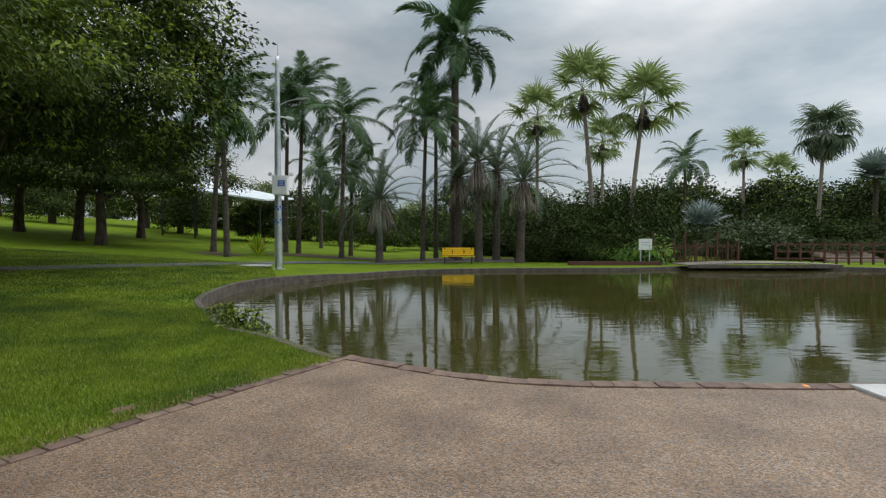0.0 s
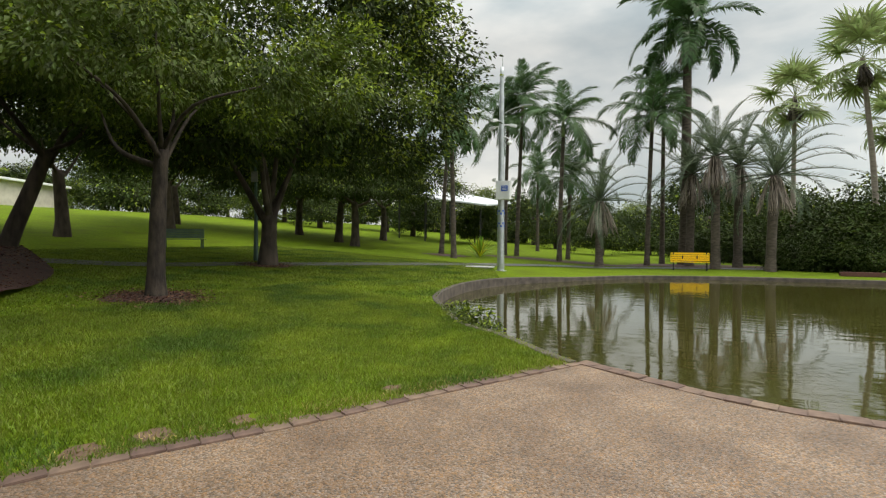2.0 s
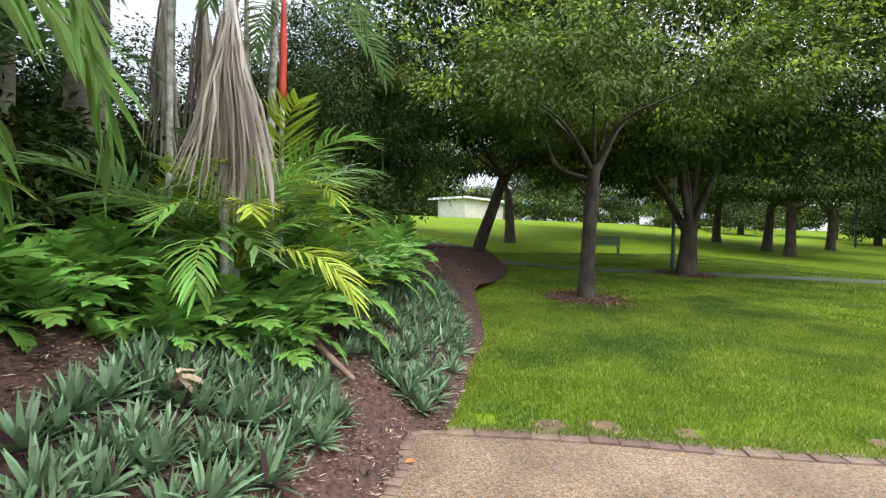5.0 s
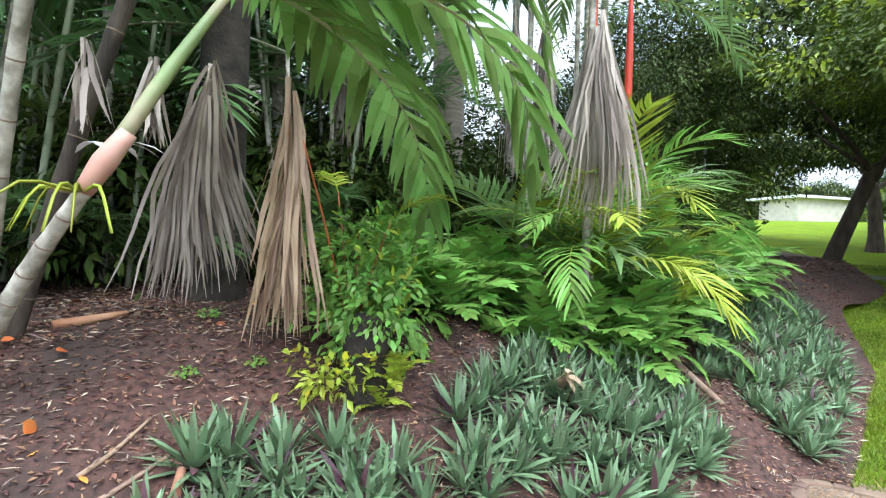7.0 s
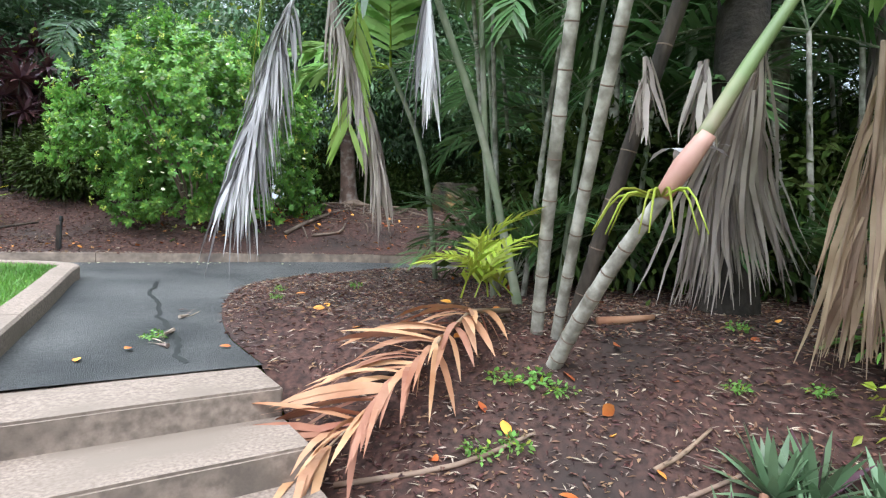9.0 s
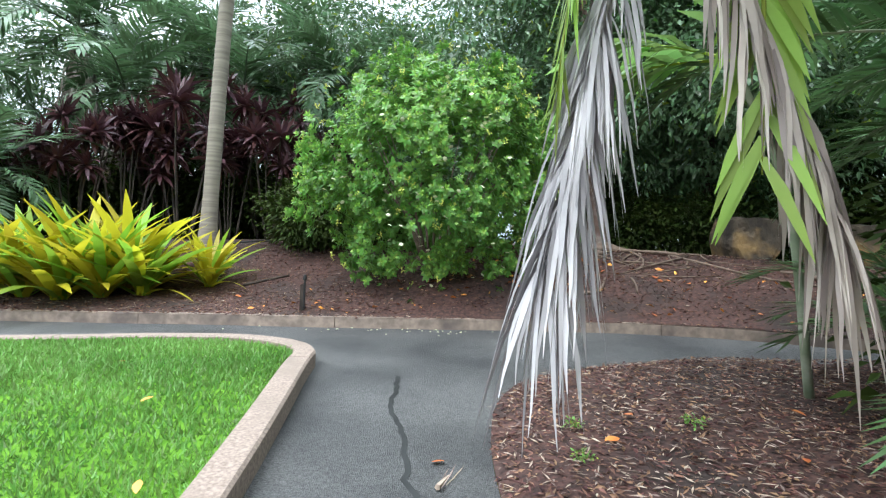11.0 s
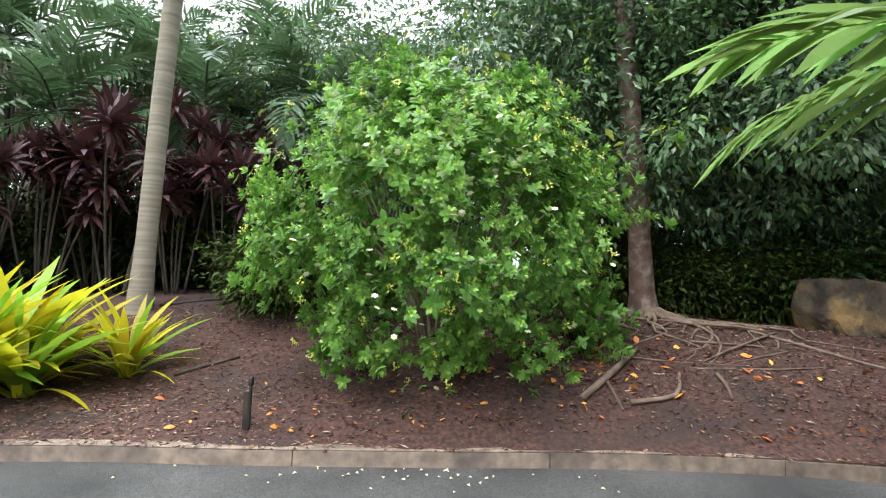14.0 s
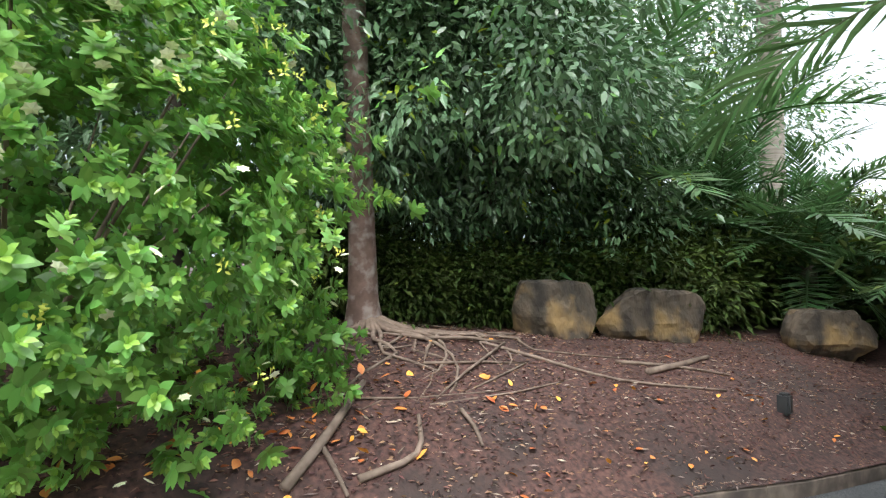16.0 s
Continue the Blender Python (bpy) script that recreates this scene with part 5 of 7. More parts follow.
# Darker copy of the frond green, thicket shade put into the colour.
M_THICKET = leafmat("shaded_cane_leaf", (0.065, 0.135, 0.045), (0.135, 0.235, 0.085), 0.33, 0.3)
F_THICKET = [frond_mesh("frond", 1.8, a, 30, 0.55, 0.036, [M_THICKET, M_CANEGREEN], 0.35, 0.8, 55, s, 0.18, 0.012) for a, s in ((70, 4), (95, 5), (50, 6))]
F_ARECA = [frond_mesh("frond", 1.7, a, 26, 0.5, 0.035, [M_FROND, M_FRONDLIME], 0.35, 0.7, 55, s, 0.2, 0.012) for a, s in ((70, 4), (95, 5), (50, 6))]
F_LIME = [frond_mesh("frond", 1.15, a, 18, 0.42, 0.045, [M_FRONDLIME, M_FRONDLIME], 0.15, 0.8, 58, s, 0.15, 0.01) for a, s in ((60, 7), (85, 8))]
M_THINLEAF = leafmat("backlit_palm_leaf", (0.16, 0.28, 0.07), (0.27, 0.41, 0.13), 0.35, 0.5)
P_BROAD = [frond_pack("frond", 2.1, a, 24, 0.66, 0.088, [M_THINLEAF, M_SHEATH], 0.05, 1.7, 60, s, 0.1, 0.018, segs=3) for a, s in ((95, 1), (120, 2), (70, 3))]
P_LIME = [frond_pack("frond", 1.15, a, 18, 0.42, 0.045, [M_FRONDLIME, M_FRONDLIME], 0.15, 0.8, 58, s, 0.15, 0.01) for a, s in ((60, 7), (85, 8))]
clump = thing("cane_palm", "clump of pale leaning palm canes with a pink and green sheath", "palm", "cane palms", on_bed(-2.55, -3.5))
cx, cy, cz = clump.matrix_world.translation


def cane(root, pts, rad, material, name="cane", label=""):
    q = [(a - cx, b - cy, c - cz) for a, b, c in pts] if root is clump else pts
    return part(name, trunk_mesh(name, q, rad, material, 10), root, None, label)


def noded(root, p0, p1, r0, r1, material, n):
    """A cane with a raised ring at each node."""
    p0, p1 = np.array(p0), np.array(p1)
    u = np.linspace(0, 1, n * 4 + 1)
    rr = (r0 + (r1 - r0) * u) * np.where(np.arange(len(u)) % 4 == 0, 1.06, 1.0)
    line = p0 + (p1 - p0) * u[:, None]
    line[:, 0] += 0.05 * np.sin(u * math.pi)
    pieces = [(*tube(line - [cx, cy, cz], rr, 10), 0)]
    d = (p1 - p0) / np.linalg.norm(p1 - p0) * 0.004
    for k in range(4, len(u) - 1, 4):
        c = line[k] - [cx, cy, cz]
        pieces.append((*tube([c - d, c, c + d], rr[k] * 1.015, 10), 1))
    return part("cane", mesh_of("cane", pieces, [material, M_ROOT], True), root)


noded(clump, (-2.63, -3.62, 0.98), (-2.1, -2.72, 3.9), 0.038, 0.032, M_CANE, 14)
noded(clump, (-2.68, -3.52, 0.95), (-2.05, -2.25, 3.9), 0.033, 0.028, M_CANE, 13)
noded(clump, (-2.5, -3.38, 0.85), (-2.41, -2.67, 1.8), 0.044, 0.03, M_CANE, 8)
noded(clump, (-2.85, -3.55, 1.0), (-3.1, -2.7, 3.8), 0.045, 0.04, M_BARK, 10)
cane(clump, [(-2.41, -2.68, 1.79), (-2.425, -2.6, 1.91), (-2.46, -2.52, 2.04)], [0.036, 0.048, 0.036], M_PINK, "sheath", "pink peeling leaf sheath")
cane(clump, [(-2.43, -2.58, 1.94), (-2.55, -2.4, 2.33), (-2.7, -2.2, 2.75)], [0.034, 0.03, 0.018], M_SHEATH, "crownshaft", "smooth green crownshaft")
for k in range(5):
    a = 2.2 + k * 0.55
    d = np.array([math.cos(a), math.sin(a), 0])
    v, t = strips(np.array([[-2.43 - cx, -2.6 - cy, 1.97 - cz]]), np.array([d + [0, 0, 0.5]]), np.array([[0.2, 0.1, 1.0]]), 0.24, 0.05, 4, 1.3)
    part("peeling_strip", mesh_of("peeling_strip", [(v, t, 0)], [M_DEADPALE]), clump, None, "dry peeling strip of sheath")
for k, (e, az, s, j) in enumerate([(12, 112, 0.92, 1), (-6, 148, 0.85, 0), (26, 84, 0.8, 1), (60, 95, 1.0, 0), (70, 160, 0.9, 0), (30, 180, 0.8, 2), (75, 300, 0.9, 2)]):
    part_frond(clump, P_BROAD[j], pose(-2.72 - cx, -2.15 - cy, 2.78 - cz, 0, -e, az) @ Matrix.Scale(s, 4))
trng = np.random.default_rng(21)
for k in range(9):
    a = trng.uniform(-2.2, 1.2)
    p0 = np.array([-2.41 - cx, -2.69 - cy, 1.78 - cz])
    d = np.array([math.cos(a), math.sin(a), 0]) * trng.uniform(0.2, 0.42)
    part("flower_twig", trunk_mesh("flower_twig", [tuple(p0), tuple(p0 + d * 0.6 + [0, 0, 0.02]), tuple(p0 + d + [0, 0, -0.16])], [0.007, 0.006, 0.003], M_FRONDLIME, 4), clump, None, "yellow-green flower twig")
for k in range(5):
    part_frond(clump, P_LIME[k % 2], pose(-2.55 - cx + 0.1 * k, -3.75 - cy, 1.25 - cz, 0, -42 - 8 * k, -5 - 58 * k) @ Matrix.Scale(0.56, 4))
for k in range(3):
    d = np.array([math.cos(k * 2.1), math.sin(k * 0.9), 0])
    part("dry_sheath", drape_mesh("dry_sheath", 0.5, 0.35, 12, M_DEAD, 70 + k, 0.03), clump, pose(-2.9 - cx + d[0] * 0.18, -3.0 - cy + d[1] * 0.18, 2.55 - cz), "dry brown hanging sheath")


def apart(root, name, v, t, k, mats, label=""):
    """Each leaf strip of k vertices becomes a part of its own."""
    n = len(v) // k
    v = v.reshape(n, k, 3)
    own = t[(t < k).all(1)]
    for q in v:
        part(name, mesh_of(name, [(q, own, 0)], mats), root, None, label)


def hanging(label, top, h, spread, n, material, seed, w=0.03, lean=(0, 0), lo=0.35, smax=0.72, near=True, short=False):
    """A dead leaf that hangs from its top: long dry leaflets down a limp rachis, each a part."""
    if not near:
        return single("dead_frond", drape_mesh("dead_frond", h, spread, n, material, seed, w, lean, 0.02, lo, smax), label, "dead frond", "hanging dead fronds", top)
    r = np.random.default_rng(seed)
    ob = thing("dead_frond", label, "dead frond", "hanging dead fronds", top)
    q = np.linspace(0, 1, 9)
    wav = np.column_stack([lean[0] * q + 0.02 * np.sin(q * 5 + seed), lean[1] * q + 0.02 * np.cos(q * 4 + seed), -q * h * 0.85])
    part("rachis", mesh_of("rachis", [(*tube(wav, 0.013 * (1.2 - q), 6), 0)], [material], True), ob)
    s = np.sort(r.uniform(0.0, smax, n))
    p = np.column_stack([np.interp(s, q * 0.85, wav[:, i]) for i in range(3)])
    ph = r.uniform(0, 2 * np.pi, n)
    ax = np.column_stack([np.cos(ph) * spread * 1.5 + lean[0] / h * 0.5, np.sin(ph) * spread * 1.5 + lean[1] / h * 0.5, -np.full(n, 0.6 if short else 1.0)])
    L = h * r.uniform(0.2, 0.46, n) if short else np.maximum(lo * h, (1 - s) * h) * r.uniform(0.35, 1.0, n)
    nr = np.column_stack([np.cos(ph + r.normal(0, 0.7, n)), np.sin(ph + r.normal(0, 0.7, n)), r.normal(0, 0.2, n)])
    v, t = strips(p, ax, nr, L, w * r.uniform(0.6, 1.5, n), 6, 2.2 if short else 1.0, [0.5, 0.8, 1.0, 1.0, 0.8, 0.5, 0.1], 0.008)
    apart(ob, "leaflet", v, t, 14, [material])
    return ob


def dead_fan(label, top, left, right, n, material, seed, w=0.02, neck=0.25, depth=0.06):
    """A dead leaf hung by its stalk: pleated ribbons that fan out from the neck down to the line from left to right, each a part."""
    r = np.random.default_rng(seed)
    ob = thing("dead_frond", label, "dead frond", "hanging dead fronds", top)
    lo, hi = np.subtract(left, top), np.subtract(right, top)
    mid = (lo + hi) / 2
    q = np.linspace(0, 1, 7)
    part("rachis", mesh_of("rachis", [(*tube(mid * 0.6 * q[:, None], 0.014 * (1.25 - q), 6), 0)], [material], True), ob)
    across = unit(hi - lo)
    face = unit(np.cross(across, UP))
    u = np.clip(np.round(r.random(n) * 9) / 9 + r.normal(0, 0.045, n), -0.05, 1.05)
    end = lo + (hi - lo) * u[:, None] + r.normal(0, depth, (n, 1)) * face
    s_ = r.uniform(0.0, neck, n)[:, None]
    p = mid * s_ + across * ((u - 0.5) * 0.05)[:, None] + r.normal(0, 0.008, (n, 3))
    gap = end - p
    L = np.linalg.norm(gap, axis=1) * (1.06 - 0.5 * r.random(n) ** 2.2)
    nr = face + across * r.normal(0, 0.9, (n, 1))
    v, t = strips(p, unit(gap) + across * ((u - 0.5) * 0.3)[:, None] + r.normal(0, 0.05, (n, 3)), nr, L, w * r.uniform(0.6, 1.3, n), 6, 0.5, [0.6, 0.8, 1.0, 1.0, 0.85, 0.55, 0.12], 0.013)
    drop = np.clip(-v[:, 2:] / -min(lo[2], hi[2], -0.1), 0, 1)
    v = v + across * (0.07 * np.sin(drop * 4.2 + seed) * drop) + face * (0.05 * np.sin(drop * 5.5 + 2 * seed))
    apart(ob, "leaflet", v, t, 14, [material])
    return ob


hanging("bleached dead palm frond hanging over the path", (-1.58, -5.12, 3.3), 1.6, 0.22, 250, M_DEADPALE, 1, 0.019, (0.42, 0.2), 0.26, 0.86, True, True)
hanging("grey dead palm frond hanging beside the path", (-1.72, -4.78, 3.3), 1.42, 0.12, 170, M_DEAD, 2, 0.02, (-0.3, 0.22), 0.3, 0.84, True, True)
hanging("bleached dead palm frond hanging among canes", (-1.98, -3.95, 3.2), 1.05, 0.13, 56, M_DEADPALE, 3, 0.026, (0.0, 0.05), 0.35, 0.6)
dead_fan("grey dead fan of palm ribbons hanging to the mulch", (-3.3, -2.72, 2.62), (-3.48, -3.34, 1.2), (-3.92, -2.9, 1.45), 130, M_DEAD, 4, 0.026, 0.35)
dead_fan("tan dead palm frond hanging to the mulch", (-3.06, -2.12, 2.45), (-3.34, -2.38, 1.04), (-3.26, -2.14, 1.12), 64, M_DEADTAN, 5, 0.028, 0.78)
dead_fan("grey-brown dead palm frond draped from a slim stem", (-4.6, -0.36, 3.4), (-4.7, -0.46, 1.8), (-4.52, -0.26, 1.8), 120, M_DEAD, 6, 0.024, 0.3)
dead_fan("narrow grey-brown dead palm frond beside a slim stem", (-4.64, -0.38, 3.3), (-4.96, -0.72, 2.05), (-4.82, -0.56, 2.2), 50, M_DEAD, 7, 0.024, 0.3)
for k, (x, y, z, h) in enumerate([(-7.1, -1.1, 4.6, 2.4), (-7.5, -0.7, 4.8, 2.5), (-6.0, -2.9, 4.4, 2.0)]):
    hanging("grey dead palm frond hanging in the thicket", (x, y, z), h, 0.13, 60, M_DEAD, 10 + k, 0.04, (0.1, 0.1), 0.45, 0.4, False)

# Palms that the dead fronds hang from.
def stem_palm(label, foot, top, r, leaves, n, size, seed, bark=M_CANEGREEN, elev=(75, -20), shaft=None, group="cane palms"):
    return palm("cane_palm", label, on_bed(*foot), top, r, r * 0.75, leaves, n, bark, size, elev, shaft, None, 0, group, seed)


stem_palm("slim cane palm leaning over the asphalt path", (-3.2, -4.35), (-2.3, -4.7, 3.9), 0.034, F_BROAD, 5, 0.8, 3, M_CANEGREEN, (70, 10))
path_palm_leaf = thing("cane_palm", "slim cane palm with broad pleated green leaves over the path", "palm", "cane palms", on_bed(-3.5, -6.0))
px, py, pz = path_palm_leaf.matrix_world.translation
part("cane", trunk_mesh("cane", [(0, 0, -0.1), (0.25, 0.05, 1.25), (0.68, 0.02, 2.18)], [0.03, 0.028, 0.02], M_CANEGREEN, 8), path_palm_leaf)
P_PATH = frond_pack("frond", 1.05, 40, 17, 0.5, 0.075, [M_THINLEAF, M_FRONDLIME], 0.0, 1.0, 55, 33, 0.2, 0.012, segs=3)
for e, az, s in ((4, -33, 1.0), (30, -60, 1.1), (40, 60, 1.0)):
    part_frond(path_palm_leaf, P_PATH, pose(0.66, 0.02, 2.13, 0, -e, az) @ Matrix.Scale(s, 4))
M_HANGLEAF = leafmat("yellowing_palm_leaf", (0.2, 0.33, 0.045), (0.34, 0.46, 0.08), 0.4, 0.4)
for k, (p, q, az) in enumerate([((-1.38, -5.08, 3.66), 84, -10), ((-1.9, -4.75, 3.3), 80, 50)]):
    ob = thing("hanging_leaf", "yellowing green palm leaf hanging above the path", "palm leaf", "hanging leaves", p, az)
    u = np.linspace(0.0, 1.0, 6)
    part("rachis", mesh_of("rachis", [(*tube(np.column_stack([0.1 * u, 0 * u, -1.0 * u]), 0.01 * (1.2 - u), 5), 0)], [M_FRONDLIME], True), ob)
    lr = np.random.default_rng(50 + k)
    c = lr.uniform(0.05, 0.95, 30)
    sg = np.where(np.arange(30) % 2, 1.0, -1.0)
    v, t = strips(np.column_stack([0.1 * c, 0 * c, -c]), np.column_stack([lr.normal(0.1, 0.1, 30), sg * 0.45, -np.ones(30)]), np.tile([1.0, 0, 0.2], (30, 1)), 0.42 * lr.uniform(0.7, 1.1, 30), 0.04, 3, 0.4)
    apart(ob, "leaflet", v, t, 8, [M_HANGLEAF])

# The thicket of green canes behind.
crng = np.random.default_rng(17)
for i, (x, y) in enumerate([(-3.45, -4.75), (-4.0, -5.2), (-5.2, -5.0), (-6.2, -4.0), (-6.6, -5.0), (-7.2, -3.2), (-5.4, -3.1), (-8.3, -4.6), (-4.5, -4.35), (-4.75, -5.4), (-6.3, -3.0), (-7.4, -4.4)]):
    ob = thing("areca_clump", "dense clump of green cane palms in the thicket", "palm", "cane palm thicket", on_bed(x, y))
    for k in range(4):
        a, rr = crng.uniform(0, 6.28), crng.uniform(0.05, 0.4)
        b = np.array([rr * math.cos(a), rr * math.sin(a), -0.1])
        h = crng.uniform(1.6, 4.2)
        t = b + [math.cos(a) * 0.12 * h, math.sin(a) * 0.12 * h, h]
        part("cane", trunk_mesh("cane", [tuple(b), tuple((b + t) / 2 + [0.02, 0, 0]), tuple(t)], [0.028, 0.025, 0.018], M_CANEGREEN if k % 3 else M_CANE, 7), ob)
        for j in range(4):
            part("frond", F_THICKET[(j + k) % 3], ob, pose(*t, 0, -(75 - 22 * j) + crng.normal(0, 8), math.degrees(a) + j * 100 + crng.normal(0, 25)) @ Matrix.Scale(crng.uniform(0.8, 1.2), 4))
    for j in range(9):
        part("frond", F_THICKET[j % 3], ob, pose(0, 0, 0.1, 0, -crng.uniform(35, 75), j * 40 + crng.uniform(0, 40)) @ Matrix.Scale(crng.uniform(0.6, 0.9), 4))

# The sealing-wax palms.
F_CENTRE = [frond_mesh("frond", 1.55, a, 26, 0.5, 0.032, [m_, M_FRONDLIME], 0.25, 1.3, 58, s, 0.14, 0.012, 3) for a, s, m_ in ((95, 61, M_FRONDLIME), (120, 62, M_FERN), (75, 63, M_FROND), (105, 64, M_FERN))]
palm("lime_palm", "young yellow-green palm with arching ribbed leaves", on_bed(-5.4, -0.32), (-5.35, -0.32, bed_z(-5.4, -0.32) + 0.5), 0.06, 0.045, F_CENTRE, 18, M_CANEGREEN, 0.88, (84, 28), None, None, 0, "young palms", 157)
palm("lime_palm", "young yellow-green palm with arching ribbed leaves", on_bed(-6.5, 0.1), (-6.45, 0.1, bed_z(-6.5, 0.1) + 0.6), 0.06, 0.045, F_CENTRE, 13, M_CANEGREEN, 1.05, (84, 30), None, None, 0, "young palms", 153)
for i, (x, y, ztop, red) in enumerate([(-5.3, -0.36, 3.3, 1.1), (-6.4, 0.15, 3.1, 1.2), (-6.9, -0.35, 5.4, 0.8), (-4.95, -0.4, 5.6, 0.0), (-6.0, -0.9, 6.4, 0.0), (-7.4, -0.2, 6.8, 0.0)]):
    ob = stem_palm("slender sealing-wax palm with a scarlet leaf sheath" if red else "slender grey-stemmed palm in the bed", (x, y), (x + 0.08, y, ztop), 0.035, F_ARECA, 0, 0.9, 30 + i, M_CANE, group="sealing-wax palms")
    z0 = ztop - bed_z(x, y)
    if red:
        part("sheath", trunk_mesh("sheath", [(0.08, 0, z0), (0.09, 0, z0 + red * 0.5), (0.1, 0, z0 + red)], [0.042, 0.04, 0.022], M_RED, 8), ob, None, "scarlet leaf sheath")
    for k in range(7):
        part("frond", F_ARECA[k % 3], ob, pose(0.1, 0, z0 + red, 0, -70 + 12 * k, k * 137.5) @ Matrix.Scale(0.9, 4))
for i, (x, y, n, s) in enumerate([(-5.9, 0.5, 8, 0.8), (-6.4, -0.8, 9, 1.1), (-6.9, 0.6, 9, 0.8)]):
    ob = thing("young_palm", "young lime-green palm with arching leaves among ferns", "palm", "young palms", on_bed(x, y))
    for k in range(n):
        part("frond", (F_LIME + F_ARECA[:1])[k % 3], ob, pose(0, 0, 0.15, 0, -82 + 55 * k / n, k * 137.5) @ Matrix.Scale(s * crng.uniform(0.8, 1.1), 4))
wax = thing("young_palm", "young palm with long orange-red stalks beside the stump", "palm", "young palms", on_bed(-3.62, -1.95))
wx0 = np.array(wax.matrix_world.translation)
for k, (tip, size) in enumerate([((-2.95, -1.98, 2.1), 0.0), ((-3.6, -1.7, 1.75), 0.42), ((-4.0, -2.2, 1.95), 0.45), ((-3.75, -1.95, 1.7), 0.0)]):
    d = np.array(tip) - wx0
    st = part("stalk", trunk_mesh("stalk", [(0, 0, 0.05), tuple(d * 0.55 + [0, 0, 0.06]), tuple(d)], [0.009, 0.007, 0.004], M_STALK, 5), wax, None, "thin orange-red leaf stalk")
    if size:
        part("frond", F_LIME[k % 2], st, pose(*d, 0, -40, math.degrees(math.atan2(d[1], d[0]))) @ Matrix.Scale(size, 4))

# The first trunk's near-black colour stands in for the thicket's deep shade.
palm("ringed_palm", "stout ringed palm trunk coloured near-black as thicket shade", on_bed(-4.35, -3.35), (-4.3, -3.2, 5.6), 0.19, 0.17, F_THICKET, 5, M_BARKBLACK, 1.0, (60, 0), None, None, 0, "", 78)
big = palm("ringed_palm", "stout palm with a grey ringed trunk behind the bed", on_bed(-9.3, -2.3), (-9.5, -2.3, 9.0), 0.3, 0.24, F_ROYAL, 14, M_PALMBARK, 1.0, (80, -40), None, D_FAR, 3, "", 77)
for i, (x, y, r_, h, m_) in enumerate([(-6.3, -3.85, 0.1, 7.0, M_CANE), (-5.4, -4.3, 0.06, 6.5, M_CANEGREEN), (-4.6, -4.6, 0.05, 6.0, M_CANE), (-7.6, -2.7, 0.11, 8.5, M_PALMBARK), (-8.6, -1.2, 0.06, 6.5, M_CANE), (-9.3, 0.2, 0.07, 7.0, M_CANE)]):
    palm("slim_palm", "slim bare-stemmed palm in the shaded thicket", on_bed(x, y), (x + 0.15, y + 0.1, h), r_, r_ * 0.8, F_QUEEN, 9, m_, 0.7, (75, -30), None, None, 0, "slim palms in the thicket", 80 + i)

# Dense trees that close the garden behind the bed and the path.
CROWN_WALL = crown_mesh("crown", (3.4, 3.4, 3.4), 110, 120, 0.15, 0.42, [M_GLOSS, M_LEAFBRIGHT], 51, 0.38, 0.35, 0.95, 0.3, 0.1, 0.5)
CROWN_WALLDARK = crown_mesh("crown", (3.4, 3.4, 3.4), 190, 120, 0.15, 0.42, [M_LEAFDARK, M_LEAF], 52, 0.38, 0.35, 0.95, 0.3, 0.08, 0.4)
for i, (x, y, z, s) in enumerate([(-12.5, -0.2, 3.4, 0.62), (-13.5, -4.5, 3.0, 0.8), (-15.5, 2.6, 5.2, 0.75), (-19, -12.5, 6.0, 1.2), (-10.5, -11.5, 4.2, 0.8), (-13.4, 2.2, 5.4, 0.62), (-18, 3.0, 4.5, 0.8), (-9.5, -14.0, 7.0, 1.1), (-14, -13, 8.0, 1.3), (-22, 4.5, 5.0, 1.0)]):
    tree("thicket_tree", "dark leafy tree closing the thicket behind the bed", (x, y, far_z(x, y) if y < -6 else bed_z(x, y)), [(0, 0, -0.2), (0.1, 0, z * 0.3), (0.1, 0.1, z * 0.7)], [0.2, 0.16, 0.1], CROWN_WALL if y < -6 else CROWN_WALLDARK, (0, 0, z - 1.2), M_BARKDARK, (), "trees of the thicket", i * 53.0, s)
# Near-black foliage fills the gaps, its colour standing in for deep shade.
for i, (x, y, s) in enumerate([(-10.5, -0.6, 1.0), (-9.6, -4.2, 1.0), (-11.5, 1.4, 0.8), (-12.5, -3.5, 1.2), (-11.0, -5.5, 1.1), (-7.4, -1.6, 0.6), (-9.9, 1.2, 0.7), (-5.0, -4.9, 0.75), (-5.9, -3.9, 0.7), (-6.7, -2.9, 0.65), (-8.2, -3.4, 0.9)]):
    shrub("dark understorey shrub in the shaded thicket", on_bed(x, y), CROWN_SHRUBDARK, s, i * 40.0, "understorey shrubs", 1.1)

SPRIG = crown_mesh("weed", (0.12, 0.12, 0.06), 9, 8, 0.05, 0.55, [M_FERN, M_FRONDLIME], 44, 0.03, 0.3, 0.9, 0.3, 0.2, 0.1, True)
for i, (x, y, z_) in enumerate([(-2.3, -3.3, 1.0), (-2.2, -3.42, 0.8), (-2.35, -3.15, 0.7), (-2.0, -3.1, 0.8), (-1.85, -3.2, 0.7), (-2.95, -2.6, 0.6), (-3.6, -2.9, 0.7), (-1.6, -5.4, 0.5), (-1.75, -5.8, 0.5), (-2.4, -5.7, 0.6), (-3.2, -2.35, 0.6)]):
    single("weed", SPRIG, "small green weed sprouting from the mulch", "weed", "weeds", on_bed(x, y, 0.03), i * 70.0, z_ * 0.72)

# ---- the rear bed ----
def on_far(x, y, dz=0.0):
    return (x, y, far_z(x, y) + dz)


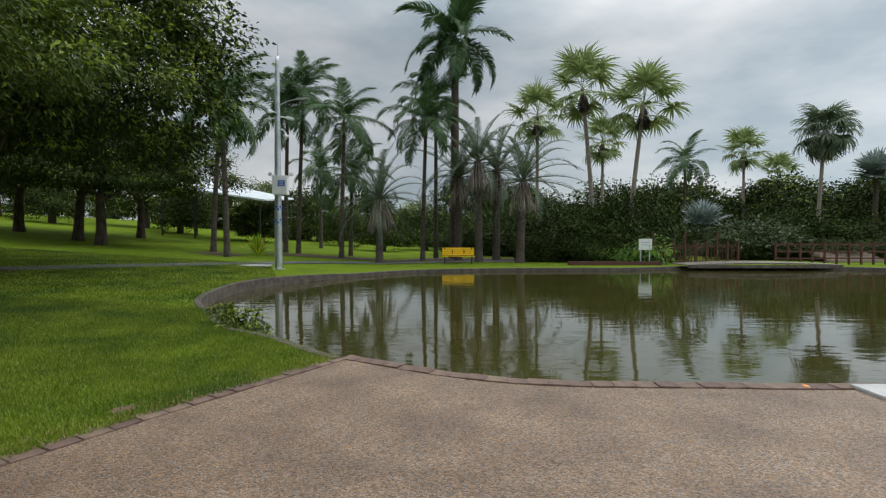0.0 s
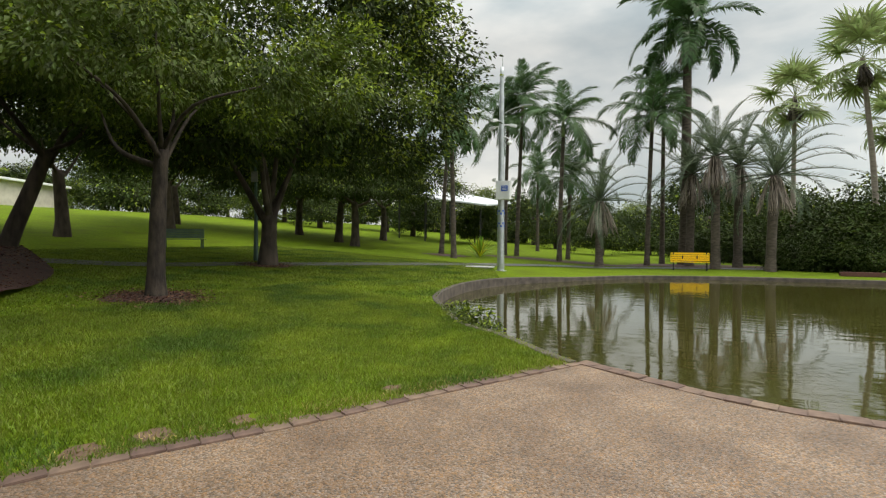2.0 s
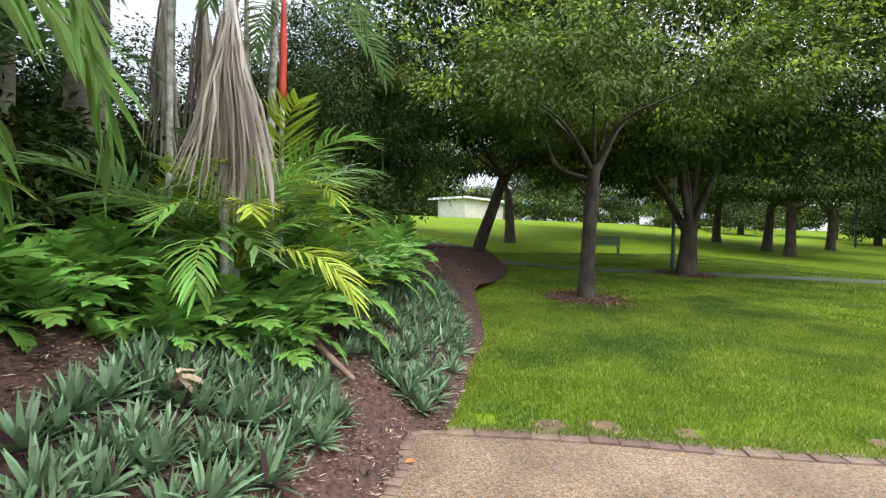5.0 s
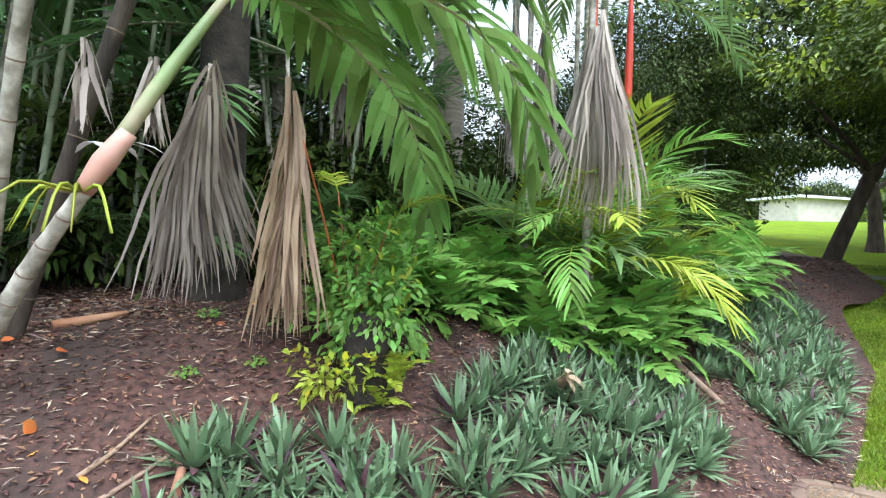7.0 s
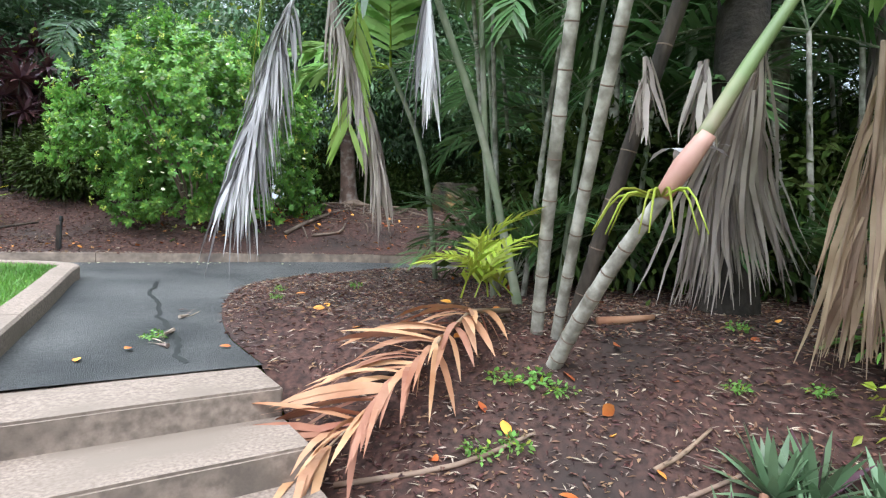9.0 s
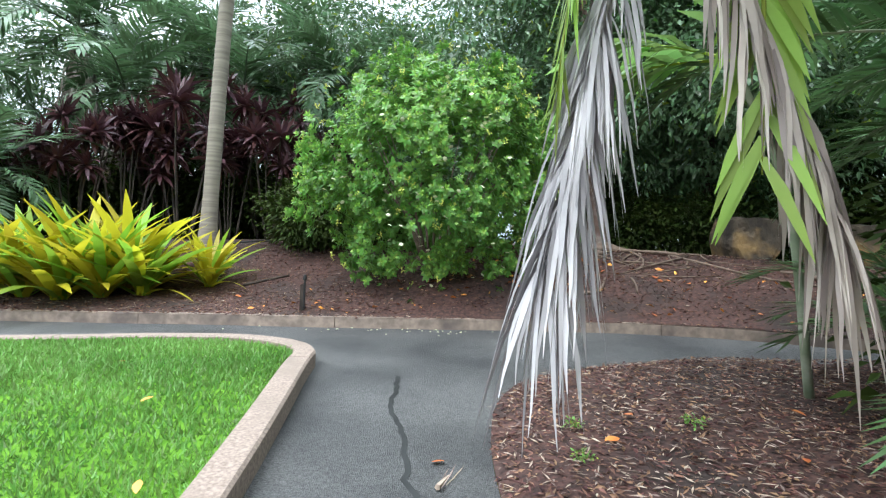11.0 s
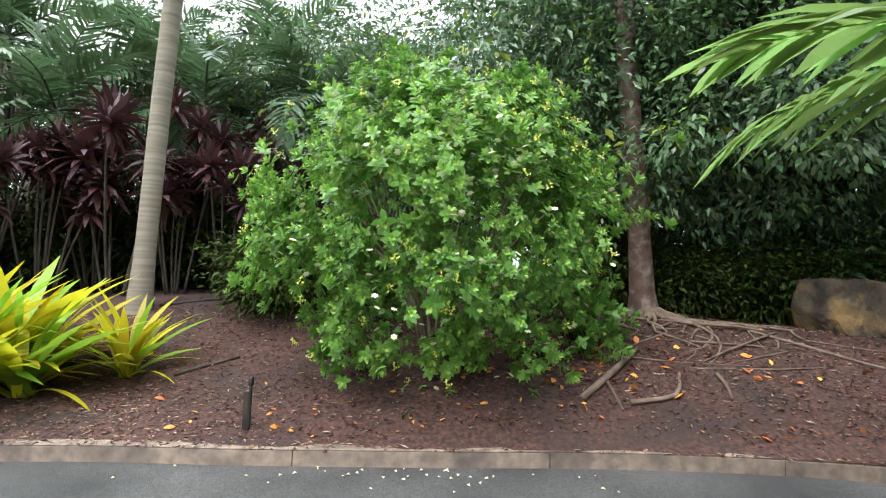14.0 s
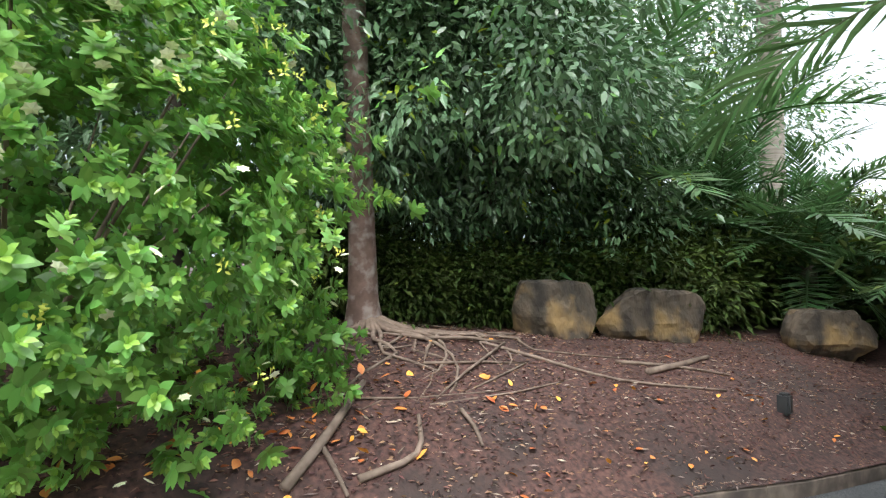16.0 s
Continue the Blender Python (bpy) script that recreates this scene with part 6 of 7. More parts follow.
def sprig_mesh(name, radii, boughs, per, seed):
    """A shrub's foliage: boughs that end in many sprigs, each a whorl of leaves with paler young ones at its tip."""
    r = np.random.default_rng(seed)
    d = unit(r.normal(size=(boughs, 3)))
    lump = np.array([1 + 0.3 * noise.noise(Vector(q * 2.4 + seed)) for q in d])
    c = d * ((0.72 + 0.26 * r.random(boughs) ** 0.6) * lump)[:, None] * np.array(radii)
    p = np.repeat(c, per, 0) + r.normal(size=(boughs * per, 3)) * 0.135 * np.repeat(r.uniform(0.8, 1.3, boughs), per)[:, None]
    out = unit(unit(p / np.array(radii)) + UP * 0.45 + r.normal(size=p.shape) * 0.4)
    k = len(p)
    size = r.uniform(0.75, 1.25, k)
    ring1 = unit(np.cross(out, r.normal(size=(k, 3))))
    ring2 = np.cross(out, ring1)
    pieces = []
    for level, (count, tilt, L, back, mi) in enumerate([(6, 1.35, 0.08, 0.045, 0), (5, 1.0, 0.068, 0.018, 0), (4, 0.6, 0.05, 0.0, 1)]):
        for j in range(count):
            a = 6.283 * j / count + level * 0.5 + r.normal(0, 0.2, k)
            side = ring1 * np.cos(a)[:, None] + ring2 * np.sin(a)[:, None]
            ax = out * math.cos(tilt) + side * math.sin(tilt) + r.normal(0, 0.12, (k, 3))
            keep = r.random(k) < 0.93
            pieces.append((*strips((p - out * back)[keep], ax[keep], out[keep] + 0.01, (L * size * r.uniform(0.8, 1.15, k))[keep], (L * 0.5 * size)[keep], 3, 0.5, [0.3, 0.95, 0.85, 0.08]), mi))
    return mesh_of(name, pieces, [M_BUSH, M_BUSHTIP])


bush = thing("flowering_shrub", "rounded glossy green shrub with cream flowers and yellow buds", "shrub", at=on_far(-1.77, -10.3))
bz = bush.matrix_world.translation[2]
part("foliage", sprig_mesh("foliage", (1.82, 1.6, 1.72), 225, 22, 61), bush, pose(0, 0, 3.22 - bz))
for k in range(22):
    a = k * 0.7
    part("stem", trunk_mesh("stem", [(0.1 * math.cos(a), 0.1 * math.sin(a), -0.1), (0.4 * math.cos(a), 0.35 * math.sin(a), 0.7), (1.1 * math.cos(a), 0.95 * math.sin(a), 1.7 + 0.5 * math.sin(k * 3))], [0.02, 0.014, 0.006], M_ROOT, 6), bush)
brng = np.random.default_rng(9)
FLOWER = mesh_of("flower", [(*kites(np.zeros((6, 3)), np.column_stack([np.cos(np.arange(6) * 1.047), np.sin(np.arange(6) * 1.047), np.full(6, 0.3)]), np.tile(UP, (6, 1)), 0.032, 0.03), 0)], [M_FLOWER])
BUD = mesh_of("bud", [(*kites(brng.normal(0, 0.012, (9, 3)), unit(brng.normal(size=(9, 3)) + UP), np.tile([1.0, 0, 0], (9, 1)), 0.03, 0.017), 0)], [M_BUD])
for k in range(290):
    d = unit(brng.normal(size=3) + [0.1, 0.9, 0.1])
    p = d * np.array([1.79, 1.58, 1.68]) * brng.uniform(0.95, 1.1)
    part("flower" if k % 3 else "bud", FLOWER if k % 3 else BUD, bush, pose(p[0], p[1], p[2] + 3.22 - bz, brng.uniform(-50, 0), brng.uniform(-30, 30), brng.uniform(0, 360)))

root_tree = thing("rooted_tree", "slim brown tree with mottled bark and spreading surface roots", "tree", at=on_far(-4.7, -11.0))
rz = root_tree.matrix_world.translation[2]
part("trunk", trunk_mesh("trunk", [(0, 0, -0.2), (0.04, 0.0, 0.3), (0.1, 0.0, 1.2), (0.3, 0, 3.6), (0.45, 0.0, 6.5)], [0.27, 0.165, 0.14, 0.13, 0.11], M_BARKRED, 12), root_tree)
for k in range(30):
    a = radians(brng.choice([80, 95, 110, 130, 150, 165, 45]) + brng.normal(0, 14))
    L = brng.uniform(0.5, 2.2)
    pts = []
    for u in np.linspace(0, 1, 6):
        x, y = math.cos(a + u * brng.normal(0, 0.35)) * (0.1 + L * u), math.sin(a + u * brng.normal(0.1, 0.3)) * (0.12 + L * u) * 0.9
        wx, wy = x - 4.7, y - 11.0
        pts.append((x, y, far_z(wx, wy) - rz + 0.03 * (1 - u) + 0.004 + brng.normal(0, 0.008) + (0.08 if u == 0 else 0)))
    part("root", trunk_mesh("root", pts, [0.05, 0.028, 0.02, 0.015, 0.011, 0.005], M_ROOT, 6), root_tree, None, "bare surface root")
part("crown", CROWN_WALL, root_tree, pose(-1.6, -2.2, 8.2) @ Matrix.Scale(0.95, 4))

def twig(label, pts, r, material=M_ROOT, zf=far_z, name="fallen_branch"):
    q = [(x, y, zf(x, y) + r * 0.7) for x, y in pts]
    o = q[0]
    ob = single(name, trunk_mesh(name, [tuple(np.subtract(p, o)) for p in q], [r, r * 0.9, r * 0.6], material, 7), label, "branch", "fallen branches", o)
    return ob


twig("long bare root lying across the soil", [(-4.8, -10.7), (-5.1, -10.1), (-5.47, -9.46), (-5.93, -8.82), (-6.9, -8.2)], 0.019)
twig("crooked fallen branch on brown soil", [(-2.84, -9.21), (-3.2, -9.37), (-3.75, -9.75)], 0.035)
twig("crooked fallen branch on brown soil", [(-3.23, -9.08), (-3.64, -9.04), (-3.85, -9.26)], 0.024)
twig("thin fallen stick on brown soil", [(-3.14, -9.33), (-3.14, -9.2), (-3.13, -9.04)], 0.018)
twig("thin fallen stick on brown soil", [(-4.17, -9.16), (-4.13, -9.0), (-4.08, -8.88)], 0.018)
twig("dark fallen branch beside boulders", [(-6.4, -8.75), (-6.95, -8.65), (-7.7, -8.6)], 0.035)
twig("pale fallen branch beside boulders", [(-6.29, -9.02), (-6.9, -8.66), (-7.4, -8.3)], 0.02)
twig("thin dark stick on the mulch slope", [(0.88, -11.09), (0.59, -11.2), (0.27, -11.35)], 0.022, M_BARKDARK)


def boulder(label, at, size, turn, seed):
    bm = bmesh.new()
    bmesh.ops.create_icosphere(bm, subdivisions=4, radius=1)
    r = np.random.default_rng(seed)
    cuts = [(Vector(unit(r.normal(size=3))), r.uniform(0.6, 0.82)) for _ in range(11)] + [(Vector((0, 0, 1)), 0.62), (Vector((0, 1, 0.1)), 0.66), (Vector((0.1, -1, 0.1)), 0.66)]
    for v in bm.verts:
        c = v.co.normalized()
        k = min([1.0] + [d / c.dot(n) for n, d in cuts if c.dot(n) > 0.05])
        f = c * (k + 0.05 * noise.noise(c * 3.0 + Vector((seed, 0, 0))) + 0.035 * noise.noise(c * 9 + Vector((seed, 3, 0))))
        v.co = Vector((f.x * size[0] * 0.9, f.y * size[1] * 0.9, (f.z + 0.5) * size[2] * 1.1))
    single("boulder", bm_mesh("boulder", bm, [M_STONE]), label, "boulder", "sandstone boulders", at, turn)


boulder("weathered brown sandstone boulder on soil", on_far(-6.5, -9.85), (0.56, 0.45, 0.5), -25, 1)
boulder("blocky sandstone boulder with ochre stains", on_far(-8.0, -9.28), (1.0, 0.45, 0.52), -30, 4)
boulder("grey layered sandstone boulder on soil", on_far(-9.7, -7.72), (0.64, 0.46, 0.46), -50, 7)
boulder("small sandstone boulder beside ferns", on_far(-9.8, -6.7), (0.4, 0.35, 0.35), 60, 9)

def cordyline(label, at, size, seed):
    r = np.random.default_rng(seed)
    ob = thing("cordyline", label, "shrub", "maroon cordylines", at)
    for k in range(7):
        a = r.uniform(0, 6.28)
        b = np.array([math.cos(a) * 0.15, math.sin(a) * 0.15, -0.05])
        h = r.uniform(1.1, 2.3) * size
        t = b + [math.cos(a) * 0.35 * size, math.sin(a) * 0.35 * size, h]
        st = part("cane", trunk_mesh("cane", [tuple(b), tuple((b + t) / 2 + [0.03, 0, 0]), tuple(t)], [0.022, 0.018, 0.014], M_BARK, 6), ob)
        part("leaf_head", CORDY[k % 2], st, pose(*t, r.normal(0, 14), r.normal(0, 14), r.uniform(0, 360)) @ Matrix.Scale(size * r.uniform(0.8, 1.15), 4))
    return ob


CORDY = [tuft_mesh("leaf_head", 40, 0.42, 0.075, [M_CORDY, M_RHOEOPURPLE], s, (-45, 85), 0.9, 3) for s in (1, 2)]
for i, (x, y, s) in enumerate([(3.5, -13.9, 1.15), (2.6, -14.1, 1.45), (1.8, -14.4, 1.2), (0.9, -14.3, 1.1), (0.4, -14.8, 1.1), (4.4, -14.0, 1.0), (3.2, -15.0, 1.5), (1.2, -15.4, 1.35), (5.4, -14.3, 1.1), (-0.4, -15.0, 1.2)]):
    cordyline("maroon-leaved cordyline with slim bare canes in mulch", on_far(x, y), s, 100 + i)
LILY = [mesh_of("leaf", [(*strips(np.zeros((1, 3)), np.array([[1.0, 0, 0]]), np.array([[0, 0, 1.0]]), 1.0, 0.095, 6, dr), 0)], [m_]) for m_ in (M_STRAP, M_YELLOW, M_YELLOW) for dr in (0.9, 1.5)]


def lily(label, at, n, size, seed):
    r = np.random.default_rng(seed)
    ob = thing("crinum_lily", label, "plant", "yellow lilies", at)
    for k in range(n):
        e = 34 + 52 * k / n + r.normal(0, 6)
        part("leaf", LILY[r.integers(0, 6)], ob, pose(r.normal(0, 0.03), r.normal(0, 0.03), 0.0, r.normal(0, 12), -e, k * 137.5 + r.normal(0, 12)) @ Matrix.Scale(size * r.uniform(0.7, 1.1), 4))


for i, (x, y, s_) in enumerate([(2.15, -10.85, 1.0), (2.6, -10.78, 1.05), (2.45, -11.25, 1.15), (3.1, -10.75, 1.05), (3.6, -10.95, 1.1), (3.0, -11.3, 1.15), (4.1, -11.0, 1.1)]):
    lily("yellow and green strap-leaved lily clump in mulch", on_far(x, y), 48, s_ * 1.38, 400 + i)
lily("small yellow and green strap-leaved lily beside a palm", on_far(1.36, -11.2), 46, 1.02, 410)
palm("leaning_palm", "slender grey ringed palm trunk leaning over the shrubs", on_far(1.85, -12.95), (1.55, -12.8, 9.6), 0.135, 0.12, F_QUEEN, 12, M_PALMBARK, 0.9, (75, -40), None, None, 0, "", 5)
stk = thing("garden_peg", "short black irrigation riser tied to a wooden peg", "peg", at=on_far(-0.07, -9.66))
part("peg", box("peg", 0.04, 0.025, 0.36, M_BARK, 0.003, (0.03, 0, -0.05)), stk)
part("riser", trunk_mesh("riser", [(0, 0, -0.05), (0, 0, 0.2), (0, 0, 0.38)], [0.014, 0.014, 0.014], M_BLACK, 8), stk)
part("sprinkler_head", trunk_mesh("sprinkler_head", [(0, 0, 0.36), (0, 0, 0.39), (0, 0, 0.43)], [0.022, 0.025, 0.018], M_BLACK, 8), stk)
ul = thing("uplight", "small black garden uplight set in soil", "lamp", at=on_far(-7.2, -7.78))
part("housing", box("housing", 0.13, 0.11, 0.2, M_BLACK, 0.02), ul)
part("spike", box("spike", 0.03, 0.03, 0.1, M_BLACK, 0.004, (0, 0, -0.09)), ul)
h = [(x, y, far_z(x, y) + 0.03) for x, y in [(1.6, -13.0), (0.85, -13.3), (0.2, -13.6), (-0.5, -13.7)]]
single("hose", trunk_mesh("hose", [tuple(np.subtract(p, h[0])) for p in h], [0.02] * 4, M_BLACK, 6), "grey garden hose lying on the mulch", "hose", at=h[0])

palm("stout_palm", "stout grey palm trunk rising beyond the boulders", on_far(-15.1, -9.4), (-15.2, -9.4, 13.0), 0.28, 0.24, F_QUEEN, 10, M_PALMBARK, 1.0, (70, -30), None, None, 0, "", 6)
# Palms, cycads and trees behind the rear bed.
F_BLUE = [frond_mesh("frond", 2.4, a, 30, 0.6, 0.06, [M_GLOSS, M_PALMGREY], 0.2, 0.9, 58, s, 0.1, 0.025) for a, s in ((85, 11), (110, 12))]
for i, (x, y, zt, s) in enumerate([(6.5, -13.5, 4.4, 1.0), (4.2, -15.8, 5.6, 1.1), (1.8, -16.5, 6.2, 1.1), (-0.6, -16.2, 6.4, 1.1), (8.5, -15, 6.0, 1.1), (3.2, -18, 7.2, 1.2), (-2.6, -17.5, 7.0, 1.1), (6.0, -17.5, 7.6, 1.2), (0.6, -19, 8.2, 1.2), (9.5, -12.5, 4.0, 1.0), (5.2, -12.9, 3.2, 0.8)]):
    palm("garden_palm", "broad-leaved palm with drooping blue-green fronds", on_far(x, y), (x + 0.2, y, zt), 0.12, 0.1, F_BLUE, 15, M_PALMDARK, s, (80, -30), None, D_FAR if i % 3 == 1 else None, 4 if i % 3 == 1 else 0, "palms behind the rear bed", 200 + i)
for i, (x, y, s) in enumerate([(-5.6, -12.6, 0.8), (-7.2, -11.6, 0.8), (-8.6, -11.6, 0.6), (-6.4, -13.8, 1.1), (-3.6, -13.6, 0.9), (-9.5, -12.5, 1.0), (-1.0, -19, 1.2), (-5.0, -18, 1.2), (12, -16, 1.0), (-10, -19, 1.3), (14, -22, 1.2), (-4, -26, 1.4), (16, -14, 1.0), (5, -21, 1.3), (9, -20, 1.0), (0.5, -24, 1.3), (2.6, -22, 1.15)]):
    tree("rear_tree", "dark glossy-leaved tree behind the rear bed", on_far(x, y), [(0, 0, -0.2), (0.1, 0, 1.5), (0.05, 0.1, 3.2)], [0.16, 0.12, 0.09], CROWN_WALL, (0, 0, 3.6 * s), M_BARKDARK, (), "trees behind the rear bed", i * 61.0, s)
CYCAD = [frond_mesh("frond", 1.6, a, 44, 0.32, 0.022, [M_PALM, M_PALM], 0.3, 0.2, 62, s, 0.1, 0.018) for a, s in ((50, 21), (75, 22))]
def cycad(label, at, n, size, seed):
    r = np.random.default_rng(seed)
    ob = thing("cycad", label, "cycad", "cycads", at)
    part("trunk", trunk_mesh("trunk", [(0, 0, -0.1), (0, 0, 0.3), (0, 0, 0.7 * size)], [0.16, 0.15, 0.12], M_PALMDARK, 9), ob)
    for k in range(n):
        part("frond", CYCAD[k % 2], ob, pose(0, 0, 0.65 * size, 0, -85 + 95 * k / n, k * 137.5) @ Matrix.Scale(size * r.uniform(0.85, 1.1), 4))


for i, (x, y, s) in enumerate([(-9.4, -11.2, 1.5), (-11.6, -9.6, 2.1), (-9.8, -10.8, 2.6), (-11.4, -8.2, 1.5), (-11.0, -6.9, 1.2)]):
    cycad("dark green cycad with stiff arching fronds", on_far(x, y), 22, s, 300 + i)
for i, (x, y, s) in enumerate([(-0.1, -12.6, 0.5), (-0.5, -13.0, 0.6), (-5.6, -11.6, 0.5), (-6.6, -11.0, 0.5), (-4.9, -12.2, 0.6), (-2.0, -14.5, 0.8), (-0.5, -15.2, 0.8), (1.2, -17.0, 0.9), (2.8, -16.8, 0.9), (4.6, -16.4, 0.9), (6.4, -16.0, 0.9), (8.0, -15.4, 1.0), (10, -14.6, 1.0)]):
    shrub("low dark shrub behind the flowering bush", on_far(x, y), CROWN_SHRUBDARK, s, i * 66.0, "rear shrubs", 1.0)

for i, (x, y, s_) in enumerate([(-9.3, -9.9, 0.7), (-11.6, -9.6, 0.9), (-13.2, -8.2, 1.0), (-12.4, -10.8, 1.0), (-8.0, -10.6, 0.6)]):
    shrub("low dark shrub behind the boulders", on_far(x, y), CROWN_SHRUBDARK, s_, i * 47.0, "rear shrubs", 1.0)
over = thing("overhanging_tree", "glossy-leaved tree hanging low over the boulders", "tree", at=on_far(-7.0, -11.3))
part("trunk", trunk_mesh("trunk", [(0, 0, -0.2), (0.05, 0.1, 1.2), (0.3, 0.4, 2.6)], [0.1, 0.08, 0.05], M_BARKDARK, 8), over)
CROWN_GLOSS = crown_mesh("crown", (1.9, 1.7, 1.7), 170, 80, 0.115, 0.4, [M_GLOSS, M_BUSH], 57, 0.26, 0.5, 0.9, 0.3, 0.08, 0.5, True)
part("crown", CROWN_GLOSS, over, pose(0.7, 0.9, 3.3))
part("crown", CROWN_GLOSS, over, pose(-0.3, 0.2, 5.6, 0, 0, 120))
part("crown", CROWN_GLOSS, over, pose(1.9, -0.6, 5.0, 0, 0, 220))

# ---- fallen leaves, sticks and litter ----
ff = thing("fallen_frond", "large orange-brown dead palm frond lying on mulch", "dead frond", at=(0, 0, 0))
fr = np.random.default_rng(71)
fu = np.linspace(0, 1, 12)
fx, fy = -2.8 + 1.82 * fu, -4.05 + 0.42 * fu + 0.12 * np.sin(fu * 2.6)
fz = np.array([bed_z(a, b) for a, b in zip(fx, fy)]) + 0.04 + 0.09 * np.sin(fu * 3.0)
part("rachis", mesh_of("rachis", [(*tube(np.column_stack([fx, fy, fz]), 0.016 * (1.15 - fu), 6), 0)], [M_DEADTAN], True), ff)
for sg in (1, -1):
    c = np.linspace(0.2, 0.98, 44) + fr.normal(0, 0.012, 44)
    p = np.column_stack([np.interp(c, fu, q) for q in (fx, fy, fz)])
    a = radians(15) + sg * (0.95 - 0.45 * c + fr.normal(0, 0.16, 44))
    ax = np.column_stack([np.cos(a), np.sin(a), fr.normal(0.12, 0.16, 44)])
    v, t = strips(p, ax, np.tile(UP, (44, 1)) + fr.normal(0, 0.45, (44, 3)), 0.64 * (0.6 + 0.4 * np.sin(c * 3)) * fr.uniform(0.75, 1.1, 44), 0.046 * fr.uniform(0.6, 1.2, 44), 5, fr.uniform(0.3, 1.2, 44))
    apart(ff, "leaflet", v, t, 12, [M_ORANGE])
twig("tan dead palm stalk on the mulch", [(-1.3, -3.5), (-1.75, -3.22), (-2.12, -3.1)], 0.014, M_DEADTAN, bed_z, "palm_stalk")
twig("pale dead stalk lying on the mulch", [(-2.36, -2.64), (-2.5, -2.6), (-2.69, -2.58)], 0.012, M_DEADTAN, bed_z, "palm_stalk")
twig("pale dead stalk lying on the mulch", [(-2.14, -2.62), (-2.35, -2.5), (-2.58, -2.4)], 0.013, M_DEADTAN, bed_z, "palm_stalk")
twig("dead grey palm stalk among the rosettes", [(-5.65, 0.25), (-5.1, 0.45), (-4.75, 0.62)], 0.04, M_DEADTAN, lambda x, y: bed_z(x, y) + 0.06, "palm_stalk")
twig("orange strip of palm bark on mulch", [(-3.05, -3.5), (-3.2, -3.42), (-3.42, -3.35)], 0.03, M_ORANGE, bed_z, "palm_stalk")
twig("orange strip of palm bark beside rosettes", [(-2.1, -2.2), (-2.3, -2.2), (-2.5, -2.28)], 0.03, M_ORANGE, lambda x, y: bed_z(x, y) + 0.06, "palm_stalk")
single("dead_leaf_tuft", drape_mesh("dead_leaf_tuft", 0.5, 0.5, 26, M_DEADTAN, 88, 0.04), "tan dead leaf caught among rosettes", "dead frond", at=on_bed(-3.75, -0.62, 0.35), tip=(0, 55))

lrng = np.random.default_rng(33)
LEAF = mesh_of("fallen_leaf", [(*strips(np.array([[0, 0, 0.006]]), np.array([[1.0, 0, 0.25]]), np.array([[0, 0.2, 1.0]]), 0.11, 0.062, 5, 0.5, [0.1, 0.7, 1.0, 0.9, 0.6, 0.05]), 0)], [M_LEAFORANGE])
spots = [(-1.7, -3.28), (-2.05, -3.25), (-2.01, -3.34), (-2.82, -2.81), (-2.35, -2.84), (-1.9, -5.6), (-2.6, -5.2)]
for x, y in spots + [(lrng.uniform(-4.2, -1.6), lrng.uniform(-6, -2)) for _ in range(26)]:
    if -(x + 3.58) * 0.776 - (y - 0.54) * 0.635 > 0.7:
        single("fallen_leaf", LEAF, "orange fallen leaf on the ground", "leaf", "fallen leaves", on_bed(x, y, 0.012), lrng.uniform(0, 360), lrng.uniform(0.5, 1.1), tip=(lrng.normal(0, 20), lrng.normal(0, 20)))
for x, y in [(lrng.uniform(-7.5, 1.0), 0) for _ in range(110)]:
    y = kerb_back(x) - abs(lrng.normal(0, 0.7)) - 0.05
    single("fallen_leaf", LEAF, "orange fallen leaf on the ground", "leaf", "fallen leaves", on_far(x, y, 0.012), lrng.uniform(0, 360), lrng.uniform(0.4, 0.9), tip=(lrng.normal(0, 20), lrng.normal(0, 20)))
for x, y in lrng.normal((-2.9, -9.6), (0.8, 0.3), (90, 2)):
    if y < kerb_back(x) - 0.05:
        single("fallen_leaf", LEAF, "reddish fallen leaf under the flowering shrub", "leaf", "fallen leaves", on_far(x, y, 0.012), lrng.uniform(0, 360), lrng.uniform(0.4, 0.95), tip=(lrng.normal(0, 25), lrng.normal(0, 25)))
for x, y in [(-0.6, -4.8), (-1.11, -4.66), (-0.95, -5.7), (-0.35, -4.62)]:
    single("fallen_leaf", LEAF, "tan fallen leaf on the asphalt path", "leaf", "fallen leaves", (x, y, path_z(x, y) + 0.008), lrng.uniform(0, 360), 0.62)
for x, y in [(-4.0, 0.9), (-3.75, 0.4), (3.86, 5.3)]:
    single("fallen_leaf", LEAF, "orange fallen leaf on the paving", "leaf", "fallen leaves", (x, y, 0.012), lrng.uniform(0, 360), 0.8)
for x, y in [(0.35, -4.6), (0.75, -5.3), (1.0, -4.9), (0.5, -6.3), (1.6, -5.6), (0.25, -5.4), (2.1, -6.6), (0.9, -7.0)]:
    single("fallen_leaf", LEAF, "brown fallen leaf on the raised lawn", "leaf", "fallen leaves", (x, y, path_z(x, y) + 0.135), lrng.uniform(0, 360), 0.6, tip=(lrng.normal(0, 20), lrng.normal(0, 20)))
for x, y, a, b in [(-0.93, -5.45, 60, 0.3), (-0.85, -5.1, 240, 0.22), (-0.78, -4.75, 110, 0.2)]:
    single("dry_twigs", drape_mesh("dry_twigs", b, 0.3, 12, M_STRAW, int(a), 0.006), "thin dry grass stems lying on the asphalt path", "twig", "twigs on the path", (x, y, path_z(x, y) + 0.02), a, tip=(0, 86))
single("weed", SPRIG, "small green weed growing in the path crack", "weed", "weeds", (-0.72, -4.95, path_z(-0.72, -4.95) + 0.02), 30, 0.5)
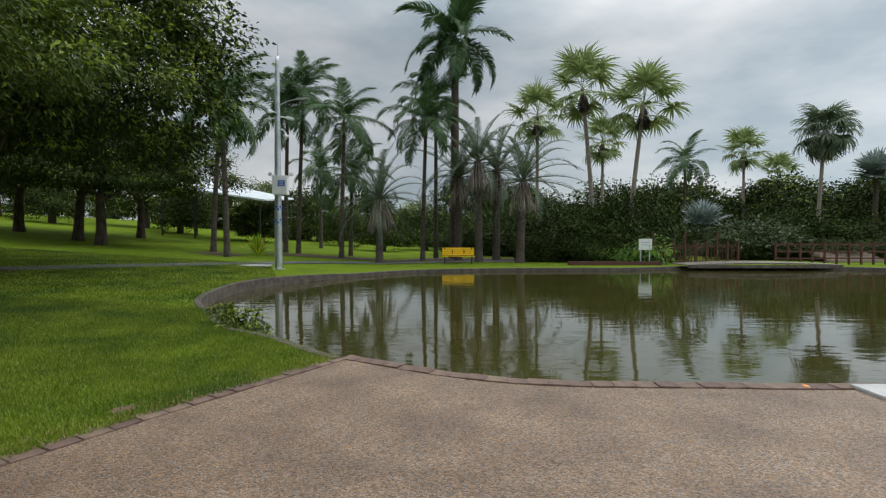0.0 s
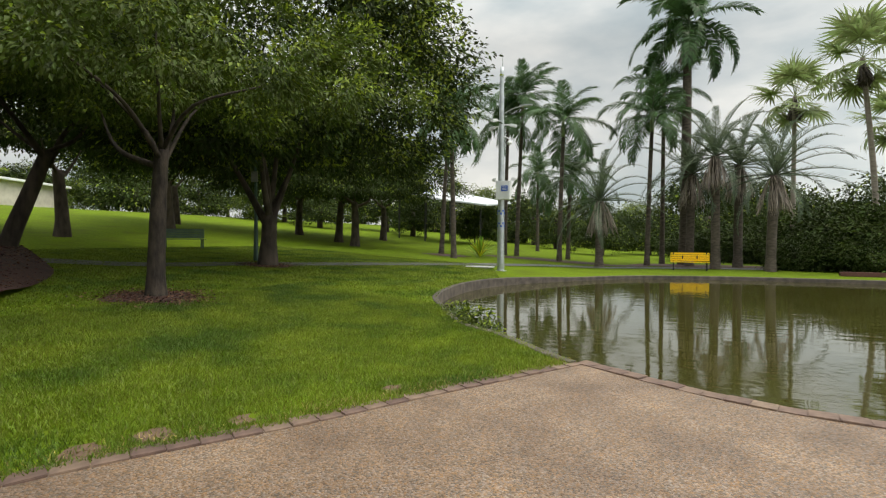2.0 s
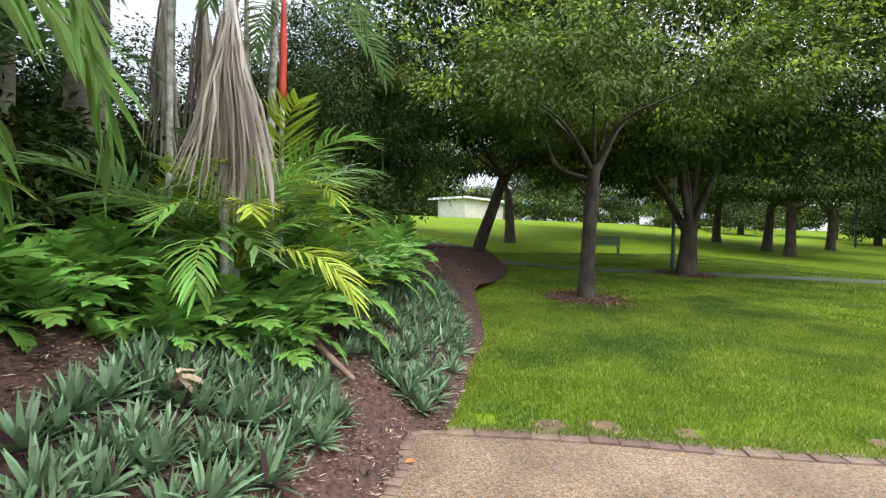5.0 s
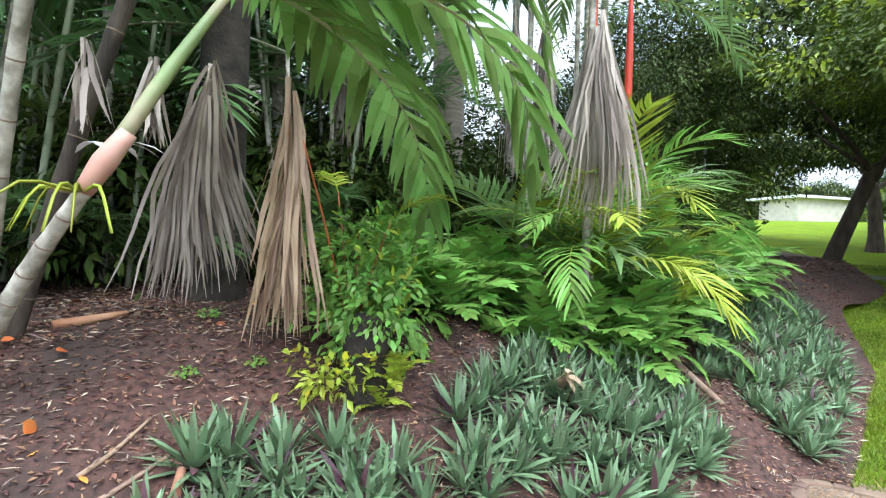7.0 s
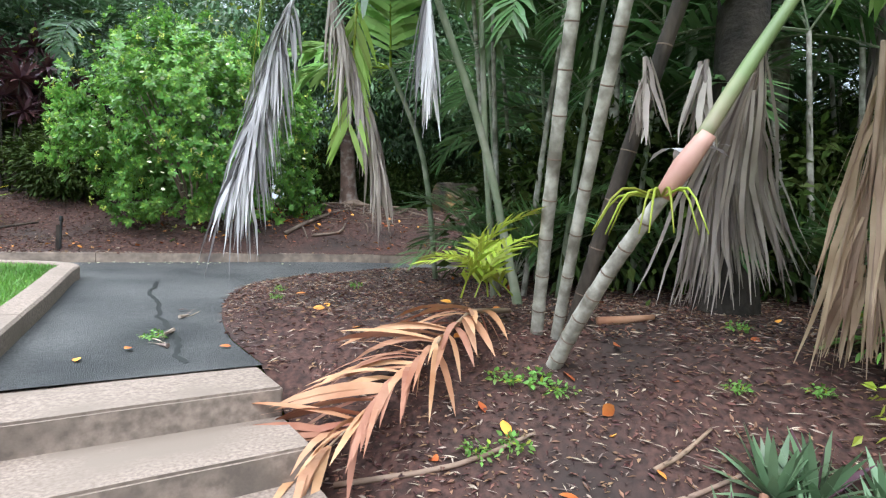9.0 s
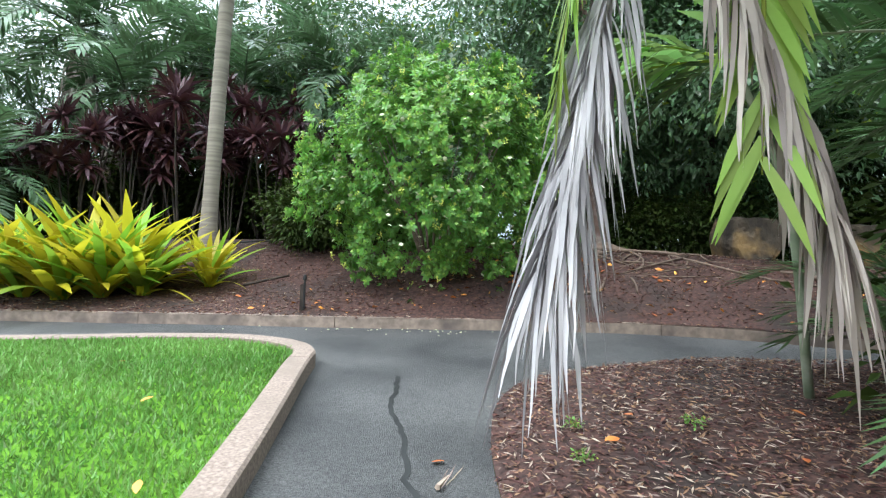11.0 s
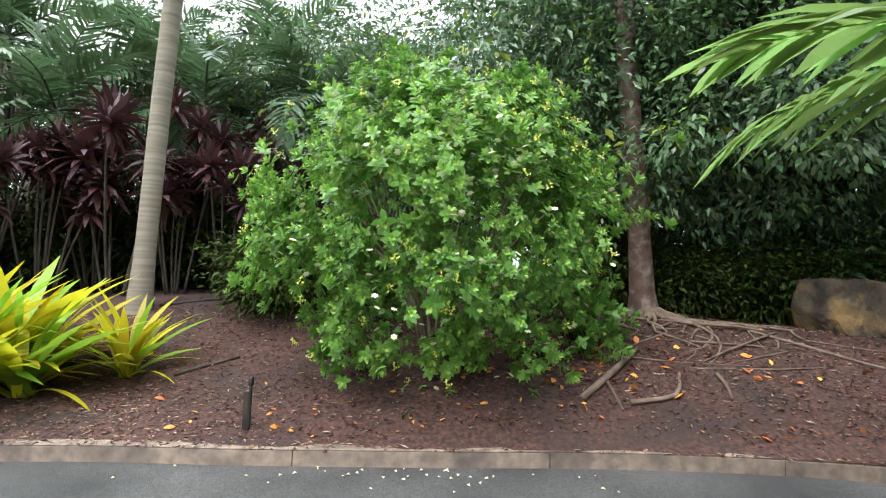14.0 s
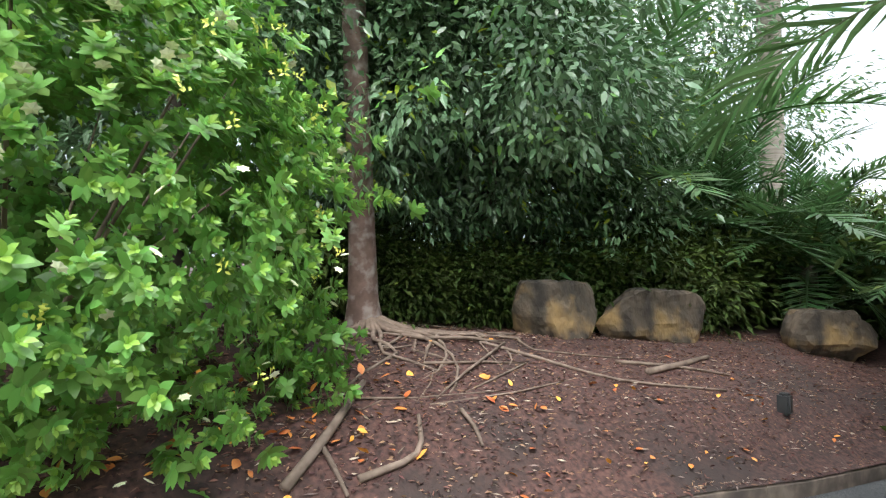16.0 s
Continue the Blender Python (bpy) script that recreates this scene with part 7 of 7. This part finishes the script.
PETAL = mesh_of("petal", [(*kites(np.array([[0, 0, 0.003]]), np.array([[1.0, 0, 0.1]]), np.array([[0, 0, 1.0]]), 0.03, 0.022, 0.3), 0)], [M_FLOWER])
for k in range(40):
    x = lrng.normal(-1.3, 0.7)
    y = kerb_back(x) + 0.18 + abs(lrng.normal(0, 0.18))
    single("petal", PETAL, "cream petal fallen on the asphalt path", "petal", "fallen petals", (x, y, path_z(x, y) + 0.004), lrng.uniform(0, 360), lrng.uniform(0.7, 1.3))
crack_pts = [(-0.95, -7.05), (-0.81, -6.4), (-0.86, -6.0), (-0.81, -5.56), (-0.84, -5.24), (-0.85, -4.91), (-0.81, -4.6), (-0.83, -4.45)]
single("path_crack", mesh_of("path_crack", [(*ribbon([(x + lrng.normal(0, 0.01), y) for x, y in dense(crack_pts, 0.06, False)], 0.03, path_z, 0.004), 0)], [M_BLACK]), "dark crack along the asphalt path", "crack", kind="structure")


def litter(name, label, pts, zf, length, width, material, seed, stand=0.12, lift=0.008):
    r = np.random.default_rng(seed)
    n = len(pts)
    p = np.column_stack([pts, [zf(a, b) + lift for a, b in pts]])
    az = r.uniform(0, 2 * np.pi, n)
    ax = np.column_stack([np.cos(az), np.sin(az), r.normal(0, stand, n)])
    nr = unit(np.tile(UP, (n, 1)) + r.normal(0, 0.35, (n, 3)))
    L = length * r.uniform(0.4, 1.5, n)
    single(name, mesh_of(name, [(*kites(p, ax, nr, L, np.minimum(L * 0.5, width * r.uniform(0.5, 1.5, n)), 0.2, 0.0), 0)], [material]), label, "litter", kind="stuff")


def scatter(poly, n, seed, x0, x1, y0, y1):
    r = np.random.default_rng(seed)
    q = np.column_stack([r.uniform(x0, x1, n), r.uniform(y0, y1, n)])
    return q[inside(poly, q[:, 0], q[:, 1])]


litter("mulch_chips", "brown shredded bark chips covering the bed", scatter(bed_loop, 90000, 1, -8, -1, -8, 3), bed_z, 0.038, 0.015, M_CHIP, 2, 0.25)
litter("mulch_chips", "brown leaf litter along the far end of the bed", scatter(bed_loop, 16000, 9, -20, -8, -1, 10), bed_z, 0.08, 0.035, M_CHIP, 10, 0.2)
litter("straw", "pale straw and leaf scraps over the mulch", scatter(bed_loop, 30000, 3, -8, -1, -8, 3), bed_z, 0.06, 0.009, M_STRAW, 4, 0.12, 0.014)
litter("mulch_chips", "brown bark chips covering the rear bed", scatter(far_loop, 80000, 5, -10, 5, -13, -6.5), far_z, 0.042, 0.016, M_CHIP, 6, 0.2)
litter("straw", "pale straw and petals over the rear bed", scatter(far_loop, 11000, 7, -10, 5, -13, -6.5), far_z, 0.06, 0.014, M_STRAW, 8, 0.1, 0.012)


ring_r = np.random.default_rng(90)
for x, y, w in ((-9.75, 7.0, 0.5), (-13.4, 14.1, 0.45)):
    litter("mulch_chips", "reddish bark chips and leaves round a trunk", ring_r.normal((x, y), (w, w * 0.9), (2600, 2)), lambda a, b: lawn_z(a, b) + 0.03, 0.07, 0.03, M_CHIP, 91, 0.3, 0.02)


def grass(name, label, pts, zf, height, material, seed, lean=0.6, width=0.007):
    r = np.random.default_rng(seed)
    n = len(pts)
    p = np.column_stack([pts, [zf(a, b) - 0.005 for a, b in pts]])
    az, h = r.uniform(0, 2 * np.pi, n), height * r.uniform(0.5, 1.35, n)
    side = np.column_stack([np.cos(az), np.sin(az), np.zeros(n)])
    dirn = np.column_stack([r.normal(0, lean, n), r.normal(0, lean, n), np.ones(n)])
    w = width * np.maximum(1.0, np.hypot(pts[:, 0], pts[:, 1])[:, None] / 6)
    v = np.stack([p - side * w, p + side * w, p + unit(dirn) * h[:, None]], 1).reshape(-1, 3)
    single(name, mesh_of(name, [(v, np.arange(3 * n).reshape(-1, 3), 0)], [material]), label, "grass", kind="stuff")


lawn_near = LAWN_EDGE + BED_LAWN[::-1][1:] + [(-25, 26), (-9, 26), (-6.1, 18.5)] + [p for p in SHORE[::-1] if p[1] < 18.3 and p[0] < 0]
g1 = scatter(lawn_near, 420000, 21, -9.5, -1.2, 1.3, 10.5)
g2 = scatter(lawn_near, 260000, 22, -22, -1.2, 3, 24)
lawn_pts = np.concatenate([g1, g2])
worn = np.zeros(len(lawn_pts), bool)
for x, y, a, b in BARE:
    worn |= ((lawn_pts[:, 0] - x) / a) ** 2 + ((lawn_pts[:, 1] - y) / b) ** 2 < np.random.default_rng(28).uniform(0.5, 1.3, len(lawn_pts))
worn &= np.random.default_rng(29).random(len(lawn_pts)) < 0.9
grass("grass", "short green lawn grass", lawn_pts[~worn], lawn_z, 0.055, M_BLADE, 23)
up_near = [p for p in KERB_LAWN if p[1] < -2.0 and p[0] < 8] + [(8, -9.0), (8, -2.0)]
up_near = [(p[0] + 0.17 if p[1] > -7.3 else p[0] + 0.1, p[1] + (0.17 if p[1] < -7.3 else 0)) for p in up_near]
grass("grass", "short bright green grass of the raised lawn", scatter(up_near, 220000, 24, -0.5, 8, -9.2, -2.0), lambda x, y: path_z(x, y) + 0.09, 0.05, M_BLADELUSH, 25)
edge = np.array(dense(LAWN_EDGE, 0.0015, False))
er = np.random.default_rng(26)
edge = edge + np.column_stack([-np.abs(er.normal(0.14, 0.11, len(edge))), np.abs(er.normal(0.08, 0.05, len(edge)))])
grass("dry_grass", "dry yellowed grass along the brick edging", edge[er.random(len(edge)) < np.array([0.35 + 0.5 * (noise.noise(Vector((a * 1.7, b * 1.7, 0))) > 0.1) for a, b in edge])], lawn_z, 0.06, M_DRYGRASS, 27, 1.2)


# ---- brick edging ----
def edging(name, label, line, n0, off, wide, z):
    root = thing(name, label, "edging", kind="structure")
    p = np.array(dense(line, 0.01, False))
    s = np.concatenate([[0], np.cumsum(np.linalg.norm(np.diff(p, axis=0), axis=1))])
    k = int(s[-1] / n0)
    r = np.random.default_rng(int(n0 * 1000))
    for i in range(k):
        u = (i + 0.5) * s[-1] / k
        c = np.array([np.interp(u, s, p[:, 0]), np.interp(u, s, p[:, 1])])
        d = np.array([np.interp(u + 0.05, s, p[:, 0]) - np.interp(u - 0.05, s, p[:, 0]), np.interp(u + 0.05, s, p[:, 1]) - np.interp(u - 0.05, s, p[:, 1])])
        d = d / np.linalg.norm(d)
        nrm = np.array([-d[1], d[0]])
        c = c + nrm * off
        part("brick", BRICKS[(i, wide)[0] % 2] if wide > 0.15 else BRICKS[2 + i % 2], root, pose(c[0], c[1], z + r.normal(0, 0.003), r.normal(0, 0.6), r.normal(0, 0.6), math.degrees(math.atan2(d[1], d[0])) + r.normal(0, 0.8)))


BRICKS = [box("brick", 0.227, 0.2, 0.07, M_BRICK, 0.005), box("brick", 0.228, 0.203, 0.07, M_BRICK, 0.006), box("brick", 0.109, 0.2, 0.07, M_BRICK, 0.005), box("brick", 0.11, 0.204, 0.07, M_BRICK, 0.006)]
edging("brick_edging", "row of brown clay pavers between lawn and paving", LAWN_EDGE, 0.23, -0.0, 0.2, -0.056)
edging("brick_edging", "row of brown clay pavers along the pond edge", POND_FRONT, 0.23, -0.09, 0.2, -0.055)
edging("brick_edging", "curved row of brown clay pavers along the garden bed", BED_EDGE, 0.112, -0.02, 0.1, -0.056)
